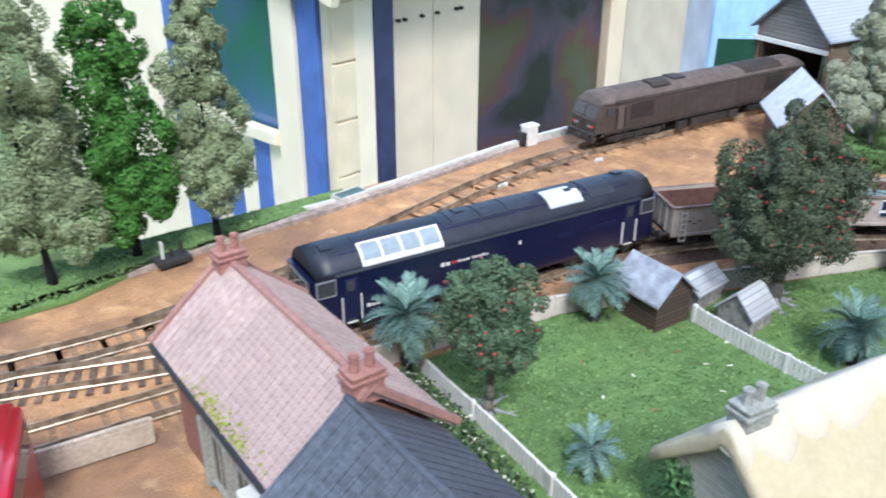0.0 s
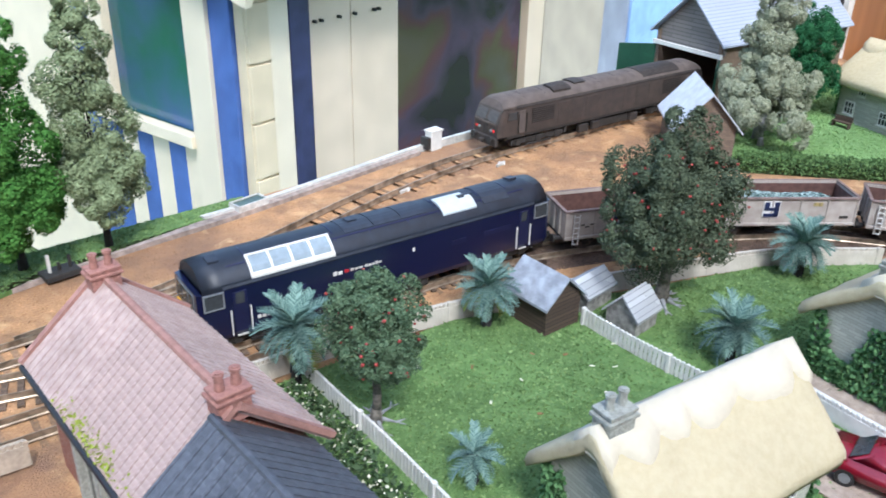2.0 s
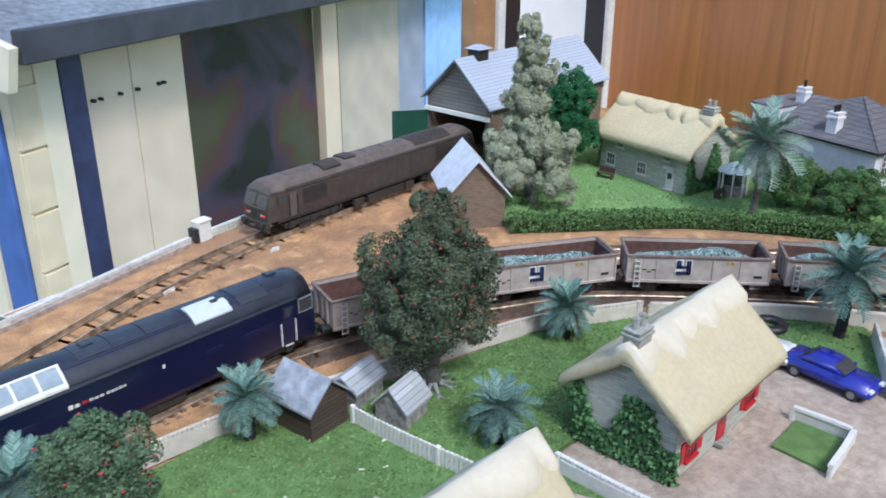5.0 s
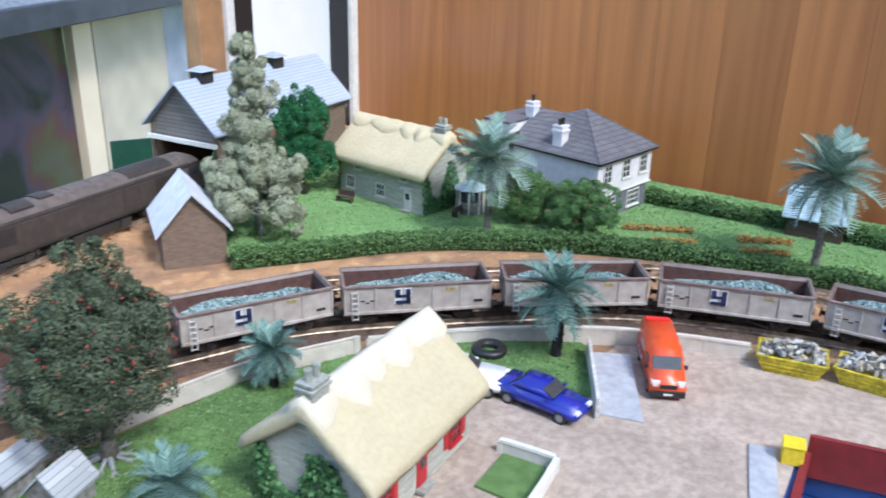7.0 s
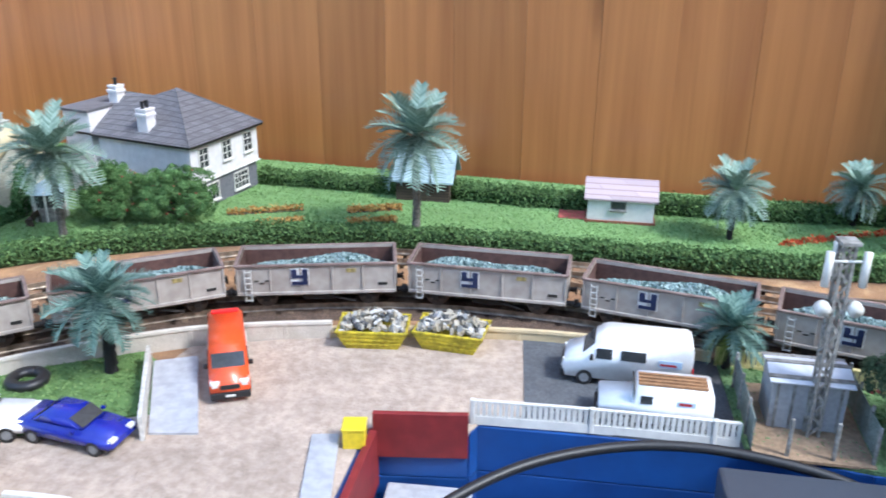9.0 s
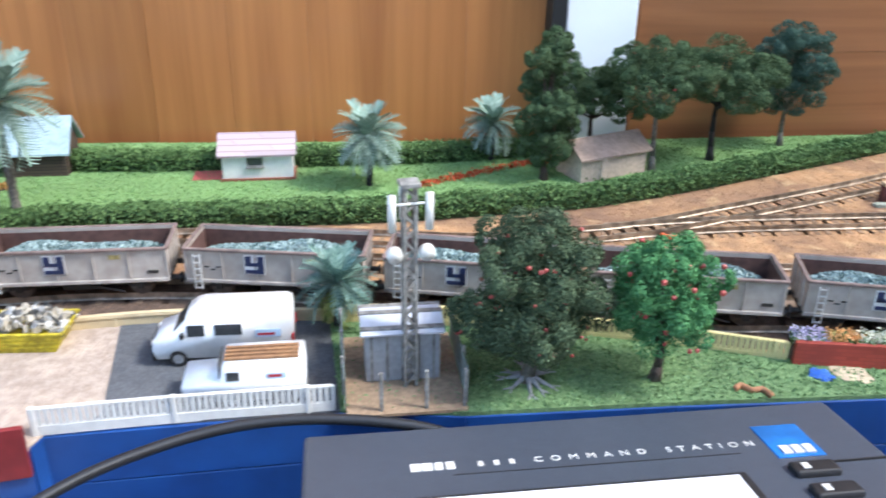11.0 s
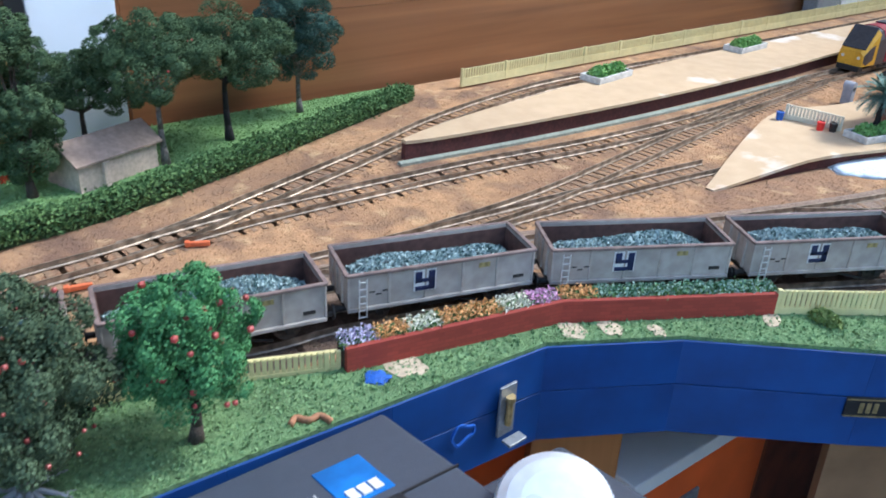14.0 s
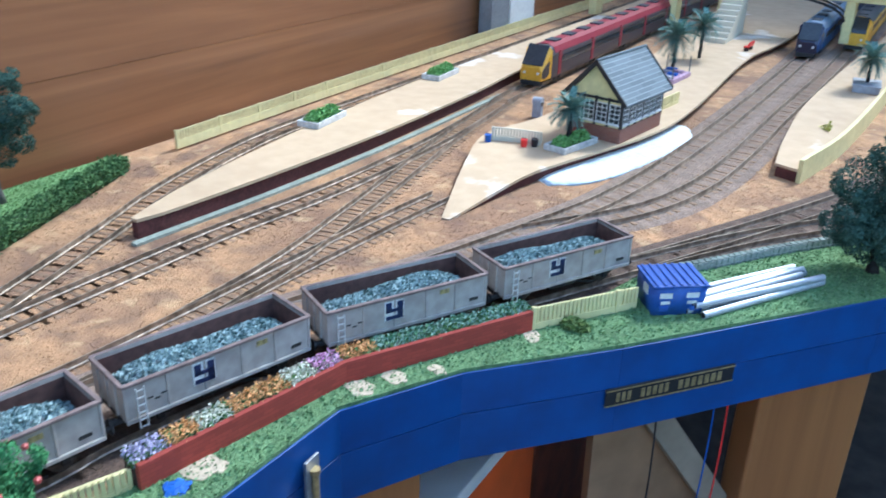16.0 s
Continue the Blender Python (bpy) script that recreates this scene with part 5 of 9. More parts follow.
def navy_loco():
    root = thing("diesel_locomotive", on_train(TRAIN_AT), "dark blue model diesel locomotive with grey roof", "locomotive", "locomotives")
    Lh, half, z0, zs, zt = 0.119, 0.0175, 0.013, 0.0425, 0.0545
    xs = [(-Lh, 0.9, 0.72), (-Lh + 0.003, 0.97, 0.93), (-Lh + 0.014, 1, 1), (Lh - 0.014, 1, 1), (Lh - 0.003, 0.97, 0.93), (Lh, 0.9, 0.72)]
    low = []
    for x, w, h in xs:
        low.append([(x, y * w, z) for y, z in ((-half * 0.95, z0), (-half, z0 + 0.003), (-half, zs), (half, zs), (half, z0 + 0.003), (half * 0.95, z0))])
    loft("body", low, M["navy"], root, "deep navy blue body side")
    def roof_z(y):
        return zs + (zt - zs) * float(np.interp(abs(y) / half, (0, 0.3, 0.52, 0.78, 0.93, 1), (1, 0.96, 0.86, 0.56, 0.24, 0)))

    top = []
    for x, w, h in xs:
        inset = 0.004 if abs(x) > Lh - 0.001 else 0.0
        p = [(y * half * w, zs + 0.0002 + (roof_z(y * half) - zs) * h) for y in (-1, -0.93, -0.78, -0.52, -0.26, 0, 0.26, 0.52, 0.78, 0.93, 1)]
        top.append([(x - math.copysign(inset, x), y, z) for y, z in p])
    loft("roof", top, M["locoroof"], root, "dark blue grey roof", True)
    # raised roof panels and grilles
    def roof_patch(name, x0, x1, ya, yb, lift, material, label=""):
        secs = []
        for x in (x0, x1):
            ys = [ya + (yb - ya) * i / 6 for i in range(7)]
            secs.append([(x, y, roof_z(y) + lift) for y in ys] + [(x, y, roof_z(y) - 0.0006) for y in ys[::-1]])
        return loft(name, secs, material, root, label)
    g = roof_patch("roof_glazing", -Lh + 0.031, -Lh + 0.08, -half * 0.95, -half * 0.45, 0.0008, M["pale_panel"], "pale ribbed radiator panel")
    for i in range(5):
        x = -Lh + 0.031 + 0.012 * i
        roof_patch("glazing_bar", x - 0.0007, x + 0.0007, -half * 0.955, -half * 0.44, 0.0013, M["white"])
    for y in (-half * 0.45, -half * 0.93):
        roof_patch("glazing_bar", -Lh + 0.031, -Lh + 0.08, y - 0.0005, y + 0.0005, 0.0014, M["white"])
    h = roof_patch("roof_hatch", Lh - 0.083, Lh - 0.058, -half * 0.78, -half * 0.02, 0.0012, M["pale_panel2"], "pale grey square roof hatch")
    roof_patch("hatch_slot", Lh - 0.067, Lh - 0.0625, -half * 0.36, -half * 0.2, 0.0016, M["black"])
    for x0, x1 in ((-Lh + 0.09, -Lh + 0.108), (-Lh + 0.109, -Lh + 0.127), (-Lh + 0.128, -Lh + 0.145)):
        roof_patch("roof_panel", x0, x1, -half * 0.55, half * 0.5, 0.0006, M["locoroof2"])
    roof_patch("roof_panel", Lh - 0.052, Lh - 0.032, -half * 0.75, half * 0.5, 0.0006, M["locoroof2"])
    roof_patch("cantrail_strip", -Lh + 0.014, Lh - 0.014, -half * 1.0, -half * 0.965, 0.0004, M["locoroof2"])
    for x in (-0.088, -0.036, -0.014, 0.012, 0.034, 0.066, 0.088):
        roof_patch("roof_seam", x - 0.0004, x + 0.0004, -half * 0.97, half * 0.97, 0.0005, M["navy2"])
    for y in (-0.6, 0.6):
        roof_patch("roof_seam", -0.1, 0.1, half * y - 0.0003, half * y + 0.0003, 0.0005, M["navy2"])
    for x, y in ((-0.105, -0.2), (-0.02, 0.1), (0.06, -0.1), (0.1, 0.2)):
        roof_patch("roof_vent", x - 0.003, x + 0.003, half * (y - 0.18), half * (y + 0.18), 0.0014, M["locoroof2"])
    # ends
    for d in (-1, 1):
        x = d * Lh
        nose = bmesh.new()
        bx(nose, 0.0012, half * 1.7, 0.0125, 0, 0, z0 + 0.003, 0, 0.0003)
        e = part("nose_panel", nose, M["yellow"] if d < 0 else M["navy"], root, "yellow warning front panel" if d < 0 else "")
        e.matrix_local = pose(x + d * 0.0002, 0, 0)
        for y in (-0.0082, 0.0, 0.0082):
            w = box("windscreen", 0.0008, 0.0068, 0.009, M["pane"], 0, 0, 0, 0, 0.0002, root)
            w.matrix_local = pose(x + d * 0.0003, y, zs - 0.0108)
            box("window_frame", 0.0005, 0.0078, 0.0102, M["frame_grey"], x + d * 0.0001, y, zs - 0.0114, 0, 0.0002, root)
        for s in (-1, 1):
            sw = box("side_window", 0.0098, 0.0008, 0.008, M["pane"], x - d * 0.0085, s * (half * 0.997), zs - 0.0095, 0, 0.0002, root)
            fr = bmesh.new()
            for q in (-0.0053, 0.0053):
                bx(fr, 0.0007, 0.0012, 0.0092, q, 0, -0.0006)
            for z in (-0.0006, 0.0084):
                bx(fr, 0.0113, 0.0012, 0.0007, 0, 0, z)
            f2 = part("window_frame", fr, M["frame_grey"], root)
            f2.matrix_local = pose(x - d * 0.0085, s * half, zs - 0.0095)
            dw = box("door", 0.0078, 0.0005, 0.024, M["navy2"], x - d * 0.0225, s * (half * 1.001), z0 + 0.003, 0, 0.0002, root)
            box("door_window", 0.0045, 0.0008, 0.0065, M["pane"], x - d * 0.0225, s * (half * 1.003), zs - 0.0095, 0, 0, dw)
            for o in (-0.0055, 0.0055):
                box("handrail", 0.0006, 0.0009, 0.015, M["white"], x - d * 0.0225 + o, s * (half + 0.0007), z0 + 0.002, 0, 0, root)
            box("step", 0.006, 0.0012, 0.0006, M["white_worn"], x - d * 0.0225, s * (half + 0.0003), z0 + 0.0005, 0, 0, root)
            l = bmesh.new()
            cyl(l, 0.0011, 0.0008, pose(0, 0, 0, 0, 90, 0), 10)
            lamp = part("lamp", l, M["red"] if d > 0 else M["white"], root)
            lamp.matrix_local = pose(x + d * 0.001, s * 0.011, z0 + 0.006)
        buffer_pair(root, x, d, z0 + 0.0005)
        hk = bmesh.new()
        bx(hk, 0.009, 0.003, 0.0016, 0, 0, 0)
        bx(hk, 0.0016, 0.006, 0.004, d * 0.0045, 0, 0)
        c = part("coupling", hk, M["dark"], root)
        c.matrix_local = pose(x + d * 0.0045, 0, 0.0085)
        bogie(root, d * 0.077, 0.056, 3)
    tank = bmesh.new()
    bx(tank, 0.05, 0.03, 0.0085, 0, 0, 0.0065, 0, 0.001)
    bx(tank, 0.014, 0.033, 0.006, -0.012, 0, 0.0085, 0, 0.0008)
    part("fuel_tank", tank, M["dark"], root)
    # lettering as plain bars, with a small rose mark between them
    for x0, w, zc, hh, mt in ((-0.042, 0.0065, 0.0328, 0.0018, "white"), (-0.0345, 0.003, 0.033, 0.0014, "red"), (-0.031, 0.0085, 0.033, 0.0012, "white_worn"), (-0.0215, 0.0115, 0.033, 0.0012, "white_worn"), (-0.088, 0.0085, 0.0205, 0.0016, "white")):
        n = max(2, int(w / 0.0022))
        for i in range(n):
            box("lettering_bar", w / n * 0.72, 0.0004, hh * (1 if i % 3 else 1.3), M[mt], x0 + w * (i + 0.5) / n, -half - 0.0003, zc, 0, 0, root)
    for x0 in (-0.064, 0.045, 0.07, 0.08):
        box("side_grille", 0.011, 0.0005, 0.003, M["navy2"], x0, -half - 0.0002, 0.0305, 0, 0, root)
    for x0 in (0.012,):
        box("marker", 0.0014, 0.0006, 0.0022, M["white"], x0, -half - 0.0003, 0.034, 0, 0, root)
    return root


navy_loco()


def brown_loco():
    root = thing("freight_locomotive", pose(0.797, 0.5595, 0, 0, 0, 2.6), "weathered brown model freight locomotive entering the shed", "locomotive", "locomotives")
    Lh, half, z0, zs, zt = 0.137, 0.0172, 0.0188, 0.0425, 0.0515

    def nose(z):
        """How far the cab front leans back at that height."""
        return 0.0 if z < 0.031 else (z - 0.031) * 0.42

    def ring(x, d, outline):
        return [(x - d * nose(z) if d else x, y, z) for y, z in outline]

    side = [(-half, z0), (-half, 0.031), (-half, zs), (half, zs), (half, 0.031), (half, z0)]
    tight = [(y * 0.93, z) for y, z in side]
    loft("body", [ring(-Lh, -1, tight), ring(-Lh + 0.004, -1, side), ring(-Lh + 0.02, 0, side), ring(Lh - 0.02, 0, side), ring(Lh - 0.004, 1, side), ring(Lh, 1, tight)], M["brown_loco"], root, "rusty brown weathered body")
    arc = [(half * u, zs + 0.0002 + (zt - zs) * h) for u, h in ((-1, 0), (-0.93, 0.3), (-0.74, 0.68), (-0.45, 0.92), (0, 1), (0.45, 0.92), (0.74, 0.68), (0.93, 0.3), (1, 0))]
    low = [(y * 0.93, zs + (z - zs) * 0.72) for y, z in arc]
    loft("roof", [ring(-Lh, -1, low), ring(-Lh + 0.006, -1, arc), ring(-Lh + 0.02, 0, arc), ring(Lh - 0.02, 0, arc), ring(Lh - 0.006, 1, arc), ring(Lh, 1, low)], M["brown_roof"], root, "dusty lighter brown roof", True)

    def roof_patch(name, x0, x1, ua, ub, lift, key):
        def at(u):
            return zs + (zt - zs) * float(np.interp(abs(u), (0, 0.45, 0.74, 0.93, 1), (1, 0.92, 0.68, 0.3, 0)))
        us = [ua + (ub - ua) * i / 6 for i in range(7)]
        loft(name, [[(x, u * half, at(u) + lift) for u in us] + [(x, u * half, at(u) - 0.0006) for u in us[::-1]] for x in (x0, x1)], M[key], root)

    roof_patch("roof_hatch", -0.071, -0.05, -0.75, 0.1, 0.0022, "brown2")
    roof_patch("roof_hatch", -0.041, -0.027, -0.45, 0.45, 0.0016, "brown2")
    roof_patch("radiator_grille", 0.045, 0.098, -0.85, 0.85, 0.0009, "brown2")
    for x in (-0.105, -0.08, -0.012, 0.012, 0.034, 0.108):
        roof_patch("roof_seam", x - 0.0004, x + 0.0004, -0.98, 0.98, 0.0004, "brown2")
    roof_patch("cantrail", -0.118, 0.118, -1.0, -0.95, 0.0005, "brown2")
    for d in (-1, 1):
        x = d * Lh
        for y in (-0.0078, 0.0078):
            w = box("windscreen", 0.001, 0.0128, 0.0098, M["pane_dirty"], 0, 0, 0, 0, 0.0004, root)
            w.matrix_local = pose(x - d * 0.0001, y, 0.0318, 0, -d * 22.8, 0)
        box("door", 0.0009, 0.006, 0.012, M["brown2"], x + d * 0.0002, 0, z0 + 0.002, 0, 0.0002, root)
        box("nose_panel", 0.0012, half * 1.6, 0.0022, M["brown_roof"], x + d * 0.0003, 0, 0.0292, 0, 0.0004, root)
        for s in (-1, 1):
            box("side_window", 0.0095, 0.0009, 0.0068, M["pane"], x - d * 0.0155, s * half, 0.0328, 0, 0.0003, root)
            for o in (-0.0052, 0.0052):
                box("window_frame", 0.0007, 0.0013, 0.0078, M["brown2"], x - d * 0.0155 + o, s * half, 0.0323, 0, 0, root)
            box("door", 0.0072, 0.0009, 0.0205, M["brown_roof"], x - d * 0.0265, s * half, z0 + 0.001, 0, 0.0003, root)
            for o in (-0.0045, 0.0045):
                box("handrail", 0.0006, 0.0008, 0.017, M["dark"], x - d * 0.0265 + o, s * (half + 0.0011), z0 + 0.002, 0, 0, root)
            grille = bmesh.new()
            for k in range(8):
                bx(grille, 0.026, 0.0012, 0.0009, 0, 0, k * 0.0018, 0)
            g = part("side_grille", grille, M["brown2"], root, "dark louvred side grille")
            g.matrix_local = pose(x - d * 0.051, s * half, z0 + 0.008)
            for k in range(3):
                box("side_panel", 0.015, 0.0007, 0.019, M["brown_loco"], x - d * (0.077 + 0.0175 * k), s * half, z0 + 0.003, 0, 0.0003, root)
            lm = bmesh.new()
            cyl(lm, 0.0011, 0.0012, pose(0, 0, 0, 0, 90, 0), 12)
            lp = part("tail_lamp", lm, M["lamp_red"], root, "small red tail lamp")
            lp.matrix_local = pose(x + d * 0.0008, s * 0.0115, z0 + 0.0055)
            hl = bmesh.new()
            cyl(hl, 0.0013, 0.0012, pose(0, 0, 0, 0, 90, 0), 12)
            hp = part("head_lamp", hl, M["frame_grey"], root)
            hp.matrix_local = pose(x + d * 0.0008, s * 0.008, z0 + 0.0055)
        buffer_pair(root, x, d, z0 - 0.001)
        bm = bmesh.new()
        bx(bm, 0.0035, half * 1.9, 0.0075, 0, 0, z0 - 0.0075, 0, 0.0006)
        bx(bm, 0.005, 0.004, 0.003, d * 0.003, 0, z0 - 0.0055, 0, 0.0005)
        part("buffer_beam", bm, M["brown2"], root).matrix_local = pose(x + d * 0.001, 0, 0)
        bogie(root, d * 0.088, 0.062, 3)
    for s in (-1, 1):
        box("solebar", Lh * 2 - 0.02, 0.002, 0.0026, M["dark"], 0, s * (half - 0.0014), z0 - 0.0026, 0, 0.0003, root)
        for x, w in ((-0.032, 0.012), (-0.016, 0.009), (0.036, 0.011)):
            box("equipment_box", w, 0.004, 0.0075, M["brown2"], x, s * 0.0145, 0.0062, 0, 0.0005, root)
    tank = bmesh.new()
    bx(tank, 0.044, 0.029, 0.009, 0.008, 0, 0.0058, 0, 0.0012)
    part("fuel_tank", tank, M["dark"], root)


brown_loco()


def wagon(loaded, name_tag):
    root = thing("mineral_wagon", pose(0, 0, 0), name_tag, "railway wagon", "goods train wagons")
    L, half, z0, z1, t = 0.101, 0.0166, 0.0172, 0.0368, 0.0011
    for s in (-1, 1):
        b = bmesh.new()
        bx(b, L, t, z1 - z0, 0, s * (half - t / 2), z0)
        part("side_panel", b, M["wagon"], root)
        for u in (-0.495, -0.29, -0.1, 0.1, 0.29, 0.495):
            box("rib", 0.0013, 0.0011, z1 - z0 - 0.002, M["wagon"], u * L, s * (half + 0.0003), z0 + 0.0008, 0, 0.0003, root)
        box("top_rim", L + 0.0012, 0.0022, 0.0016, M["wagon_rim"], 0, s * (half + 0.0002), z1 - 0.0012, 0, 0.0003, root)
        box("sill_beam", L, 0.0018, 0.002, M["wagon"], 0, s * (half + 0.0003), z0 - 0.001, 0, 0.0003, root)
        b = bmesh.new()
        bx(b, t, half * 2 - t, z1 - z0, s * (L / 2 - t / 2), 0, z0)
        part("end_panel", b, M["wagon"], root)
        for u in (-0.5, 0.0, 0.5):
            box("rib", 0.0013, 0.0016, z1 - z0 - 0.002, M["wagon"], s * (L / 2 + 0.0005), u * half * 1.1, z0 + 0.0008, 0, 0.0003, root)
        box("top_rim", 0.0022, half * 2, 0.0016, M["wagon_rim"], s * L / 2, 0, z1 - 0.0012, 0, 0.0003, root)
        # inside lining
        bm = bmesh.new()
        bx(bm, L - 2 * t - 0.0002, 0.0003, z1 - z0 - 0.003, 0, s * (half - t - 0.0004), z0 + 0.001)
        bx(bm, 0.0003, half * 2 - 2 * t, z1 - z0 - 0.003, s * (L / 2 - t - 0.0004), 0, z0 + 0.001)
        part("lining", bm, M["rust"], root, "rust brown inside of the wagon")
        for u in (-1, 1):
            hg = bmesh.new()
            bx(hg, 0.012, 0.0016, 0.0065, u * 0.033, s * 0.0125, 0.0115, 0, 0.0004)
            bx(hg, 0.02, 0.0012, 0.0014, u * 0.033, s * 0.0132, 0.0165)
            bx(hg, 0.004, 0.003, 0.004, u * 0.033, s * 0.0132, 0.0105, 0, 0.0004)
            part("axle_guard", hg, M["dark"], root)
        br = bmesh.new()
        bmesh.ops.create_cube(br, size=1, matrix=pose(0.008, s * 0.0145, 0.0135, 0, 14, 0) @ Matrix.Diagonal((0.034, 0.0008, 0.0011, 1)))
        part("brake_lever", br, M["dark"], root)
        buffer_pair(root, s * (L / 2), s, 0.0155, 0.0105)
        hk = bmesh.new()
        bx(hk, 0.008, 0.0028, 0.0014, s * (L / 2 + 0.003), 0, 0.009)
        bx(hk, 0.0014, 0.006, 0.0034, s * (L / 2 + 0.007), 0, 0.009)
        part("coupling", hk, M["dark"], root)
        # ladder at one corner of each side
        ld = bmesh.new()
        lx = s * (-L / 2 + 0.0075) * -1 if s > 0 else -L / 2 + 0.0075
        for o in (-0.0019, 0.0019):
            bx(ld, 0.0006, 0.0008, 0.0215, lx + o, s * (half + 0.0018), z0 - 0.0045)
        for i in range(6):
            bx(ld, 0.0038, 0.0007, 0.0006, lx, s * (half + 0.0018), z0 - 0.0042 + i * 0.0039)
        part("ladder", ld, M["white_worn"], root)
        # emblem: a white plate with plain dark shapes
        ex = -0.0105 if s < 0 else 0.0105
        box("emblem_plate", 0.0118, 0.0005, 0.0116, M["plate_white"], ex, s * (half + 0.0004), z0 + 0.0055, 0, 0, root)
        em = bmesh.new()
        bx(em, 0.0034, 0.0006, 0.0058, -0.0035, 0, 0.0052)
        bx(em, 0.0104, 0.0006, 0.002, 0.0, 0, 0.005)
        bx(em, 0.0034, 0.0006, 0.0105, 0.0035, 0, 0.0005)
        bx(em, 0.0104, 0.0006, 0.0022, 0.0, 0, 0.0005)
        e = part("emblem", em, M["emblem"], root, "dark blue block emblem")
        e.matrix_local = pose(ex, s * (half + 0.0009), z0 + 0.0055, 0, 0, 0 if s < 0 else 180)
        for k2 in range(3):
            box("number_bar", 0.0028, 0.0004, 0.0007, M["dark"], (-0.038 + 0.0034 * k2) * -s, s * (half + 0.0003), z0 + 0.0085 - 0.0016 * (k2 % 2), 0, 0, root)
        box("data_panel", 0.0062, 0.0004, 0.0026, M["ochre"], 0.022 * -s, s * (half + 0.0003), z0 + 0.0135, 0, 0, root)
        box("number_bar", 0.006, 0.0004, 0.0018, M["dark"], 0.042 * -s, s * (half + 0.0003), z0 + 0.0042, 0, 0, root)
    ch = bmesh.new()
    bx(ch, L, half * 1.5, 0.003, 0, 0, 0.0152)
    bx(ch, 0.02, half * 1.3, 0.006, 0, 0, 0.0095)
    part("chassis", ch, M["dark"], root)
    bm = bmesh.new()
    bx(bm, L - 0.003, half * 2 - 0.003, 0.001, 0, 0, z0 + 0.001)
    part("floor", bm, M["rust"], root)
    for u in (-0.033, 0.033):
        wheelset(root, u)
    if loaded:
        rng = np.random.default_rng(loaded)
        nx, ny = 34, 12
        hgt = lambda x, y: z0 + 0.0048 + 0.0135 * (1 - 0.72 * (y / 0.0152) ** 2) * (0.8 + 0.2 * math.sin(x * 70 + 1.2 + loaded)) * max(0.0, 1 - abs(x / 0.0475) ** 3.5)
        grid, fs = [], []
        for i in range(nx):
            for j in range(ny):
                x, y = (i / (nx - 1) - 0.5) * 0.0978, (j / (ny - 1) - 0.5) * 0.0302
                grid.append((x, y, hgt(x, y)))
        for i in range(nx - 1):
            for j in range(ny - 1):
                fs.append((i * ny + j, (i + 1) * ny + j, (i + 1) * ny + j + 1, i * ny + j + 1))
        ld = soup("load", grid, fs, M["coal_bed"], root, "heap of blue grey stone")
        n = 2300
        p = np.stack([rng.uniform(-0.0475, 0.0475, n), rng.uniform(-0.0142, 0.0142, n), np.zeros(n)], 1)
        p[:, 2] = [hgt(a, b) + 0.0003 for a, b, _ in p]
        tet = np.array([(1, 1, 1), (1, -1, -1), (-1, 1, -1), (-1, -1, 1)], float) * 0.6
        vs, ff = [], []
        for i in range(n):
            q = Euler(rng.uniform(0, 6.3, 3)).to_matrix()
            sc = np.array([2.0, 1.0, 0.65]) * rng.uniform(0.0009, 0.0016)
            k = len(vs)
            for c in tet:
                vs.append(p[i] + np.array(q @ Vector(c * sc)))
            ff += [(k, k + 1, k + 2), (k, k + 3, k + 1), (k, k + 2, k + 3), (k + 1, k + 3, k + 2)]
        tagged(soup("stone_load", vs, ff, M["stones"], ld), kind="stuff")
    return root


FIRST = TRAIN_AT + 0.119 + 0.0565 + 0.005
empty = wagon(0, "empty weathered grey wagon with rust brown inside")
empty.matrix_world = on_train(FIRST)
LABEL = "weathered grey wagon heaped with blue grey stone"
full = wagon(3, LABEL)
full.matrix_world = on_train(FIRST + PITCH)
full2 = wagon(5, LABEL)
full2.matrix_world = on_train(FIRST + 2 * PITCH)
for i in range(3, 12):
    copy_thing(full if i % 2 else full2, on_train(FIRST + i * PITCH))

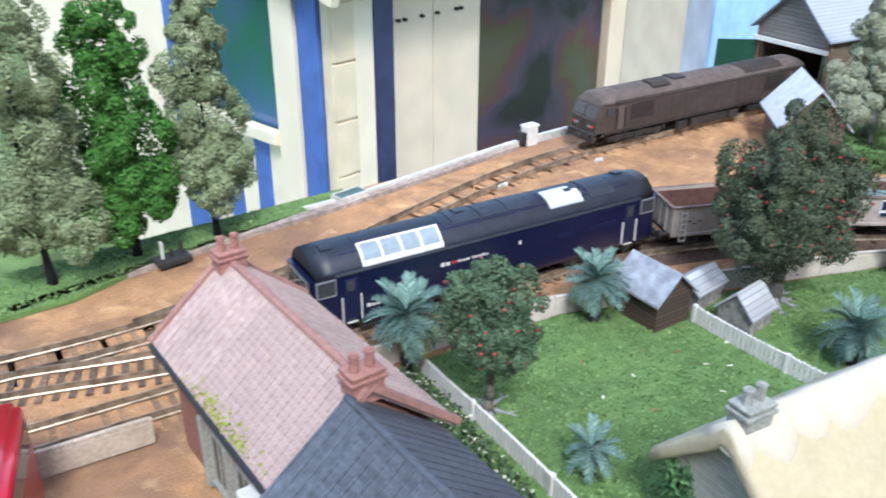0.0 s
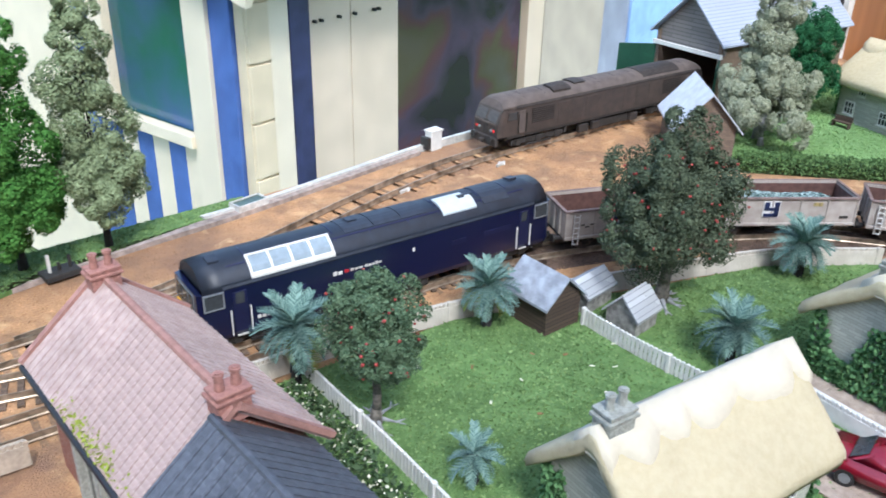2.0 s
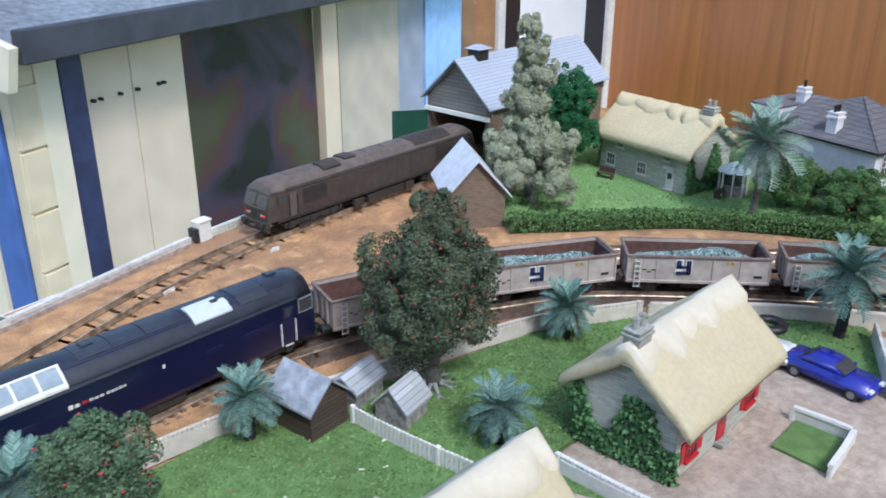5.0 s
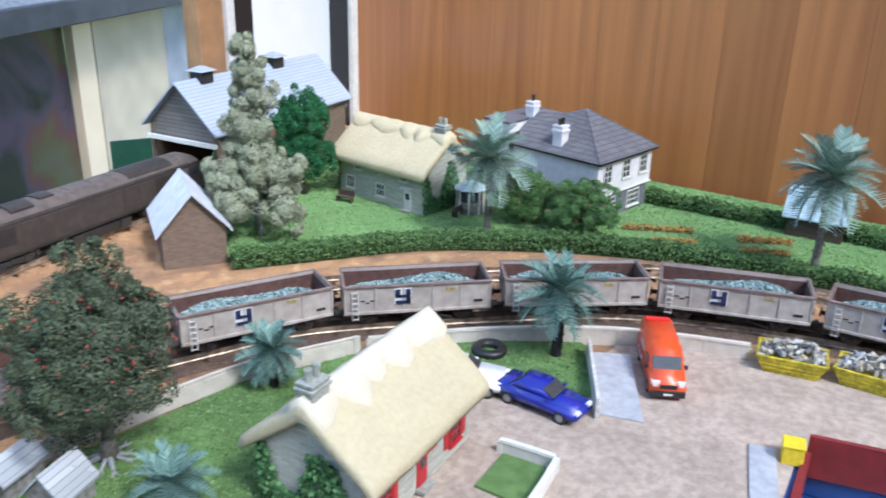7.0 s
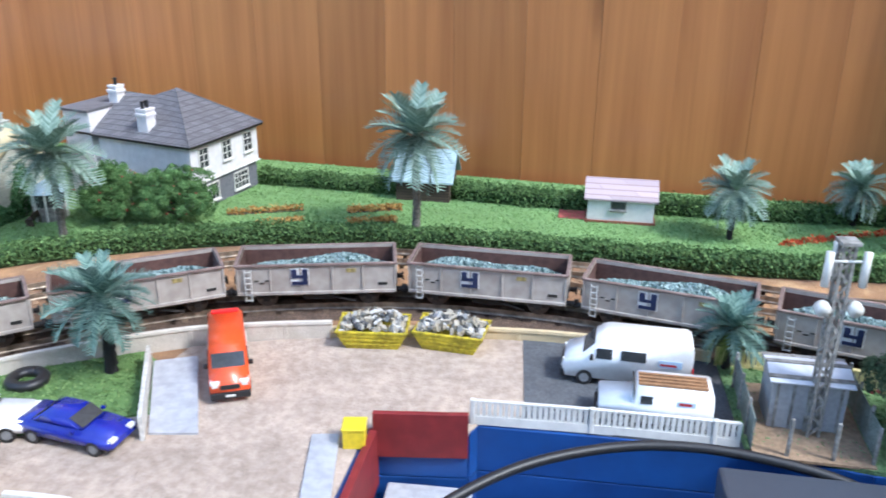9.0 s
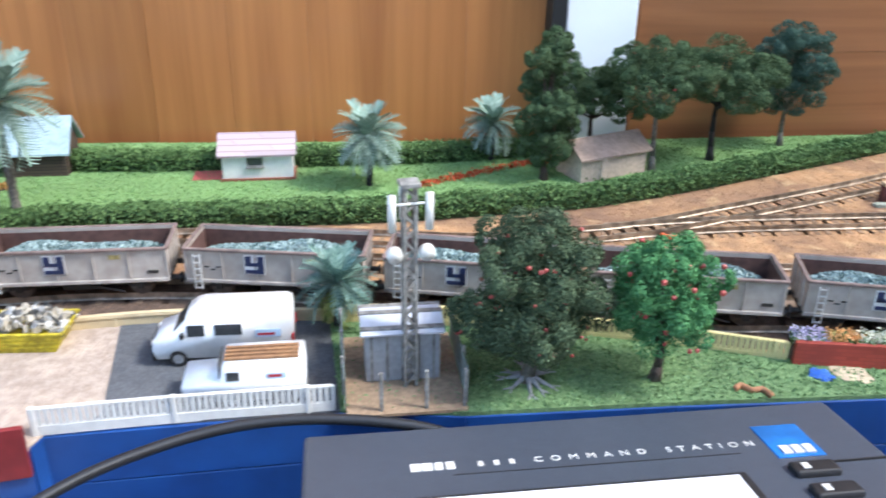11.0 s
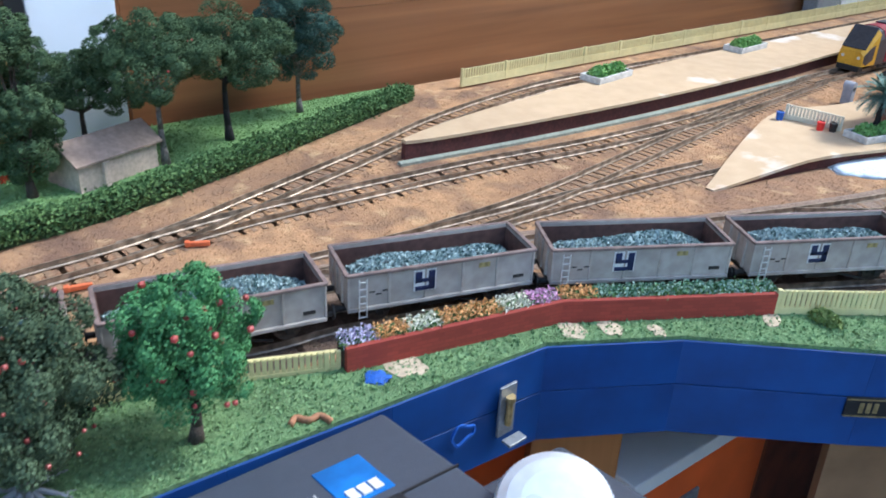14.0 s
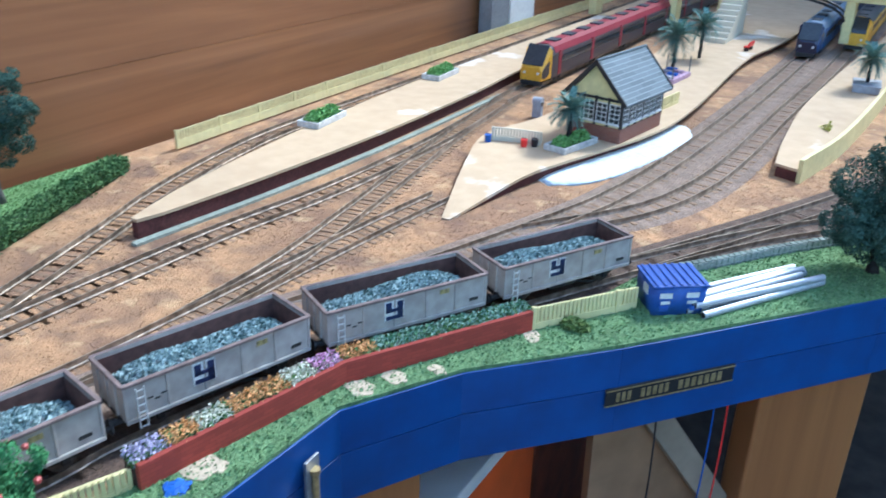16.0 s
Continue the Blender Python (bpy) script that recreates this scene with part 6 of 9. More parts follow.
# ---- trees and palms ----
def tree(name, x, y, top, low, crown_r, blobs, label, leaf, trunk_mat, seed, leaves=11000, fruit=0, fruit_size=0.0013, trunk_r=0.003, root_count=0, leaf_size=0.001, z=0.003):
    """A tapered trunk with limbs and a crown of many small clumps between the heights low and top. blobs: (dx, dy, dz, radius), dz a share of the crown's height."""
    leaves, leaf_size = int(leaves * 1.7), leaf_size * 0.8
    rng = np.random.default_rng(seed)
    root = thing(name, pose(x, y, z, 0, 0, seed * 41 % 360), label, "tree", "model trees")
    top, low = top - z, low - z
    span = top - low
    cen = []
    for dx, dy, dz, r in blobs:
        cen.append((np.array([dx * crown_r, dy * crown_r, low + dz * span]), r * crown_r))
    h = low + span * 0.7
    b = bmesh.new()
    steps = 7
    sway = lambda u: Vector((0.0014 * math.sin(u * 5 + seed) - 0.0014 * math.sin(seed), 0.0014 * math.cos(u * 4 + seed) - 0.0014 * math.cos(seed), h * u))
    for i in range(steps):
        p0, p1 = sway(i / steps), sway((i + 1) / steps)
        d = p1 - p0
        cyl(b, trunk_r * (1 - 0.75 * i / steps) * (1.4 if i == 0 else 1), d.length * 1.06, Matrix.Translation((p0 + p1) / 2) @ d.to_track_quat("Z", "Y").to_matrix().to_4x4(), 9, trunk_r * (1 - 0.75 * (i + 1) / steps))
    part("trunk", b, trunk_mat, root, smooth=True)
    for c, r in cen:
        b = bmesh.new()
        p0, p1 = Vector((0, 0, max(0.004, low * 0.8 + 0.25 * (c[2] - low)))), Vector(c)
        d = p1 - p0
        cyl(b, trunk_r * 0.45, d.length, Matrix.Translation((p0 + p1) / 2) @ d.to_track_quat("Z", "Y").to_matrix().to_4x4(), 6, trunk_r * 0.15)
        part("limb", b, trunk_mat, root)
    tot = sum(r ** 1.5 for _, r in cen)
    pts, out, fr = [], [], []
    for c, r in cen:
        n = int(leaves * r ** 1.5 / tot)
        k = max(12, int(34 * (r / crown_r)))
        tw = rng.normal(0, 1, (k, 3))
        tw /= np.linalg.norm(tw, axis=1)[:, None]
        tw[:, 2] *= 0.85
        w = rng.integers(0, k, n)
        lump = rng.normal(0, 1, (n, 3))
        lump /= np.linalg.norm(lump, axis=1)[:, None]
        lump = np.where(((lump * tw[w]).sum(1) < -0.15)[:, None], -lump, lump)
        tw *= r * rng.uniform(0.6, 0.86, (k, 1))
        pts.append(c + tw[w] + lump * r * rng.uniform(0.2, 0.36, k)[w][:, None] * rng.uniform(0.8, 1.06, (n, 1)))
        out.append(lump)
        m = n // 4
        q = rng.normal(0, 1, (m, 3))
        q /= np.linalg.norm(q, axis=1)[:, None]
        pts.append(c + q * r * rng.uniform(0.45, 0.72, (m, 1)))
        out.append(q)
        if fruit:
            m = int(fruit * r ** 1.5 / tot) + 1
            q = rng.normal(0, 1, (m, 3))
            q /= np.linalg.norm(q, axis=1)[:, None]
            q[:, 2] = q[:, 2] * 0.85
            fr.append(c + q * r * 0.93)
    p = np.concatenate(pts)
    za, zb = np.percentile(p[:, 2], 0.4), np.percentile(p[:, 2], 99.8)
    p[:, 2] = low + (p[:, 2] - za) / (zb - za) * span
    v, f = leaf_cloud(rng, p, leaf_size, leaf_size * 0.5, np.concatenate(out))
    crown = soup("crown", v, f, leaf, root)
    tagged(crown, kind="stuff")
    if fruit:
        bm = bmesh.new()
        q = np.concatenate(fr)
        q[:, 2] = low + (q[:, 2] - za) / (zb - za) * span
        for c in q[(q[:, 2] > low + 0.12 * span) & (q[:, 2] < top - 0.03 * span)]:
            bmesh.ops.create_icosphere(bm, subdivisions=1, radius=fruit_size * rng.uniform(0.7, 1.15), matrix=Matrix.Translation(c))
        tagged(part("fruit", bm, M["berry"], crown, "small red apples"), kind="stuff")
    for i in range(root_count):
        b = bmesh.new()
        a = i * 6.283 / root_count + rng.uniform(-0.2, 0.2)
        L = rng.uniform(0.008, 0.014)
        p0, p1 = Vector((0, 0, 0.004)), Vector((L * math.cos(a), L * math.sin(a), 0.0006))
        d = p1 - p0
        cyl(b, trunk_r * 0.55, d.length, Matrix.Translation((p0 + p1) / 2) @ d.to_track_quat("Z", "Y").to_matrix().to_4x4(), 7, trunk_r * 0.2)
        for da in (0.5, -0.4):
            p2 = p1 + Vector((0.005 * math.cos(a + da), 0.005 * math.sin(a + da), 0))
            d = p2 - p1
            cyl(b, trunk_r * 0.28, d.length, Matrix.Translation((p1 + p2) / 2) @ d.to_track_quat("Z", "Y").to_matrix().to_4x4(), 6, trunk_r * 0.1)
        part("root", b, M["root"], root, "pale grey spreading root" if i == 0 else "")
    return root


TALLCONE = [(0, 0, 0.2, 0.85), (0.4, 0.1, 0.12, 0.55), (-0.35, -0.2, 0.16, 0.55), (0.1, 0.35, 0.25, 0.55), (0, 0.1, 0.42, 0.72), (0.1, -0.1, 0.6, 0.64), (0, 0, 0.76, 0.54), (0, 0.05, 0.9, 0.4)]
BUSHY = [(0, 0, 0.3, 0.8), (0.45, 0.3, 0.28, 0.55), (-0.5, 0.2, 0.34, 0.55), (0.2, -0.55, 0.3, 0.55), (-0.2, -0.4, 0.55, 0.6), (0.1, 0.35, 0.62, 0.6), (0, 0, 0.82, 0.5)]
SPREAD = [(0.65, 0, 0.3, 0.45), (-0.65, 0.1, 0.26, 0.45), (0, 0.6, 0.34, 0.45), (0.05, -0.6, 0.3, 0.45), (0, 0, 0.66, 0.55), (-0.4, -0.35, 0.52, 0.45), (0.42, 0.4, 0.56, 0.45)]
BERRY = [(0, 0, 0.36, 0.85), (0.5, 0.2, 0.42, 0.55), (-0.5, 0.2, 0.45, 0.55), (0.1, -0.55, 0.42, 0.55), (-0.1, 0.5, 0.38, 0.55), (0.35, 0.3, 0.56, 0.5), (-0.35, -0.3, 0.56, 0.5), (0, 0, 0.6, 0.62), (0.3, -0.35, 0.62, 0.45), (-0.3, 0.35, 0.62, 0.45), (-0.06, 0, 0.84, 0.36)]
COLUMN = [(0, 0, 0.12, 0.75), (0.4, 0.3, 0.25, 0.5), (-0.35, -0.3, 0.33, 0.55), (0.3, -0.3, 0.45, 0.55), (-0.4, 0.3, 0.55, 0.5), (0.35, 0.2, 0.7, 0.55), (-0.2, -0.2, 0.78, 0.55), (0.1, 0.1, 0.9, 0.5)]

DOME = [(0, 0, 0.36, 0.8), (0.52, 0.1, 0.36, 0.5), (-0.52, 0.15, 0.34, 0.5), (0.1, -0.52, 0.34, 0.5), (-0.1, 0.52, 0.4, 0.5), (0.36, 0.34, 0.66, 0.5), (-0.36, -0.3, 0.68, 0.5), (-0.32, 0.34, 0.66, 0.48), (0.34, -0.32, 0.64, 0.48), (0.04, 0.0, 0.78, 0.5)]
# along the window
tree("conifer", 0.278, 0.524, 0.169, 0.022, 0.044, TALLCONE, "bright green model spruce at the window", M["leaf_spruce"], M["bark_dark"], 5, 26000, trunk_r=0.0026, leaf_size=0.0013)
tree("tree", 0.332, 0.53, 0.168, 0.028, 0.035, TALLCONE, "sage green model poplar with dark trunk", M["leaf_sage"], M["bark_dark"], 6, 30000, trunk_r=0.0022, leaf_size=0.00105)
tree("tree", 0.225, 0.508, 0.2, 0.026, 0.043, TALLCONE, "tall sage green poplar beside the window", M["leaf_sage"], M["bark_dark"], 8, 30000, trunk_r=0.0024, leaf_size=0.00105)
# gardens
tree("apple_tree", 0.389, 0.272, 0.0845, 0.034, 0.027, DOME, "apple tree with red fruit on the lawn", M["leaf_apple"], M["bark_grey"], 3, 17000, 75, 0.0009, 0.0026, 7, leaf_size=0.0008)
tree("berry_tree", 0.594, 0.283, 0.123, 0.022, 0.044, BERRY, "big dense berry tree with many red berries", M["leaf_berry"], M["bark_grey"], 2, 40000, 260, 0.0009, 0.004, 9, leaf_size=0.0009)
tree("apple_tree", 0.829, -0.304, 0.0925, 0.014, 0.0385, DOME, "dark apple tree with red fruit and spread roots", M["leaf_old"], M["bark_grey"], 4, 32000, 80, 0.0012, 0.0034, 9, leaf_size=0.0008)
tree("apple_tree", 0.823, -0.367, 0.0805, 0.024, 0.03, DOME, "bright green apple tree with red fruit", M["leaf_bright"], M["bark"], 7, 22000, 60, 0.0015, 0.0026, leaf_size=0.0008)
# meadow
tree("tree", 0.9, 0.452, 0.174, 0.045, 0.032, TALLCONE, "tall pale sage tree beside the engine shed", M["leaf_pale"], M["root"], 10, 30000, trunk_r=0.0024, leaf_size=0.00105)
tree("tree", 0.887, 0.436, 0.087, 0.016, 0.045, SPREAD, "low pale spreading tree with white trunk", M["leaf_pale"], M["root"], 11, 30000, trunk_r=0.0024, leaf_size=0.00105)
tree("tree", 1.0, 0.48, 0.112, 0.02, 0.034, DOME, "round emerald green tree beside the cottage", M["leaf_emerald"], M["bark"], 12, 24000, trunk_r=0.0025)
tree("bush", 1.05, 0.258, 0.053, 0.01, 0.032, BUSHY, "green apple bush before the villa", M["leaf_villa"], M["bark"], 13, 16000, 40, 0.0009, leaf_size=0.0008, z=0.002)
tree("bush", 1.05, 0.2, 0.053, 0.01, 0.033, BUSHY, "green apple bush with red fruit beside the villa", M["leaf_villa"], M["bark"], 14, 16000, 40, 0.0009, leaf_size=0.0008, z=0.002)
# row behind the hedge
tree("tree", 1.105, -0.379, 0.121, 0.016, 0.03, COLUMN, "tall dark green tree beside the stone hut", M["leaf_dark"], M["bark"], 15, 25200, trunk_r=0.0028, leaf_size=0.00085)
tree("tree", 1.158, -0.432, 0.0785, 0.042, 0.046, SPREAD, "dark spreading tree behind the stone hut", M["leaf_dark"], M["bark"], 16, 21000, trunk_r=0.0025, leaf_size=0.00085)
tree("apple_tree", 1.116, -0.472, 0.112, 0.06, 0.05, SPREAD, "grey trunked spreading tree with red fruit", M["leaf_dark"], M["bark_grey"], 17, 25200, 12, 0.0009, 0.0026, leaf_size=0.00085)
tree("tree", 1.139, -0.532, 0.106, 0.056, 0.054, SPREAD, "spreading green tree with dark trunk", M["leaf_dark"], M["bark_dark"], 18, 27300, trunk_r=0.003, leaf_size=0.00085)
tree("tree", 1.172, -0.612, 0.112, 0.034, 0.04, COLUMN, "blue green tree near the wall post", M["leaf_bluegreen"], M["bark_grey"], 19, 23100, trunk_r=0.0024, leaf_size=0.00085)
tree("tree", 0.581, -0.864, 0.1015, 0.012, 0.038, BUSHY, "dark green tree at the board edge", M["leaf_bluegreen"], M["bark_dark"], 20, 19500, trunk_r=0.0034)


def frond_mesh(seed, L, droop, material):
    """One palm leaf: an arched rib with many narrow blades on both sides."""
    rng = np.random.default_rng(seed)
    vs, fs = [], []
    n = 26
    rib = lambda u: Vector((L * u * (1 - 0.15 * droop * u), 0, L * (0.2 * u - droop * u * u)))
    for i in range(n):
        a, b = rib(i / n), rib((i + 1) / n)
        k = len(vs)
        w = 0.00045 * (1.2 - i / n)
        vs += [a + Vector((0, -w, 0)), a + Vector((0, w, 0)), b + Vector((0, w, 0)), b + Vector((0, -w, 0))]
        fs.append((k, k + 1, k + 2, k + 3))
        u = (i + 0.5) / n
        if u > 0.1:
            ln = L * 0.24 * math.sin(math.pi * (0.1 + 0.86 * u)) ** 0.6 + 0.0012
            for s in (-1, 1):
                d = Vector((0.8, s * 0.85, 0.18 - 0.25 * rng.uniform())).normalized() * ln * rng.uniform(0.85, 1.1)
                k = len(vs)
                t = Vector((0.00058, 0, 0))
                c = (a + b) / 2
                vs += [c - t, c + t, c + d * 0.65 + t * 0.7, c + d]
                fs.append((k, k + 1, k + 2, k + 3))
    me = bpy.data.meshes.new("frond")
    me.from_pydata([tuple(v) for v in vs], [], fs)
    me.update()
    me.materials.append(material)
    return me


FROND = {}
for tag, mt in (("palm", "leaf_palm"), ("pale", "leaf_palm_pale"), ("low", "leaf_palm_low")):
    FROND[tag] = [frond_mesh(i, 1.0 * 0.022, d, M[mt]) for i, d in enumerate((0.34, 0.5, 0.66, 0.8))]


def palm(x, y, h, spread, label, tag="palm", seed=1, fronds=48, z=0.003, trunk="bark_dark", low=True, r=0.0024):
    rng = np.random.default_rng(seed)
    root = thing("palm_tree", pose(x, y, z), label, "palm tree", "model palms")
    b = bmesh.new()
    rings = 9
    for i in range(rings):
        cyl(b, r * (1.15 - 0.3 * i / rings), h / rings * 1.02, pose(0.0004 * math.sin(i * 2), 0.0004 * math.cos(i), h * (i + 0.5) / rings), 9, r * (0.92 - 0.3 * i / rings))
    part("trunk", b, M[trunk], root)
    k = spread / 0.022
    for i in range(fronds):
        u = i / fronds
        kind = 0 if u < 0.2 else 1 if u < 0.5 else 2 if u < 0.8 else 3
        t2 = "low" if (low and u > 0.86) else tag
        o = new("frond", FROND[t2][kind])
        o.parent = root
        el = 66 - 104 * u ** 0.85 + rng.uniform(-8, 8)
        o.matrix_local = pose(0, 0, h, 0, 0, i * 137.5 + rng.uniform(-10, 10)) @ pose(0, 0, 0, rng.uniform(-20, 20), -el, 0) @ Matrix.Scale(k * rng.uniform(0.85, 1.1), 4)
    return root


palm(0.372, 0.322, 0.034, 0.0215, "blue green palm beside the picket fence", seed=2, r=0.0034)
palm(0.404, 0.213, 0.0165, 0.0135, "small blue green palm by the fence", seed=3, fronds=22, low=False)
palm(0.487, 0.316, 0.026, 0.0195, "palm with yellowing lower leaves beside the shed", seed=4, r=0.0032)
palm(0.5765, 0.2158, 0.0225, 0.02, "low spreading palm on the lawn", seed=5, low=False)
palm(0.695, 0.258, 0.0245, 0.0205, "palm on the lawn before the picket fence", seed=6, r=0.0026, low=False)
palm(0.823, 0.129, 0.046, 0.029, "tall blue green palm beside the yard", seed=7, r=0.0036, low=False)
palm(0.995, 0.269, 0.0725, 0.04, "tall pale palm beside the thatched cottage", "pale", 8, 48, trunk="bark_grey", low=False, r=0.0031)
palm(1.06, 0.004, 0.0825, 0.04, "tall pale palm before the barn", "pale", 9, 50, trunk="bark_grey", low=False, r=0.0033)
palm(0.893, -0.213, 0.0260, 0.0231, "palm beside the relay cabin with yellow leaves", seed=10, r=0.0024)
palm(1.105, -0.241, 0.041, 0.029, "bushy pale palm behind the hedge", "pale", 11, 56, low=False)
palm(1.156, -0.346, 0.033, 0.026, "pale fan palm at the back hedge", "pale", 12, 46, low=False)
palm(0.857, -0.977, 0.0305, 0.0209, "palm in a platform planter", seed=13, z=0.018, low=False)
palm(0.867, -1.342, 0.0445, 0.0286, "tall palm on the station platform", seed=14, z=0.014, low=False)
palm(0.862, -1.45, 0.0435, 0.0264, "palm on the station platform", seed=15, z=0.014, low=False)
palm(0.645, -1.4, 0.0335, 0.0253, "palm in a grey tub on the platform", seed=16, z=0.016, low=False)

# ---- window side, outside, posts ----
def win_pose(x, z=0.0):
    return pose(x, win_y(x), z, 0, 0, math.degrees(math.atan(0.12)))


def upright(name, m, w, d, z0, z1, material, label):
    ob = box(name, w, d, z1 - z0, material, 0, 0, 0, 0, 0.001)
    ob.matrix_world = m @ pose(0, 0, z0)
    return tagged(ob, label, "frame", kind="structure")


upright("window_post", win_pose(1.068), 0.014, 0.03, -0.03, 1.4, M["white"], "white window frame post")
upright("window_post", win_pose(1.095), 0.04, 0.02, -0.03, 1.4, M["black"], "dark window seal strip")
upright("window_post", win_pose(1.04), 0.042, 0.02, -0.03, 1.4, M["oak"], "brown timber window post")
upright("door_panel", win_pose(1.2045), 0.18, 0.02, -0.03, 1.4, M["white_gloss"], "bright white glazed door panel")
upright("window_post", pose(1.2925, 0.644, 0, 0, 0, 86), 0.044, 0.016, -0.9, 1.4, M["black"], "dark corner strip")
upright("window_post", pose(1.2865, 0.62, 0, 0, 0, 86), 0.0075, 0.016, -0.9, 1.4, M["white"], "thin white corner trim")
upright("wall_post", pose(1.214, -0.4455, 0, 0, 0, 90), 0.062, 0.03, -0.95, 1.4, M["white_gloss"], "white painted wall post")
upright("wall_post", pose(1.212, -0.407, 0, 0, 0, 90), 0.013, 0.034, -0.95, 1.4, M["black"], "dark strip beside the wall post")
upright("wall_post", pose(1.19, -1.545, 0, 0, 0, 90), 0.09, 0.022, -0.95, 1.4, M["white"], "white wall post at the station")
upright("wall_post", pose(1.188, -1.462, 0, 0, 0, 90), 0.06, 0.022, -0.95, 1.4, M["frame_grey"], "grey wall post at the station")
# glass pane of the long window
gl = wall_between("window_glass", (1.02, win_y(1.02)), (-2.5, win_y(-2.5)), -0.03, 1.35, 0.004, M["glass"], "long clear window pane")
gl.visible_shadow = False
# white ledge along the back of the board
v, f = sweep(spline([(0.4, 0.538), (0.45, 0.546), (0.53, 0.566), (0.61, 0.586), (0.7, 0.6), (0.78, 0.607)], 0.01), [(0.0, -0.005), (0.006, -0.005), (0.006, 0.0045), (0.0, 0.0055)][::-1])
tagged(soup("ledge", v, f, M["white_worn"]), "worn white ledge behind the goods track", "ledge", kind="structure")
v, f = sweep(spline([(0.2, 0.483), (0.28, 0.503), (0.345, 0.519), (0.42, 0.533), (0.52, 0.557), (0.61, 0.58)], 0.01), [(0.0, -0.002), (0.008, -0.002), (0.008, 0.0035), (0.0, 0.0035)][::-1])
tagged(soup("kerb", v, f, M["pinkgrey"]), "pinkish grey kerb strip beside the track", "kerb", kind="structure")

cf = thing("cold_frame", pose(0.437, 0.545, 0.003, 0, 0, 14), "small white framed cold frame with green glass", "cold frame")
b = bmesh.new()
for y in (-0.006, 0.006):
    bx(b, 0.026, 0.0014, 0.005, 0, y, 0)
for x in (-0.0125, 0.0125):
    bx(b, 0.0014, 0.013, 0.005, x, 0, 0)
part("frame", b, M["white_worn"], cf)
box("glazing", 0.024, 0.011, 0.0012, M["moss_glass"], 0, 0, 0.003, 0, 0, cf)

bt = thing("dark_trolley", pose(0.296, 0.506, 0.002, 0, 0, 12), "small dark platform trolley with lever", "trolley")
box("deck", 0.022, 0.014, 0.004, M["dark"], 0, 0, 0.0, 0, 0.0006, bt)
for u, h in ((-0.006, 0.012), (0.0, 0.005), (0.007, 0.008)):
    box("lever", 0.0018, 0.0018, h, M["white_worn"] if u < 0 else M["dark"], u, 0, 0.004, 0, 0, bt)
wb = thing("white_cabinet", pose(0.628, 0.587, 0.0, 0, 0, 10), "small white trackside equipment cabinet", "cabinet")
box("body", 0.013, 0.009, 0.017, M["white"], 0, 0, 0, 0, 0.001, wb)
box("lid", 0.0145, 0.0105, 0.002, M["white"], 0, 0, 0.017, 0, 0.0006, wb)
box("door", 0.004, 0.0095, 0.011, M["dark"], -0.0085, 0.001, 0.002, 0, 0.0003, wb)
for x, y in ((0.554, 0.527), (0.655, 0.535), (0.455, 0.482)):
    pm = thing("point_motor", pose(x, y - 0.012, 0.0, 0, 0, 20), "little white point lever beside the rail", "point lever")
    box("lever", 0.012, 0.0018, 0.003, M["white_worn"], 0, 0, 0, 0, 0.0005, pm)
    box("pivot", 0.003, 0.006, 0.002, M["white_worn"], 0.003, 0.001, 0, 0, 0.0004, pm)

# cream and blue hut outside the window
F0 = Vector((0.877, 1.699, 0))
FX = Vector((1, 0.33, 0)).normalized()
FM = Matrix.Translation(F0) @ Matrix.Rotation(math.atan2(0.33, 1), 4, "Z")
SX = 1.0 / 0.9497
hut = thing("garden_hut", FM, "cream and blue painted garden hut outside", "garden hut")


def front(name, xa, xb, z0, z1, material, out=0.0, parent=None, label="", thick=0.03):
    a, c = (xa - 0.877) * SX, (xb - 0.877) * SX
    return box(name, c - a, thick, z1 - z0, material, (a + c) / 2, thick / 2 - out, z0, 0, 0.002, parent or hut, label)


front("quoin", 0.877, 0.938, -1.0, 0.0, M["cream_wall"], 0.012, label="cream block corner of the hut")
for i in range(7):
    front("block", 0.879, 0.9365, -0.98 + i * 0.13, -0.98 + i * 0.13 + 0.124, M["cream_wall"], 0.02)
front("upright", 0.938, 0.992, -1.0, 0.0, M["cream_board"], 0.016)
front("blue_upright", 0.992, 1.048, -1.0, 0.0, M["navy_paint"], 0.02, label="dark blue painted upright")
front("door", 1.05, 1.19, -1.0, 0.0, M["cream_panel"], 0.0, label="pale cream door panel")
front("door", 1.192, 1.355, -1.0, 0.0, M["cream_panel"], 0.0)
for x in (1.075, 1.095, 1.15, 1.2, 1.265, 1.28):
    b = bmesh.new()
    cyl(b, 0.0042, 0.01, pose((x - 0.877) * SX, -0.006, -0.142, 90, 0, 0), 10)
    part("knob", b, M["dark"], hut)
front("window", 1.355, 1.925, -1.0, 0.0, M["dark_glass"], -0.02, label="dark window with purple reflections painted in")
front("post", 1.925, 2.01, -1.0, 0.0, M["cream_panel"], 0.01)
front("post_gap", 2.01, 2.03, -1.0, 0.0, M["dark"], -0.005)
front("panel", 2.03, 2.41, -1.0, 0.0, M["cream_shaded"], 0.0, label="greyed cream panel with dimmer light put into its colour")
front("blue_pane", 2.41, 2.6, -1.0, 0.0, M["greyblue"], 0.0)
front("blue_post", 2.6, 2.75, -1.0, 0.0, M["skyblue"], 0.01)
front("blue_post", 2.75, 4.6, -1.0, 0.0, M["skyblue"], 0.0)
b = bmesh.new()
bx(b, 3.8, 0.025, 0.062, 1.86, -0.112, -0.016, 0, 0.004)
part("eaves_board", b, M["eaves"], hut, "dark eaves board")
b = bmesh.new()
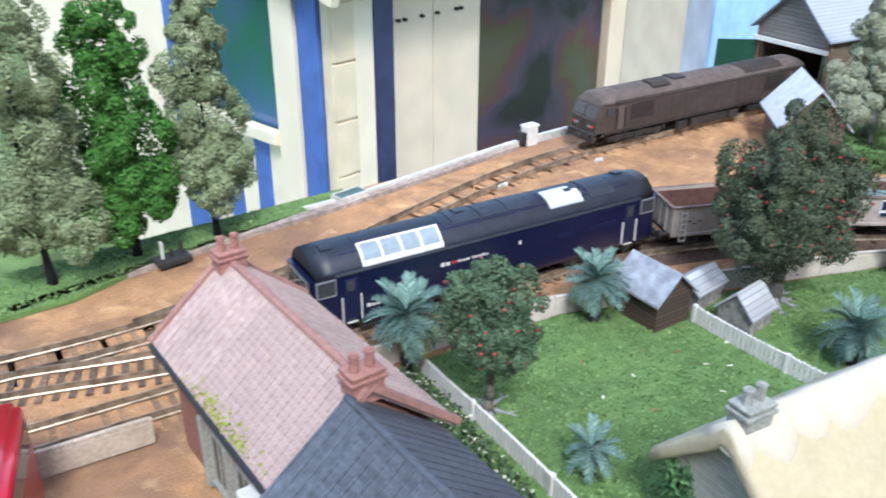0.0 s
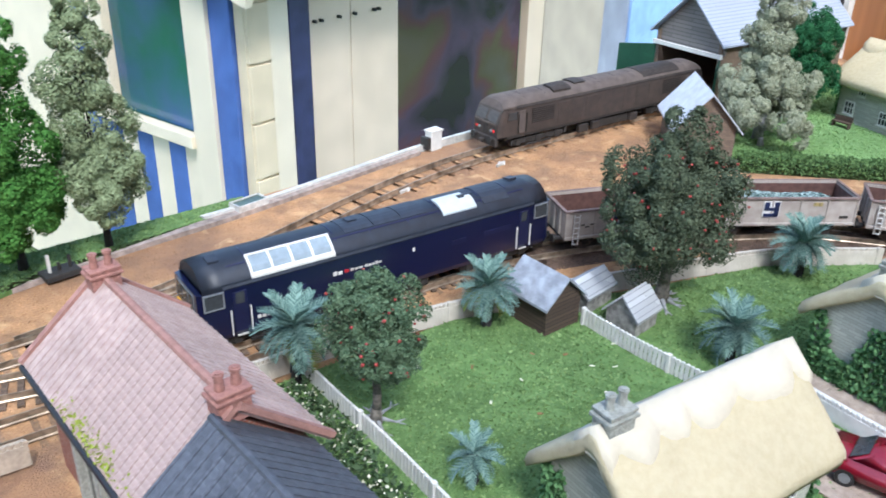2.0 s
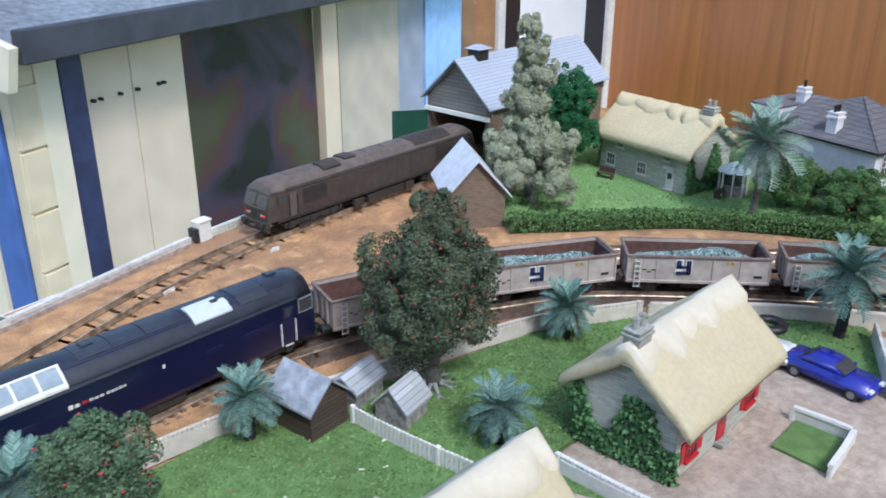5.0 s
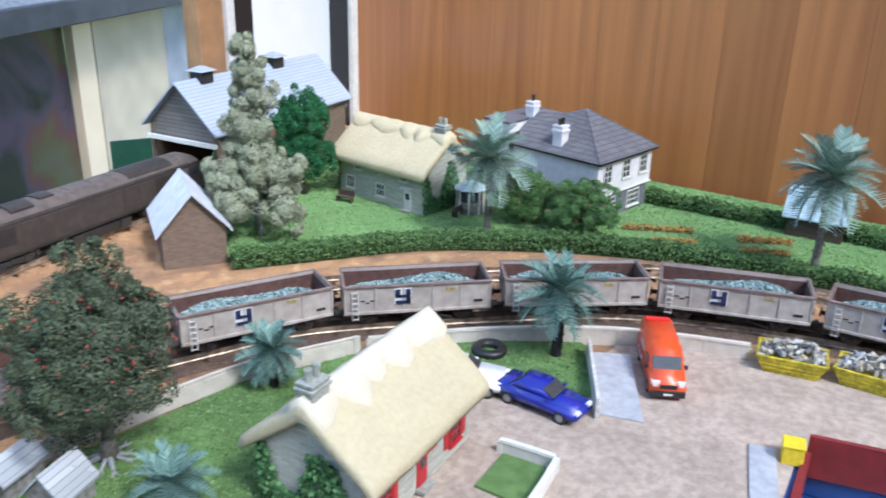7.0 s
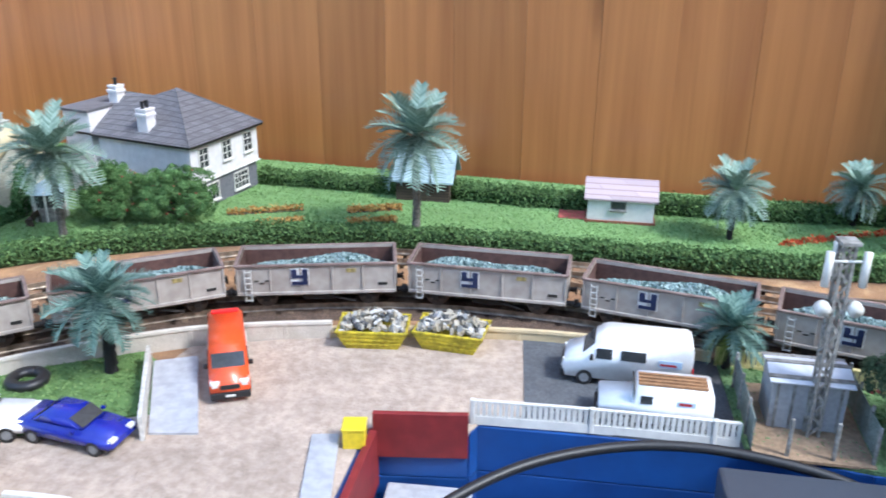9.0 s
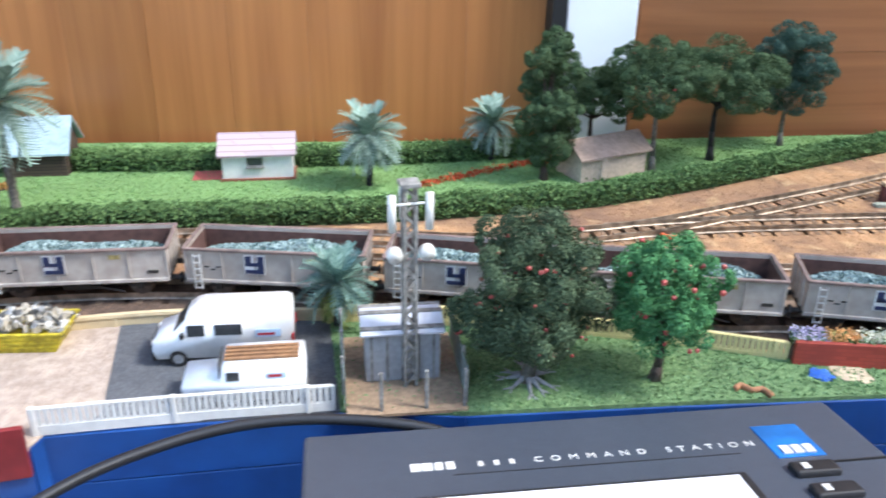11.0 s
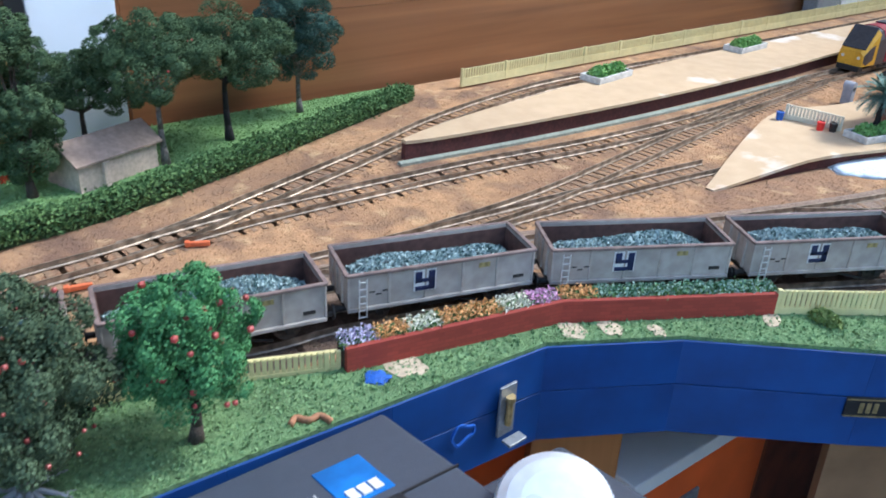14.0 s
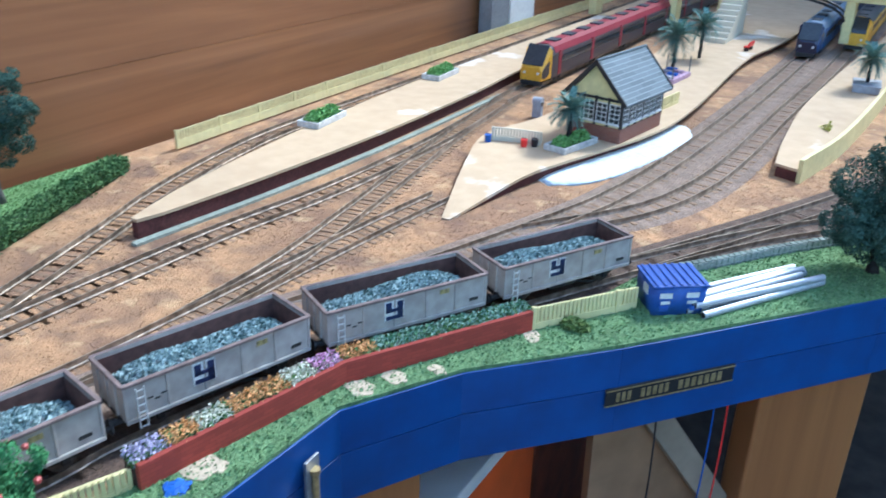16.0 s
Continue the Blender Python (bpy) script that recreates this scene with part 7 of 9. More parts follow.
bmesh.ops.create_cube(b, size=1, matrix=pose(1.86, 0.75, 0.246, 16, 0, 0) @ Matrix.Diagonal((3.8, 1.75, 0.03, 1)))
part("roof", b, M["felt_grey"], hut, "grey speckled felt roof")
b = bmesh.new()
bmesh.ops.create_cube(b, size=1, matrix=pose(-0.052, 0.73, 0.215, 16, 0, 0) @ Matrix.Diagonal((0.02, 1.74, 0.085, 1)))
part("bargeboard", b, M["cream_board"], hut, "white painted bargeboard")


def side(name, ya, yb, z0, z1, material, out=0.0, label=""):
    """On the hut's end wall: ya, yb measured back from the corner."""
    return box(name, 0.03, yb - ya, z1 - z0, material, 0.015 - out, (ya + yb) / 2, z0, 0, 0.002, hut, label)


side("blue_upright", 0.02, 0.09, -1.0, 0.1, M["blue_board"], 0.01, "bright blue painted board")
side("upright", 0.09, 0.17, -1.0, 0.3, M["cream_board"], 0.02)
side("side_glass", 0.17, 0.5, -0.4, 0.3, M["green_glass"], -0.01, "window with blue and green reflections painted in")
side("mullion", 0.5, 0.56, -0.4, 0.3, M["cream_board"], 0.015)
side("sill", 0.17, 0.56, -0.425, -0.395, M["cream_board"], 0.03)
side("blue_upright", 0.56, 0.66, -1.0, 0.3, M["blue_board"], 0.0)
side("upright", 0.66, 1.6, -1.0, 0.3, M["cream_board"], 0.0)
for i in range(6):
    side("board", 0.17 + i * 0.065, 0.17 + (i + 1) * 0.065, -1.0, -0.425, M["blue_board"] if i % 2 else M["cream_board"], 0.004)
b = bmesh.new()
for i in range(10):
    a0, a1 = math.pi * i / 10, math.pi * (i + 1) / 10
    p0, p1 = Vector((-0.035 - 0.03 * math.sin(a0), 0.515, -0.5 + 0.06 * math.cos(a0))), Vector((-0.035 - 0.03 * math.sin(a1), 0.515, -0.5 + 0.06 * math.cos(a1)))
    cyl(b, 0.008, (p1 - p0).length * 1.1, Matrix.Translation((p0 + p1) / 2) @ (p1 - p0).to_track_quat("Z", "Y").to_matrix().to_4x4(), 8)
part("pull_handle", b, M["dark"], hut, "black iron pull handle")
grd = tagged(box("garden_ground", 120, 120, 0.05, M["grass_out"], 0, 0, -1.055), "garden grass outside the window", "ground", kind="structure")
# room closed behind and above, with a wide rooflight over the layout
wall_between("wall_side", (-2.5, win_y(-2.5)), (-2.5, -3.6), -0.95, 1.4, 0.05, M["plaster"], "plain pale wall behind the camera")
for nm, x, y, sx, sy in (("ceiling_edge", -1.85, -1.5, 1.3, 4.4), ("ceiling_edge", 0.0, -3.2, 2.5, 0.9)):
    tagged(box(nm, sx, sy, 0.03, M["plaster"], x, y, 1.4), "white ceiling round the rooflight", "ceiling", kind="structure")
for i in range(5):
    tagged(box("rooflight_bar", 2.5, 0.04, 0.05, M["white"], 0.05, -2.4 + i * 0.7, 1.4), "white rooflight glazing bar", "rooflight", kind="structure")


# ---- yard: vehicles and skips ----
def wheel4(root, xs, half, r, tyre="black", rim="frame_grey"):
    for x in xs:
        for s in (-1, 1):
            b = bmesh.new()
            cyl(b, r, 0.0026, pose(0, 0, 0, 90, 0, 0), 18)
            w = part("wheel", b, M[tyre], root)
            w.matrix_local = pose(x, s * half, r)
            b = bmesh.new()
            cyl(b, r * 0.6, 0.0029, pose(0, 0, 0, 90, 0, 0), 14)
            part("rim", b, M[rim], w)


def side_shape(name, outline, half, material, root, bevel=0.0012, label="", taper=None):
    """A side outline (x, z) drawn across the width, edges rounded; taper narrows it towards the roof."""
    bm = bmesh.new()
    f = bm.faces.new([bm.verts.new((x, -half, z)) for x, z in outline])
    r = bmesh.ops.extrude_face_region(bm, geom=[f])
    bmesh.ops.translate(bm, vec=(0, half * 2, 0), verts=[v for v in r["geom"] if isinstance(v, bmesh.types.BMVert)])
    bmesh.ops.recalc_face_normals(bm, faces=bm.faces)
    bmesh.ops.bevel(bm, geom=list(bm.edges), offset=bevel, segments=2, affect="EDGES", clamp_overlap=True)
    if taper:
        z0, z1, k = taper
        for v in bm.verts:
            if v.co.z > z0:
                v.co.y *= 1 - (1 - k) * min(1, (v.co.z - z0) / (z1 - z0))
    return part(name, bm, material, root, label, True)


def van(m, paint, label, markings):
    root = thing("van", m, label, "van", "parked vehicles")
    half = 0.0125
    side_shape("body", [(-0.036, 0.004), (0.036, 0.004), (0.0375, 0.009), (0.036, 0.0155), (0.026, 0.019), (0.017, 0.0285), (0.012, 0.031), (-0.0345, 0.031), (-0.036, 0.028)], half, M[paint], root, 0.0012, "", (0.017, 0.031, 0.9))
    ws = box("windscreen", 0.0006, 0.0205, 0.0105, M["pane"], 0, 0, 0, 0, 0.0003, root)
    ws.matrix_local = pose(0.0262, 0, 0.0188, 0, -42, 0)
    for s in (-1, 1):
        box("side_window", 0.009, 0.0006, 0.0065, M["pane"], 0.0135, s * 0.0123, 0.0178, 0, 0, root)
        mi = box("mirror", 0.002, 0.003, 0.003, M["black"], 0.0205, s * 0.0138, 0.0175, 0, 0.0004, root)
        if markings == "rail":
            box("side_window", 0.014, 0.0006, 0.0062, M["pane"], -0.003, s * 0.0122, 0.018, 0, 0, root)
            box("emblem_plate", 0.013, 0.0005, 0.0042, M["pale_blue"], -0.0235, s * 0.0124, 0.0165, 0, 0, root)
            box("red_flash", 0.009, 0.0008, 0.0013, M["red"], -0.0225, s * 0.0124, 0.0175, 0, 0, root)
        else:
            for i in range(6):
                box("stripe", 0.004, 0.0005, 0.003, M["white"] if i % 2 else M["lamp_red"], -0.03 + i * 0.004, s * 0.0126, 0.008, 0, 0, root)
            box("lettering_bar", 0.016, 0.0005, 0.0025, M["white"], -0.01, s * 0.0125, 0.019, 0, 0, root)
        hl = box("headlight", 0.002, 0.004, 0.003, M["white"], 0.036, s * 0.009, 0.0115, 0, 0.0005, root)
        box("tail_light", 0.0008, 0.0016, 0.006, M["lamp_red"], -0.0362, s * 0.0113, 0.011, 0, 0, root)
    box("bumper", 0.003, 0.0245, 0.005, M["black"], 0.0365, 0, 0.0035, 0, 0.0008, root)
    box("grille", 0.001, 0.012, 0.003, M["black"], 0.0374, 0, 0.0105, 0, 0.0003, root)
    box("number_plate", 0.0006, 0.006, 0.0014, M["white"], 0.0381, 0, 0.0055, 0, 0, root)
    if markings != "rail":
        box("light_bar", 0.004, 0.018, 0.0022, M["lamp_red"], -0.031, 0, 0.0305, 0, 0.0006, root)
        for s in (-1, 1):
            box("front_chevron", 0.006, 0.006, 0.003, M["white"], 0.0335, s * 0.009, 0.0128, 0, 0.0006, root)
    wheel4(root, (-0.023, 0.024), 0.0115, 0.0047)
    return root


van(pose(0.835, 0.064, 0.002, 0, 0, 205) @ Matrix.Scale(0.85, 4), "orange_red", "orange red works van with hazard stripes", "works")
van(pose(0.872, -0.156, 0.0026, 0, 0, 88) @ Matrix.Scale(0.95, 4), "white_car", "white rail company van with blue and red flash", "rail")


def off_roader():
    root = thing("off_roader", pose(0.8325, -0.17, 0.0026, 0, 0, 90), "white boxy off-road vehicle with planks on top", "off-road car", "parked vehicles")
    half = 0.0112
    side_shape("body", [(-0.027, 0.004), (0.029, 0.004), (0.0295, 0.014), (0.0125, 0.0148), (0.0105, 0.0225), (-0.0265, 0.0225), (-0.027, 0.014)], half, M["white_car"], root, 0.0007)
    ws = box("windscreen", 0.0006, 0.018, 0.007, M["pane"], 0.0123, 0, 0.0152, 0, 0, root)
    for s in (-1, 1):
        box("side_window", 0.006, 0.0006, 0.0045, M["pane"], 0.006, s * half, 0.0155, 0, 0, root)
        box("red_flash", 0.006, 0.0006, 0.0014, M["red"], -0.013, s * half, 0.0165, 0, 0, root)
        box("emblem_plate", 0.009, 0.0004, 0.003, M["pale_blue"], -0.0135, s * half, 0.0158, 0, 0, root)
        hl = bmesh.new()
        cyl(hl, 0.0014, 0.001, pose(0.0297, s * 0.008, 0.0105, 0, 90, 0), 10)
        part("headlight", hl, M["frame_grey"], root)
        box("wheel_arch", 0.0115, 0.001, 0.0075, M["black"], 0.018, s * (half - 0.0001), 0.003, 0, 0.0004, root)
        box("wheel_arch", 0.0115, 0.001, 0.0075, M["black"], -0.0165, s * (half - 0.0001), 0.003, 0, 0.0004, root)
    box("bumper", 0.0025, 0.0225, 0.0025, M["black"], 0.03, 0, 0.004, 0, 0.0005, root)
    for i in range(4):
        box("plank", 0.034, 0.0014, 0.0012, M["plank"], -0.007, -0.005 + i * 0.0033, 0.0228, 0, 0, root)
    wheel4(root, (-0.0165, 0.018), 0.0104, 0.0047)


off_roader()


def saloon(m, paint, label):
    root = thing("car", m, label, "car", "parked vehicles")
    half = 0.0118
    side_shape("body", [(-0.03, 0.004), (0.0295, 0.004), (0.0315, 0.0075), (0.029, 0.0108), (0.012, 0.0128), (-0.02, 0.0132), (-0.0295, 0.0122), (-0.031, 0.008)], half, M[paint], root, 0.0016)
    side_shape("cabin", [(0.0135, 0.0125), (0.0035, 0.0188), (-0.0105, 0.019), (-0.0205, 0.0128)], half * 0.86, M[paint], root, 0.001, "", (0.0125, 0.019, 0.85))
    for s in (-1, 1):
        g = side_shape("side_window", [(0.0095, 0.0132), (0.003, 0.0176), (-0.0095, 0.0178), (-0.016, 0.0134)], 0.0003, M["pane"], root, 0.0001)
        g.matrix_local = pose(0, s * half * 0.82, 0, s * 9, 0, 0)
        box("headlight", 0.003, 0.005, 0.002, M["white"], 0.0293, s * 0.0075, 0.0085, 0, 0.0005, root)
        box("tail_light", 0.001, 0.005, 0.0022, M["lamp_red"], -0.0306, s * 0.0078, 0.0085, 0, 0.0003, root)
        box("mirror", 0.0022, 0.002, 0.0016, M[paint], 0.009, s * 0.0122, 0.0126, 0, 0.0004, root)
    for x, a, w in ((0.0088, -58, 0.0165), (-0.0158, 52, 0.016)):
        ws = box("windscreen", 0.0005, w, 0.0088, M["pane"], 0, 0, -0.0044, 0, 0.0002, root)
        ws.matrix_local = pose(x, 0, 0.0161, 0, a, 0)
    wheel4(root, (-0.0185, 0.0195), 0.0106, 0.0043)
    return root


saloon(pose(0.7625, 0.113, 0.002, 0, 0, -97) @ Matrix.Scale(0.93, 4), "car_blue", "glossy blue model saloon car on the yard")
saloon(pose(0.757, 0.166, 0.002, 0, 0, -72), "white_car", "white model car behind the cottage")
saloon(pose(0.5555, 0.11, 0.0048, 0, 0, -72), "car_red", "dark red model car beside the cottage fence")


def skip(m, seed):
    root = thing("rubble_skip", m, "yellow rubble skip heaped with grey waste", "skip", "rubble skips")
    bm = bmesh.new()
    L, W, h = 0.043, 0.026, 0.0115
    lo = [bm.verts.new((x * L * 0.36, y * W * 0.42, 0)) for x, y in ((-1, -1), (1, -1), (1, 1), (-1, 1))]
    hi = [bm.verts.new((x * L * 0.5, y * W * 0.5, h)) for x, y in ((-1, -1), (1, -1), (1, 1), (-1, 1))]
    inn = [bm.verts.new((x * L * 0.465, y * W * 0.46, h)) for x, y in ((-1, -1), (1, -1), (1, 1), (-1, 1))]
    ilo = [bm.verts.new((x * L * 0.44, y * W * 0.44, h * 0.6)) for x, y in ((-1, -1), (1, -1), (1, 1), (-1, 1))]
    bm.faces.new(lo[::-1])
    for i in range(4):
        j = (i + 1) % 4
        bm.faces.new((lo[i], lo[j], hi[j], hi[i]))
        bm.faces.new((hi[i], hi[j], inn[j], inn[i]))
        bm.faces.new((inn[i], inn[j], ilo[j], ilo[i]))
    bm.faces.new(ilo)
    part("tub", bm, M["skip_yellow"], root)
    for s in (-1, 1):
        for z in (0.003, 0.006, 0.009):
            r = bmesh.new()
            bx(r, L * (0.74 + z * 22), 0.0009, 0.0012, 0, s * (W * 0.42 + z * 0.19), z)
            part("rib", r, M["skip_yellow"], root)
        r = bmesh.new()
        bx(r, L * 1.01, 0.0016, 0.0016, 0, s * W * 0.49, h - 0.0008, 0, 0.0003)
        part("rim", r, M["skip_yellow"], root)
    rng = np.random.default_rng(seed)
    for i in range(120):
        b = bmesh.new()
        bmesh.ops.create_cube(b, size=1)
        for v in b.verts:
            v.co += Vector(rng.uniform(-0.25, 0.25, 3))
        x, y = rng.uniform(-0.44, 0.44) * L, rng.uniform(-0.4, 0.4) * W
        z = h * 0.8 + 0.0105 * (1 - (2 * x / L) ** 2) * (1 - (1.6 * y / W) ** 2) * rng.uniform(0.5, 1)
        o = part("rubble", b, M[("rubble_a", "rubble_b", "rubble_b", "white_worn", "rubble_c", "rubble_b")[i % 6]], root)
        o.matrix_local = Matrix.Translation((x, y, z)) @ Euler(rng.uniform(0, 6, 3)).to_matrix().to_4x4() @ Matrix.Diagonal((*(rng.uniform(0.0016, 0.0045, 3) * np.array([1.3, 1, 0.6])), 1))
    return root


skip(pose(0.889, -0.006, 0.002, 0, 0, 97), 1)
skip(pose(0.894, -0.053, 0.002, 0, 0, 86), 2)
rp = thing("ramp", pose(0.807, 0.083, 0.002, 0, 0, 25), "grey concrete ramp slab beside a white wall", "ramp")
bm = bmesh.new()
vv = [bm.verts.new(p) for p in ((-0.04, -0.012, 0), (0.032, -0.012, 0), (0.032, 0.012, 0), (-0.034, 0.012, 0), (-0.04, -0.012, 0.0014), (0.032, -0.012, 0.006), (0.032, 0.012, 0.006), (-0.034, 0.012, 0.0014))]
for q in ((0, 3, 2, 1), (4, 5, 6, 7), (0, 1, 5, 4), (1, 2, 6, 5), (2, 3, 7, 6), (3, 0, 4, 7)):
    bm.faces.new([vv[i] for i in q])
part("slab", bm, M["concrete"], rp)
box("side_wall", 0.076, 0.0022, 0.014, M["white_worn"], -0.001, 0.0145, 0, 0, 0.0003, rp, "white plank wall")
mh = thing("tyre", pose(0.803, 0.168, 0.003), "dark tyre lying on the grass", "tyre")
v, f = sweep([(0.0085 * math.cos(a), 0.0085 * math.sin(a)) for a in np.linspace(0, 6.2832, 33)], [(-0.0028, 0.0), (-0.0035, 0.003), (-0.002, 0.005), (0.002, 0.005), (0.0035, 0.003), (0.0028, 0)])
soup("tread", v, f, M["black"], mh, smooth=True)

# painted boards at the notch of the layout
rb1 = thing("red_board", pose(0.7985, -0.0535, -0.012, 0, 0, 98.5), "dark red painted upright board", "board")
box("panel", 0.048, 0.003, 0.026, M["red_board"], 0, 0, 0, 0, 0.0004, rb1)
rb2 = thing("red_board", pose(0.757, -0.0305, -0.03, 0, 0, 0.5), "dark red painted board edge along the yard", "board")
box("panel", 0.078, 0.004, 0.034, M["red_board"], 0, 0, 0, 0, 0.0004, rb2)
yb = thing("yellow_bin", pose(0.784, -0.0235, 0.002, 0, 0, 10), "bright yellow grit bin", "bin")
box("body", 0.011, 0.011, 0.01, M["skip_yellow2"], 0, 0, 0, 0, 0.0006, yb)
box("lid", 0.0118, 0.0118, 0.0016, M["skip_yellow2"], 0, 0, 0.01, 0, 0.0005, yb)
sl = thing("grey_slab", pose(0.7595, -0.0135, 0.0022, 0, 0, 12), "pale grey pavement slab with moss", "slab")
box("slab", 0.056, 0.014, 0.0015, M["concrete"], 0, 0, 0, 0, 0.0004, sl)
sh = tagged(box("blue_shelf", 0.05, 0.5, 0.012, M["blue"], 0.775, -0.2, -0.062, 0, 0.002), "blue painted shelf below the board edge", "shelf", kind="structure")
gb = thing("grey_box", pose(0.778, -0.06, -0.05, 0, 0, 3), "grey plastic box on the blue shelf", "box")
box("body", 0.034, 0.042, 0.02, M["concrete"], 0, 0, 0, 0, 0.002, gb)
box("lid", 0.036, 0.044, 0.003, M["concrete"], 0, 0, 0.02, 0, 0.001, gb)

# relay cabin with lattice mast
cb = thing("relay_cabin", pose(0.846, -0.243, 0.003, 0, 0, 0), "grey relay cabin with pale ribbed roof", "cabin")
box("plinth", 0.07, 0.056, 0.0015, M["tan_ground"], -0.004, 0, 0, 0, 0, cb)
box("body", 0.024, 0.036, 0.027, M["grey_paint"], 0, 0, 0.0015, 0, 0.0004, cb)
for i in range(5):
    box("batten", 0.0006, 0.0012, 0.026, M["grey_wood"], -0.0124, -0.015 + i * 0.0075, 0.0015, 0, 0, cb)
for s in (-1, 1):
    r = box("roof", 0.016, 0.04, 0.0012, M["pale_roof"], 0, 0, 0, 0, 0.0002, cb)
    r.matrix_local = pose(s * 0.0072, 0, 0.0302, 0, s * 14, 0)
for s in (-1, 0, 1):
    box("roof_rib", 0.003, 0.0405, 0.0012, M["grey_wood"], s * 0.011, 0, 0.0298 if s else 0.0323, 0, 0, cb)
for x, y in ((-0.036, -0.027), (-0.036, -0.009), (-0.036, 0.012), (-0.016, -0.029), (0.006, -0.029), (0.026, -0.029), (-0.02, 0.029), (0.004, 0.029), (0.026, 0.029)):
    box("fence_post", 0.0017, 0.0017, 0.022, M["grey_wood"], x, y, 0, 0, 0.0003, cb)
for y in (-0.0285, 0.0285):
    box("fence_panel", 0.06, 0.0006, 0.017, M["mesh_grey"], -0.004, y, 0.002, 0, 0, cb)
ms = thing("lattice_mast", pose(0.831, -0.246, 0.003, 0, 0, 8), "grey lattice radio mast with white antennas", "mast")
for sx in (-1, 1):
    for sy in (-1, 1):
        b = bmesh.new()
        bx(b, 0.0013, 0.0013, 0.104, sx * 0.0026, sy * 0.0026, 0)
        part("mast_leg", b, M["grey_wood"], ms)
for i in range(16):
    for sy in (-1, 1):
        b = bmesh.new()
        bmesh.ops.create_cube(b, size=1, matrix=pose(0, sy * 0.0026, 0.005 + i * 0.0064, 0, 48 if i % 2 else -48, 0) @ Matrix.Diagonal((0.0075, 0.0007, 0.0009, 1)))
        bmesh.ops.create_cube(b, size=1, matrix=pose(sy * 0.0026, 0, 0.005 + i * 0.0064, 48 if i % 2 else -48, 0, 0) @ Matrix.Diagonal((0.0007, 0.0075, 0.0009, 1)))
        part("brace", b, M["grey_wood"], ms)
box("head", 0.009, 0.009, 0.002, M["grey_wood"], 0, 0, 0.104, 0, 0.0003, ms)
for x, y, z in ((-0.003, 0.0085, 0.084), (-0.003, -0.0085, 0.084), (0.008, 0.001, 0.085)):
    b = bmesh.new()
    cyl(b, 0.0019, 0.017, pose(x, y, z + 0.0085), 10)
    bx(b, 0.001, abs(y) * 0.9 + 0.001, 0.001, x, y * 0.5, z + 0.012)
    part("antenna", b, M["white"], ms, smooth=True)
for y in (0.0075, -0.0075):
    b = bmesh.new()
    cyl(b, 0.0036, 0.004, pose(-0.003, y, 0.0725, 0, 80, 0), 16)
    part("dish", b, M["white"], ms, "white round dish", True)


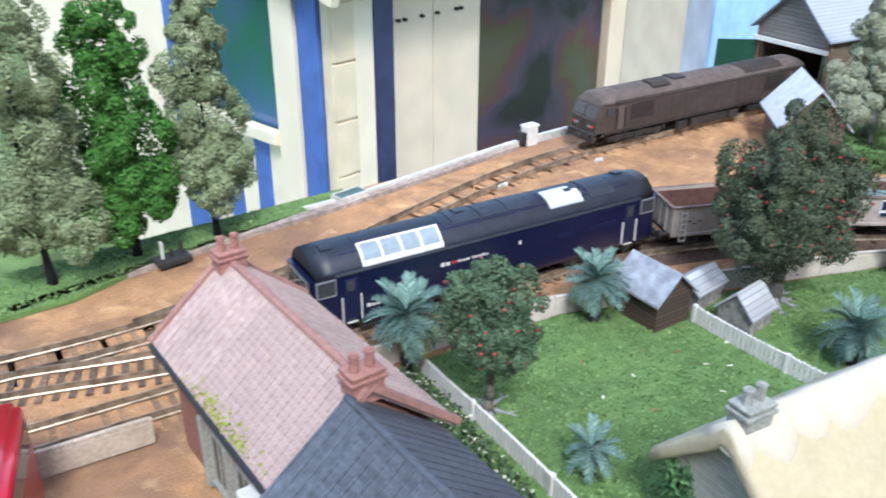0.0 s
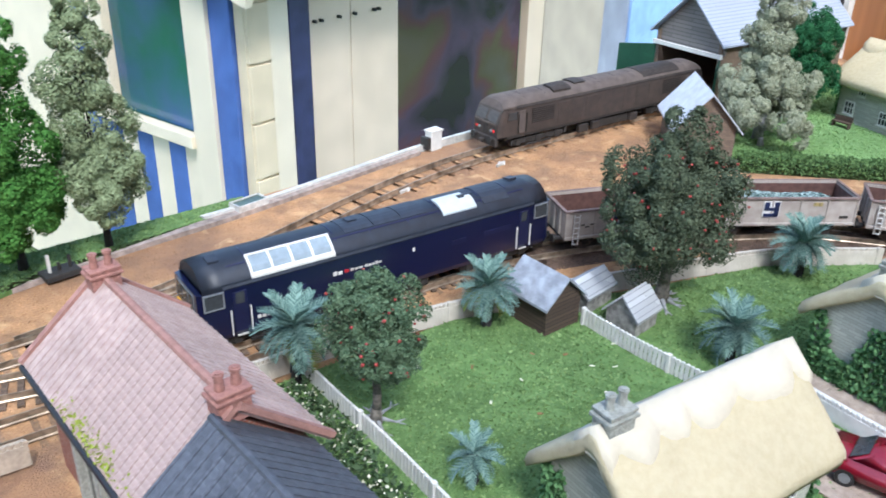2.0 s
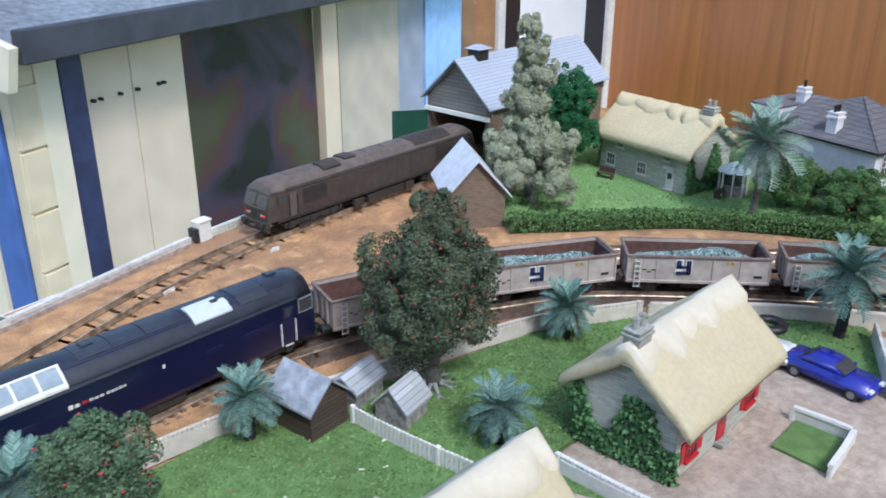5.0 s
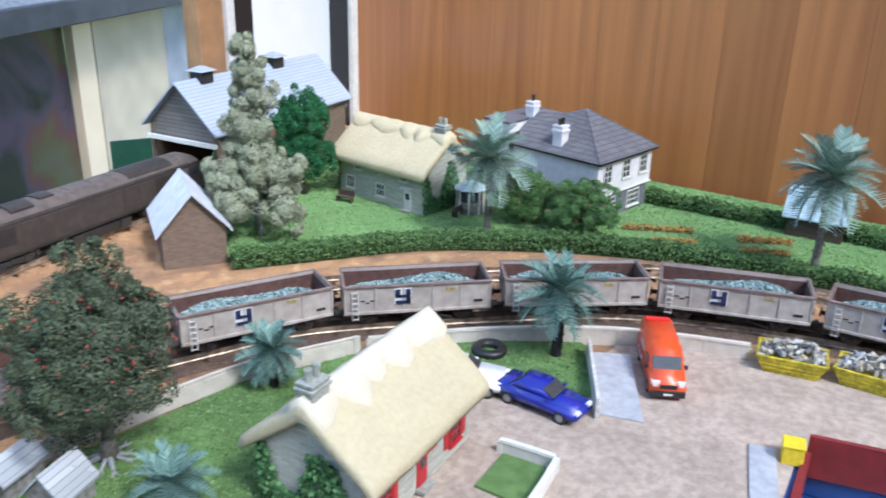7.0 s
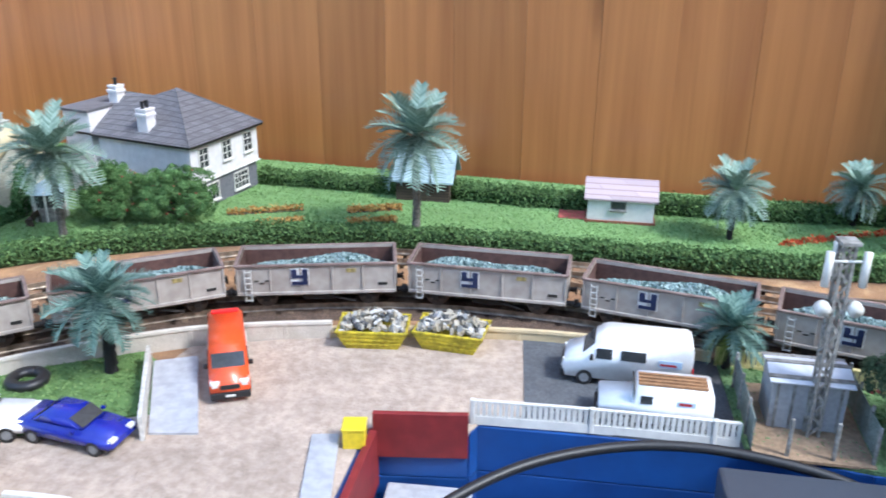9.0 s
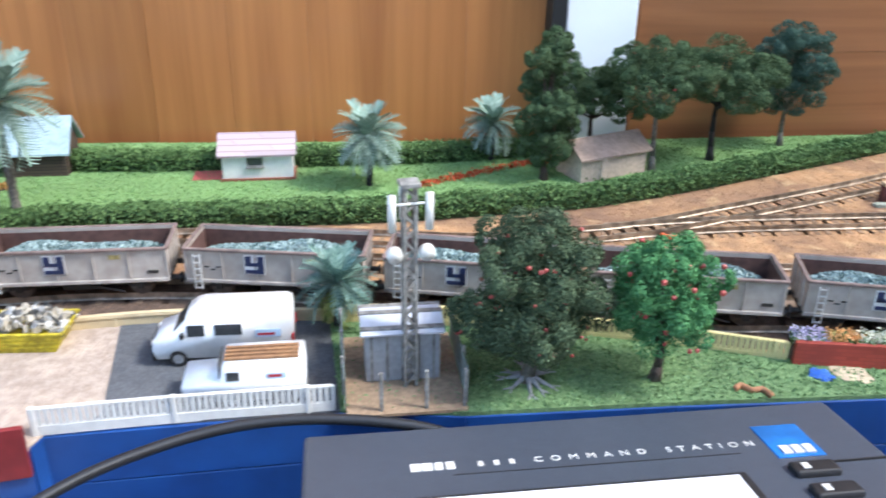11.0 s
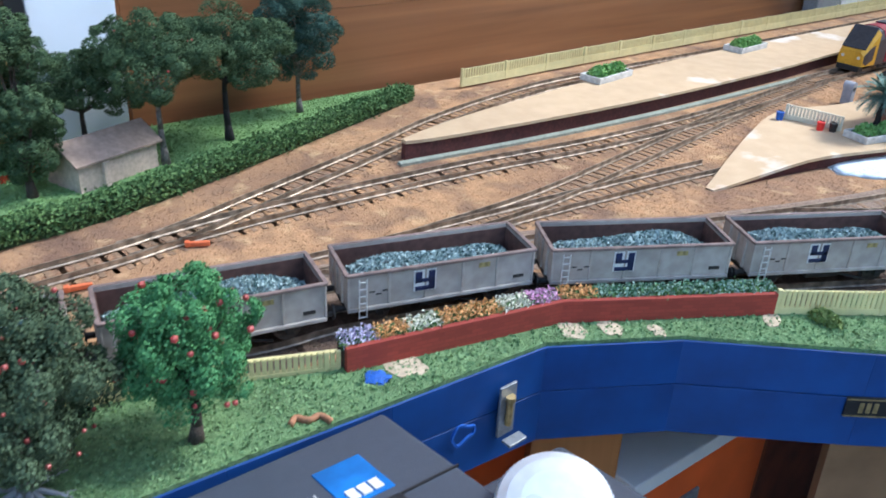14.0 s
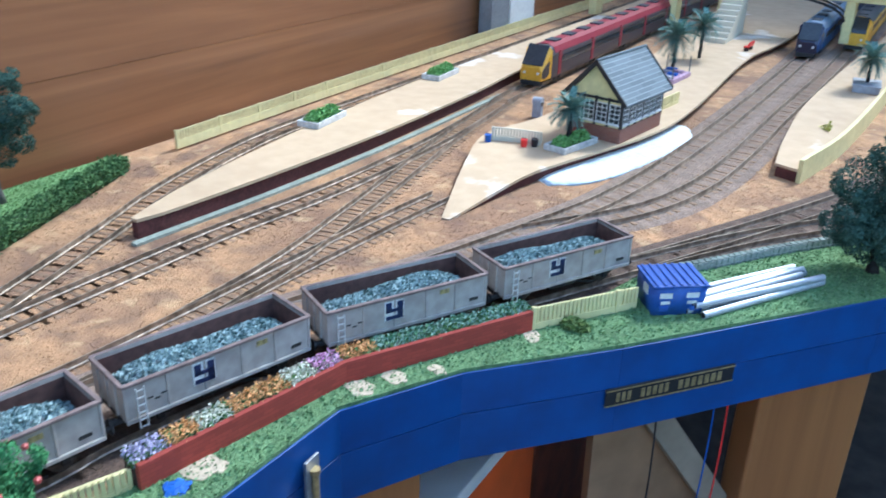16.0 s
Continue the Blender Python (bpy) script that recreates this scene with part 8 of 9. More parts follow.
# ---- digital control station on the shelf ----
def control_station():
    root = thing("control_station", pose(0.745, -0.316, 0.002, 0, 0, -90) @ pose(0, 0, 0, -8, 0, 0), "dark grey digital command station with screen and knob", "control unit")
    # local x runs along its back edge, y towards the board
    W = 0.24
    body = bmesh.new()
    bx(body, W, 0.114, 0.043, 0, -0.014, -0.03, 0, 0.002)
    part("housing", body, M["slate_plastic"], root, "dark slate plastic housing")
    wing = bmesh.new()
    bx(wing, 0.055, 0.09, 0.03, W / 2 + 0.02, -0.06, -0.024, 0, 0.003)
    part("knob_wing", wing, M["slate_plastic"], root)
    box("joint", 0.03, 0.0008, 0.0012, M["black"], 0.105, -0.008, 0.0126, 0, 0, root)
    box("screen_frame", 0.15, 0.075, 0.0012, M["black"], -0.02, -0.0485, 0.0127, 0, 0.0004, root)
    box("screen", 0.142, 0.07, 0.0008, M["screen"], -0.02, -0.0485, 0.0136, 0, 0, root, "pale lit touch screen")
    for i in range(3):
        bt = box("button", 0.019, 0.009, 0.0035, M["black"], 0.083, -0.0135 - i * 0.0155, 0.0125, 0, 0.0012, root)
        box("button_mark", 0.003, 0.004, 0.0006, M["white_worn"], 0.079, -0.0135 - i * 0.0155, 0.0158, 0, 0, bt)
    em = box("emblem", 0.021, 0.026, 0.0008, M["logo_blue"], 0.0845, 0.0105, 0.0127, 0, 0.0003, root, "glossy blue square emblem")
    for i in range(3):
        box("emblem_bar", 0.0038, 0.006, 0.0006, M["white"], 0.0795 + i * 0.005, 0.0025, 0.0136, 0, 0, em)
    for i, w in enumerate((0.0042, 0.0042, 0.0034, 0.0036)):
        box("emblem_bar", w, 0.0055, 0.0005, M["white"], -0.0745 + i * 0.0047, 0.0105, 0.0128, 0, 0, root)
    for i in range(3):
        box("emblem_bar", 0.0022, 0.0036, 0.0005, M["white_worn"], -0.048 + i * 0.0065, 0.0102, 0.0128, 0, 0, root)
    for word, x0 in (("COMMAND", -0.026), ("STATION", 0.0305)):
        cu = bpy.data.curves.new("lettering", "FONT")
        cu.body, cu.size, cu.extrude, cu.space_character, cu.align_x = word, 0.0054, 0.0002, 2.2 if word == "COMMAND" else 2.0, "LEFT"
        cu.materials.append(M["white"])
        tx = new("lettering", cu)
        tx.parent = root
        tx.matrix_local = pose(x0, 0.0085, 0.0131)
    box("line", 0.12, 0.0005, 0.0004, M["black"], 0.0, 0.0035, 0.0128, 0, 0, root)
    # thumb wheel
    kb = bmesh.new()
    n = 140
    prof = []
    for z, r0 in ((0.0, 0.0205), (0.009, 0.021), (0.0118, 0.0198), (0.0135, 0.0165), (0.0145, 0.0115), (0.0148, 0.005)):
        prof.append([(r0 * (1.02 if i % 2 and z < 0.011 else 1.0) * math.cos(i * 2 * math.pi / n), r0 * (1.02 if i % 2 and z < 0.011 else 1.0) * math.sin(i * 2 * math.pi / n), z) for i in range(n)])
    rings = [[kb.verts.new(p) for p in r] for r in prof]
    for a, c in zip(rings, rings[1:]):
        for i in range(n):
            kb.faces.new((a[i], a[(i + 1) % n], c[(i + 1) % n], c[i]))
    kb.faces.new(rings[0][::-1])
    kb.faces.new(rings[-1])
    k = part("knob", kb, M["silver"], root, "silver knurled control knob")
    k.matrix_local = pose(0.131, -0.048, 0.007, 20, -20, 0)
    d = bmesh.new()
    cyl(d, 0.0036, 0.0006, pose(-0.006, 0.004, 0.0147), 18)
    part("finger_dimple", d, M["silver_dull"], k)
    rg = bmesh.new()
    cyl(rg, 0.0215, 0.003, pose(0, 0, 0.0), 40)
    r = part("knob_collar", rg, M["black"], root)
    r.matrix_local = pose(0.131, -0.048, 0.006, 20, -20, 0)


control_station()
cu = bpy.data.curves.new("cable", "CURVE")
cu.dimensions, cu.bevel_depth, cu.bevel_resolution = "3D", 0.0026, 3
sp = cu.splines.new("NURBS")
cp = [(0.69, -0.02, -0.02), (0.755, -0.075, 0.006), (0.79, -0.13, 0.0095), (0.8, -0.18, 0.012), (0.797, -0.225, 0.01), (0.79, -0.262, 0.006), (0.78, -0.275, 0.0)]
sp.points.add(len(cp) - 1)
for p, c in zip(sp.points, cp):
    p.co = (*c, 1)
sp.use_endpoint_u, sp.order_u = True, 4
cu.materials.append(M["black"])
tagged(new("cable", cu), "thick black cable to the control station", "cable")

# ---- front strip: flower bed, fence, dumpster, pipes ----
def planter_run(a, c, seed, kinds):
    L = math.hypot(c[0] - a[0], c[1] - a[1])
    ang = math.degrees(math.atan2(c[1] - a[1], c[0] - a[0]))
    root = thing("flower_bed", pose((a[0] + c[0]) / 2, (a[1] + c[1]) / 2, 0.001, 0, 0, ang), "red brick raised flower bed with mixed blooms", "flower bed", "raised flower beds")
    box("wall", L, 0.003, 0.0155, M["bed_red"], 0, -0.0015, 0, 0, 0.0004, root, "dark red brick wall")
    box("soil", L, 0.01, 0.0135, M["bark"], 0, 0.005, 0, 0, 0, root)
    rng = np.random.default_rng(seed)
    n = len(kinds)
    for i, kd in enumerate(kinds):
        m = 900
        p = np.stack([rng.uniform(-L / 2 + L * i / n, -L / 2 + L * (i + 1) / n, m), rng.uniform(0.0, 0.011, m), 0.0138 + rng.uniform(0, 0.0032, m)], 1)
        v, f = leaf_cloud(rng, p, 0.00075, 0.0009)
        tagged(soup("bloom", v, f, M[kd], root), kind="stuff")
        p[:, 2] -= 0.0015
        v, f = leaf_cloud(rng, p, 0.0012, 0.0008)
        tagged(soup("foliage", v, f, M["hedge"], root), kind="stuff")
    return root


planter_run((0.831, -0.443), (0.806, -0.558), 1, ["fl_purple", "fl_orange", "fl_white", "fl_orange", "fl_orange", "fl_white", "fl_pink"])
planter_run((0.806, -0.558), (0.747, -0.662), 2, ["fl_orange", "fl_blue", "fl_blue", "fl_blue", "fl_blue", "fl_blue"])
for x, y, r in ((0.818, -0.468, 0.012), (0.795, -0.557, 0.009), (0.785, -0.575, 0.008), (0.77, -0.594, 0.006), (0.742, -0.655, 0.007)):
    ps = thing("sand_patch", pose(x, y, 0.0033, 0, 0, x * 900 % 360), "bare sandy patch in the grass", "sand patch", kind="structure")
    pts = [(r * (0.7 + 0.4 * noise.noise(Vector((math.cos(a) * 1.5, math.sin(a) * 1.5, x * 40)))) * math.cos(a) * 1.4, r * (0.7 + 0.4 * noise.noise(Vector((math.sin(a) * 1.5, a, y * 40)))) * math.sin(a)) for a in np.linspace(0, 6.1, 22)]
    poly_slab("sand", pts, 0, 0.0006, M["sand"], ps)
bd = thing("paint_splash", pose(0.817, -0.452, 0.0035), "small bright blue rumpled cloth on the grass", "cloth")
b = bmesh.new()
bmesh.ops.create_icosphere(b, subdivisions=3, radius=0.0055)
for v in b.verts:
    v.co = Vector((v.co.x * (1 + 0.5 * noise.noise(v.co * 400)), v.co.y * (1 + 0.5 * noise.noise(v.co * 300)), max(0, v.co.z * 0.3 + 0.0006 * noise.noise(v.co * 900))))
part("cloth", b, M["cloth_blue"], bd)
# Tiny reclining figurine, simplified to a plain curled strip.
tf = thing("clay_piece", pose(0.806, -0.412, 0.0036, 0, 0, 70), "tiny tan reclining figurine on the grass, simplified to a curl", "clay piece")
v, f = sweep(spline([(-0.007, 0.003), (-0.003, -0.002), (0.002, 0.0), (0.007, -0.003), (0.01, 0.001)], 0.001), [(-0.0012, 0), (-0.0012, 0.002), (0, 0.0028), (0.0012, 0.002), (0.0012, 0)])
soup("curl", v, f, M["clay"], tf, smooth=True)
tft = thing("grass_tuft", pose(0.725, -0.678, 0.003), "round tuft of olive green grass", "grass tuft")
rng = np.random.default_rng(8)
q = rng.normal(0, 1, (500, 3))
q[:, 2] = np.abs(q[:, 2])
q /= np.linalg.norm(q, axis=1)[:, None]
v, f = leaf_cloud(rng, q * [0.009, 0.006, 0.006], 0.0012, 0.0006)
tagged(soup("turf", v, f, M["olive"], tft), kind="stuff")

dp = thing("dumpster", pose(0.6865, -0.739, 0.003, 0, 0, 218), "blue metal waste container with ribbed lid", "waste container")
side_shape("body", [(-0.0165, 0.0), (0.0155, 0.0), (0.0175, 0.02), (-0.0175, 0.02)], 0.0145, M["dump_blue"], dp, 0.0008)
for i in range(7):
    box("lid_rib", 0.0018, 0.03, 0.0012, M["dump_blue"], -0.015 + i * 0.005, 0, 0.0208, 0, 0.0003, dp)
box("lid", 0.0365, 0.031, 0.0016, M["dump_blue"], 0, 0, 0.0195, 0, 0.0005, dp)
for x in (-0.009, 0.008):
    box("notice", 0.008, 0.0004, 0.0035, M["white"], x, -0.0149, 0.0125, 0, 0, dp)
    box("notice", 0.006, 0.0004, 0.002, M["white"], x, -0.0149, 0.0085, 0, 0, dp)
nt = box("notice", 0.0004, 0.008, 0.006, M["white"], -0.0173, -0.002, 0.011, 0, 0, dp)
for x in (-0.01, 0.01):
    for y in (-0.0149, 0.0149):
        box("lifting_pocket", 0.006, 0.0016, 0.003, M["dump_blue"], x, y, 0.004, 0, 0.0003, dp)
rng = np.random.default_rng(5)
for i in range(9):
    row, lay = (i, 0) if i < 6 else (i - 5.5, 1)
    off, slide = (row - 2.5) * 0.0054, rng.uniform(-0.007, 0.007)
    tb = thing("metal_pipe", pose(0.649 + 0.839 * off - 0.545 * slide, -0.781 - 0.545 * off - 0.839 * slide, 0.0058 + 0.0042 * lay, 0, 0, -123 + rng.uniform(-2.5, 2.5)), "silver model pipe stacked on the grass", "pipe", "stacked silver pipes")
    v, f = [], []
    b = bmesh.new()
    L = 0.096 + rng.uniform(0, 0.02)
    cyl(b, 0.0023, L, pose(0, 0, 0, 0, 90, 0), 12)
    part("tube", b, M["pipe_silver"], tb, smooth=False)
    b = bmesh.new()
    cyl(b, 0.0018, 0.0004, pose(L / 2 + 0.0001, 0, 0, 0, 90, 0), 12)
    cyl(b, 0.0018, 0.0004, pose(-L / 2 - 0.0001, 0, 0, 0, 90, 0), 12)
    part("bore", b, M["dark"], tb)
sw = thing("stone_wall", pose(0, 0, 0), "low grey dry stone wall with green stain", "wall")
v, f = sweep(spline([(0.712, -0.764), (0.68, -0.804), (0.635, -0.868), (0.578, -0.937), (0.5, -1.02)], 0.006), [(-0.0015, 0), (-0.0015, 0.009), (0.0015, 0.009), (0.0015, 0)])
soup("core", v, f, M["stone"], sw)
line = spline([(0.712, -0.764), (0.68, -0.804), (0.635, -0.868), (0.578, -0.937)], 0.0052)
for i, (x, y) in enumerate(line):
    for r in range(2):
        o = box("stone", 0.0048, 0.0044, 0.0046, M["stone_moss"], 0, 0, 0, 0, 0.0006, sw)
        o.matrix_local = pose(x + 0.0008 * (r % 2), y - 0.0008, 0.0004 + r * 0.005, 0, 0, -52 + 8 * math.sin(i * 5.1))

# nameplate, catch, legs and clutter below the board

np_ = thing("nameplate", pose(0.669, -0.7029, -0.037, 0, 0, -128.5), "black nameplate with worn gold lettering bars", "nameplate")
box("plate", 0.092, 0.0012, 0.0125, M["black"], 0, 0, 0, 0, 0.0003, np_)
for x0, w, n in ((-0.0395, 0.0115, 3), (-0.0225, 0.021, 5), (0.004, 0.0335, 7)):
    for i in range(n):
        box("lettering_bar", w / n * 0.62, 0.0016, 0.0062, M["gold"], x0 + w * (i + 0.5) / n, -0.0002, 0.0029, 0, 0, np_)
for z in (0.0003, 0.0108):
    box("border", 0.092, 0.0016, 0.0008, M["gold"], 0, -0.0002, z, 0, 0, np_)
ct = thing("brass_catch", pose(0.7925, -0.512, -0.04, 0, 0, 93), "brass and steel board catch", "catch")
box("plate", 0.011, 0.0016, 0.03, M["frame_grey"], 0, 0.0008, 0, 0, 0.0003, ct)
box("foot", 0.012, 0.006, 0.0016, M["frame_grey"], 0, 0.008, 0, 0, 0.0003, ct)
b = bmesh.new()
cyl(b, 0.0018, 0.016, pose(0, 0.0028, 0.015), 10)
cyl(b, 0.0028, 0.0026, pose(0, 0.0028, 0.023), 10)
part("bolt", b, M["gold"], ct)
nl = thing("blue_knot", pose(0.793, -0.485, -0.028), "knotted blue wires on the board edge", "wire knot")
v, f = sweep([(0.005 * math.cos(a) * (1 + 0.3 * math.sin(3 * a)), 0.007 * math.sin(a)) for a in np.linspace(0, 6.28, 30)], [(-0.0006, -0.0006), (0.0006, -0.0006), (0.0006, 0.0006), (-0.0006, 0.0006)])
k = soup("loop", v, f, M["cloth_blue"], nl)
k.matrix_local = pose(-0.001, 0, 0, 0, 90, 0)


def leg(x, y, w, d, z0, z1, key, label, turn=-51.5, tilt=0):
    lg = thing("table_leg", pose(x, y, z0, 0, tilt, turn), label, "table leg", "layout supports")
    box("upright", w, d, z1 - z0, M[key], 0, 0, 0, 0, 0.002, lg)
    for h in (0.7, 0.82):
        b = bmesh.new()
        cyl(b, 0.004, 0.003, pose(0, -d / 2 - 0.001, (z1 - z0) * h, 90, 0, 0), 10)
        part("bolt", b, M["dark"], lg)


def below(u, out, z, turn=0.0):
    """A pose under the long edge board: u along it, out to the front, z up."""
    return pose(0.694 - 0.6225 * u - 0.783 * out, -0.675 - 0.783 * u + 0.6225 * out, z, 0, 0, -128.5 + turn)


def plank_leg(u, w, key, label, bolts):
    lg = thing("table_leg", below(u, -0.03, -0.95), label, "table leg", "layout supports")
    box("upright", w, 0.022, 0.9, M[key], 0, 0, 0, 0, 0.002, lg)
    for x, z in bolts:
        b = bmesh.new()
        cyl(b, 0.0042, 0.003, pose(x, -0.0125, z, 90, 0, 0), 12)
        part("bolt", b, M["dark"], lg, smooth=False)
    return lg


plank_leg(0.183, 0.1, "leg_wood", "varnished wooden table leg with dark grain", ((0.03, 0.72), (-0.03, 0.6)))
plank_leg(-0.141, 0.052, "leg_wood", "narrow varnished wooden table leg", ((0.0, 0.7),))
gs = thing("gusset_panel", below(0, -0.045, 0), "bare softwood gusset board under the layout", "gusset")
bm = bmesh.new()
f = bm.faces.new([bm.verts.new(p) for p in ((0.018, 0, -0.053), (0.036, 0, -0.053), (0.4, 0, -0.56), (0.4, 0, -0.62), (0.03, 0, -0.62))])
ex = bmesh.ops.extrude_face_region(bm, geom=[f])
bmesh.ops.translate(bm, vec=(0, 0.008, 0), verts=[v for v in ex["geom"] if isinstance(v, bmesh.types.BMVert)])
bmesh.ops.recalc_face_normals(bm, faces=bm.faces)
part("panel", bm, M["plywood"], gs)
br = thing("brace", below(0.215, -0.037, -0.3) @ pose(0, 0, 0, 0, -35.7, 0), "pale wooden diagonal brace under the layout", "brace")
box("batten", 0.019, 0.012, 0.6, M["pale_wood"], 0, 0, -0.3, 0, 0.001, br)
cab = thing("cupboard", pose(0.925, -0.83, -0.95), "orange cupboard with a pale top under the layout", "cupboard")
box("top", 0.3, 0.44, 0.012, M["pale_top"], 0, 0, 0.822, 0, 0.001, cab, "pale grey cupboard top")
box("side_panel", 0.29, 0.16, 0.822, M["orange_card"], 0, 0.139, 0, 0, 0.002, cab, "orange painted panel")
box("side_panel", 0.29, 0.27, 0.822, M["panel_red"], 0, -0.077, 0, 0, 0.002, cab, "dark red brown panel")
box("plate", 0.003, 0.06, 0.05, M["frame_grey"], -0.1455, 0.17, 0.74, 0, 0.001, cab, "grey metal plate")
for y in (0.155, 0.185):
    box("plate_mark", 0.001, 0.011, 0.011, M["white_worn"], -0.1475, y, 0.765, 0, 0.0003, cab)
rr = thing("stored_rail", pose(0.85, -0.67, -0.116, 0, 0, 60), "dark length of stored model track", "stored track")
box("rail", 0.12, 0.004, 0.006, M["dark"], 0, 0.008, 0, 0, 0.001, rr)
box("rail", 0.12, 0.004, 0.006, M["dark"], 0, -0.008, 0, 0, 0.001, rr)
for i, (x, y, z, s, key) in enumerate(((0.6, -0.95, -0.95, 0.3, "dark"), (0.5, -0.92, -0.95, 0.22, "black"), (0.7, -1.0, -0.95, 0.4, "brown2"), (0.62, -0.9, -0.6, 0.12, "cloth_blue"))):
    c = thing("storage_crate", pose(x, y, z, 0, 0, i * 23), "dark storage crate under the layout", "crate", "crates under the layout")
    box("body", s, s * 0.7, s * 0.9 if z < -0.9 else s * 0.3, M[key], 0, 0, 0, 0, 0.006, c)
    box("lid", s * 1.04, s * 0.74, 0.012, M[key], 0, 0, s * 0.9 if z < -0.9 else s * 0.3, 0, 0.003, c)
for i, (key, x, y) in enumerate((("lamp_red", 0.642, -0.752), ("cloth_blue", 0.652, -0.762), ("black", 0.676, -0.707))):
    cu = bpy.data.curves.new("wire", "CURVE")
    cu.dimensions, cu.bevel_depth = "3D", 0.0006
    sp = cu.splines.new("NURBS")
    sp.points.add(4)
    for p, c in zip(sp.points, ((x, y, -0.05), (x - 0.004, y - 0.01, -0.15), (x + 0.012, y, -0.3), (x + 0.02, y - 0.02, -0.5), (x, y, -0.8))):
        p.co = (*c, 1)
    sp.use_endpoint_u, sp.order_u = True, 4
    cu.materials.append(M[key])
    tagged(new("hanging_wire", cu), ("thin red wire hanging under the layout", "thin blue wire hanging under the layout", "thin black wire hanging under the layout")[i], "wire")

# ---- station ----
def platform(front_pts, back_pts, h, label, wall_key="plat_wall", ramp=0.0):
    """A raised platform between two plan lines; its first stretch may slope up from the ground."""
    fr, bk = spline(front_pts, 0.004), spline(back_pts, 0.004)
    n = 90
    fr, bk = fr[np.linspace(0, len(fr) - 1, n).astype(int)], bk[np.linspace(0, len(bk) - 1, n).astype(int)]
    dist = np.concatenate([[0], np.cumsum(np.linalg.norm(np.diff((fr + bk) / 2, axis=0), axis=1))])
    top = np.where(dist < ramp, 0.0012 + (h - 0.0012) * dist / max(ramp, 1e-6), h)
    root = thing("platform", pose(0, 0, 0), label, "platform", "station platforms", "structure")
    def strip(name, inset, za, zb, key, note):
        vs, fs = [], []
        for a, b, t in zip(fr, bk, top):
            p, q = a + (b - a) * inset, b + (a - b) * inset
            lo, hi = (max(0, t - 0.0025), t) if za else (0, max(0.0004, t - 0.0025))
            vs += [(*p, lo), (*q, lo), (*q, hi), (*p, hi)]
        for i in range(n - 1):
            k = 4 * i
            for u in range(4):
                w = (u + 1) % 4
                fs.append((k + u, k + w, k + 4 + w, k + 4 + u))
        fs += [(3, 2, 1, 0), (4 * n - 4, 4 * n - 3, 4 * n - 2, 4 * n - 1)]
        soup(name, vs, fs, M[key], root, note)
    strip("surface", 0.0, True, 0, "plat_top", "smooth sand coloured platform top")
    strip("wall", 0.06, False, 0, wall_key, "dark brown platform wall")
    return root


platform([(1.04, -0.628), (1.034, -0.66), (1.024, -0.78), (1.018, -0.92), (1.02, -1.1), (1.028, -1.25), (1.03, -1.6), (1.03, -2.5)], [(1.046, -0.628), (1.062, -0.69), (1.077, -0.79), (1.091, -0.93), (1.1, -1.1), (1.1, -1.35), (1.1, -1.7), (1.1, -2.5)], 0.0155, "long sandy platform beside the wood wall")
v, f = sweep(spline([(1.033, -0.618), (1.02, -0.76), (1.013, -0.92), (1.013, -1.15)], 0.01), [(-0.002, 0.0), (-0.002, 0.0022), (0.004, 0.0022), (0.004, 0)])
tagged(soup("cable_trough", v, f, M["trough"]), "pale green grey cable trough along the platform", "trough", kind="structure")
platform([(0.873, -0.784), (0.852, -0.9), (0.806, -1.06), (0.796, -1.19), (0.806, -1.5), (0.785, -1.75), (0.785, -2.5)], [(0.88, -0.784), (0.914, -0.88), (0.94, -0.97), (0.92, -1.06), (0.912, -1.25), (0.935, -1.6), (0.955, -2.0), (0.955, -2.5)], 0.012, "island platform with a signal box on it", ramp=0.1)
platform([(0.659, -1.036), (0.638, -1.157), (0.62, -1.41), (0.6, -1.8), (0.58, -2.5)], [(0.682, -1.044), (0.69, -1.13), (0.695, -1.3), (0.678, -1.6), (0.66, -1.85), (0.65, -2.5)], 0.012, "narrow sandy platform at the board end")
fw = thing("platform_wall", pose(0, 0, 0), "cream low wall along the narrow platform", "wall")
v, f = sweep(spline([(0.659, -1.034), (0.638, -1.157), (0.62, -1.41), (0.6, -1.8)], 0.02), [(-0.002, 0.0), (-0.002, 0.022), (0.002, 0.022), (0.002, 0.0)])
soup("coping", v, f, M["cream_paint"], fw)
# plaster snow-white patches spilt on the ground by the island
wp = thing("plaster_patch", pose(0.845, -0.985, 0.0, 0, 0, 0), "spilt white plaster ground cover by the island", "plaster patch", kind="structure")
pts = [(-0.005, 0.08), (0.014, 0.06), (0.0, -0.03), (-0.018, -0.12), (-0.045, -0.165), (-0.07, -0.12), (-0.063, -0.05), (-0.05, 0.01), (-0.03, 0.06)]
pp = spline(pts + [pts[0]], 0.006)
pp = [(x + 0.002 * noise.noise(Vector((x * 160, y * 160, 0))), y + 0.003 * noise.noise(Vector((x * 160, y * 160, 5)))) for x, y in pp[:-1]]
mid = np.mean(pp, axis=0)
rings = [[(*(mid + (np.array(q) - mid) * k), z + 0.0006 * noise.noise(Vector((q[0] * 300, q[1] * 300, k)))) for q in pp] for k, z in ((1.04, 0.0004), (0.96, 0.0022), (0.8, 0.0032), (0.4, 0.0035))]
loft("plaster", rings, M["plaster_white"], wp, smooth=True)


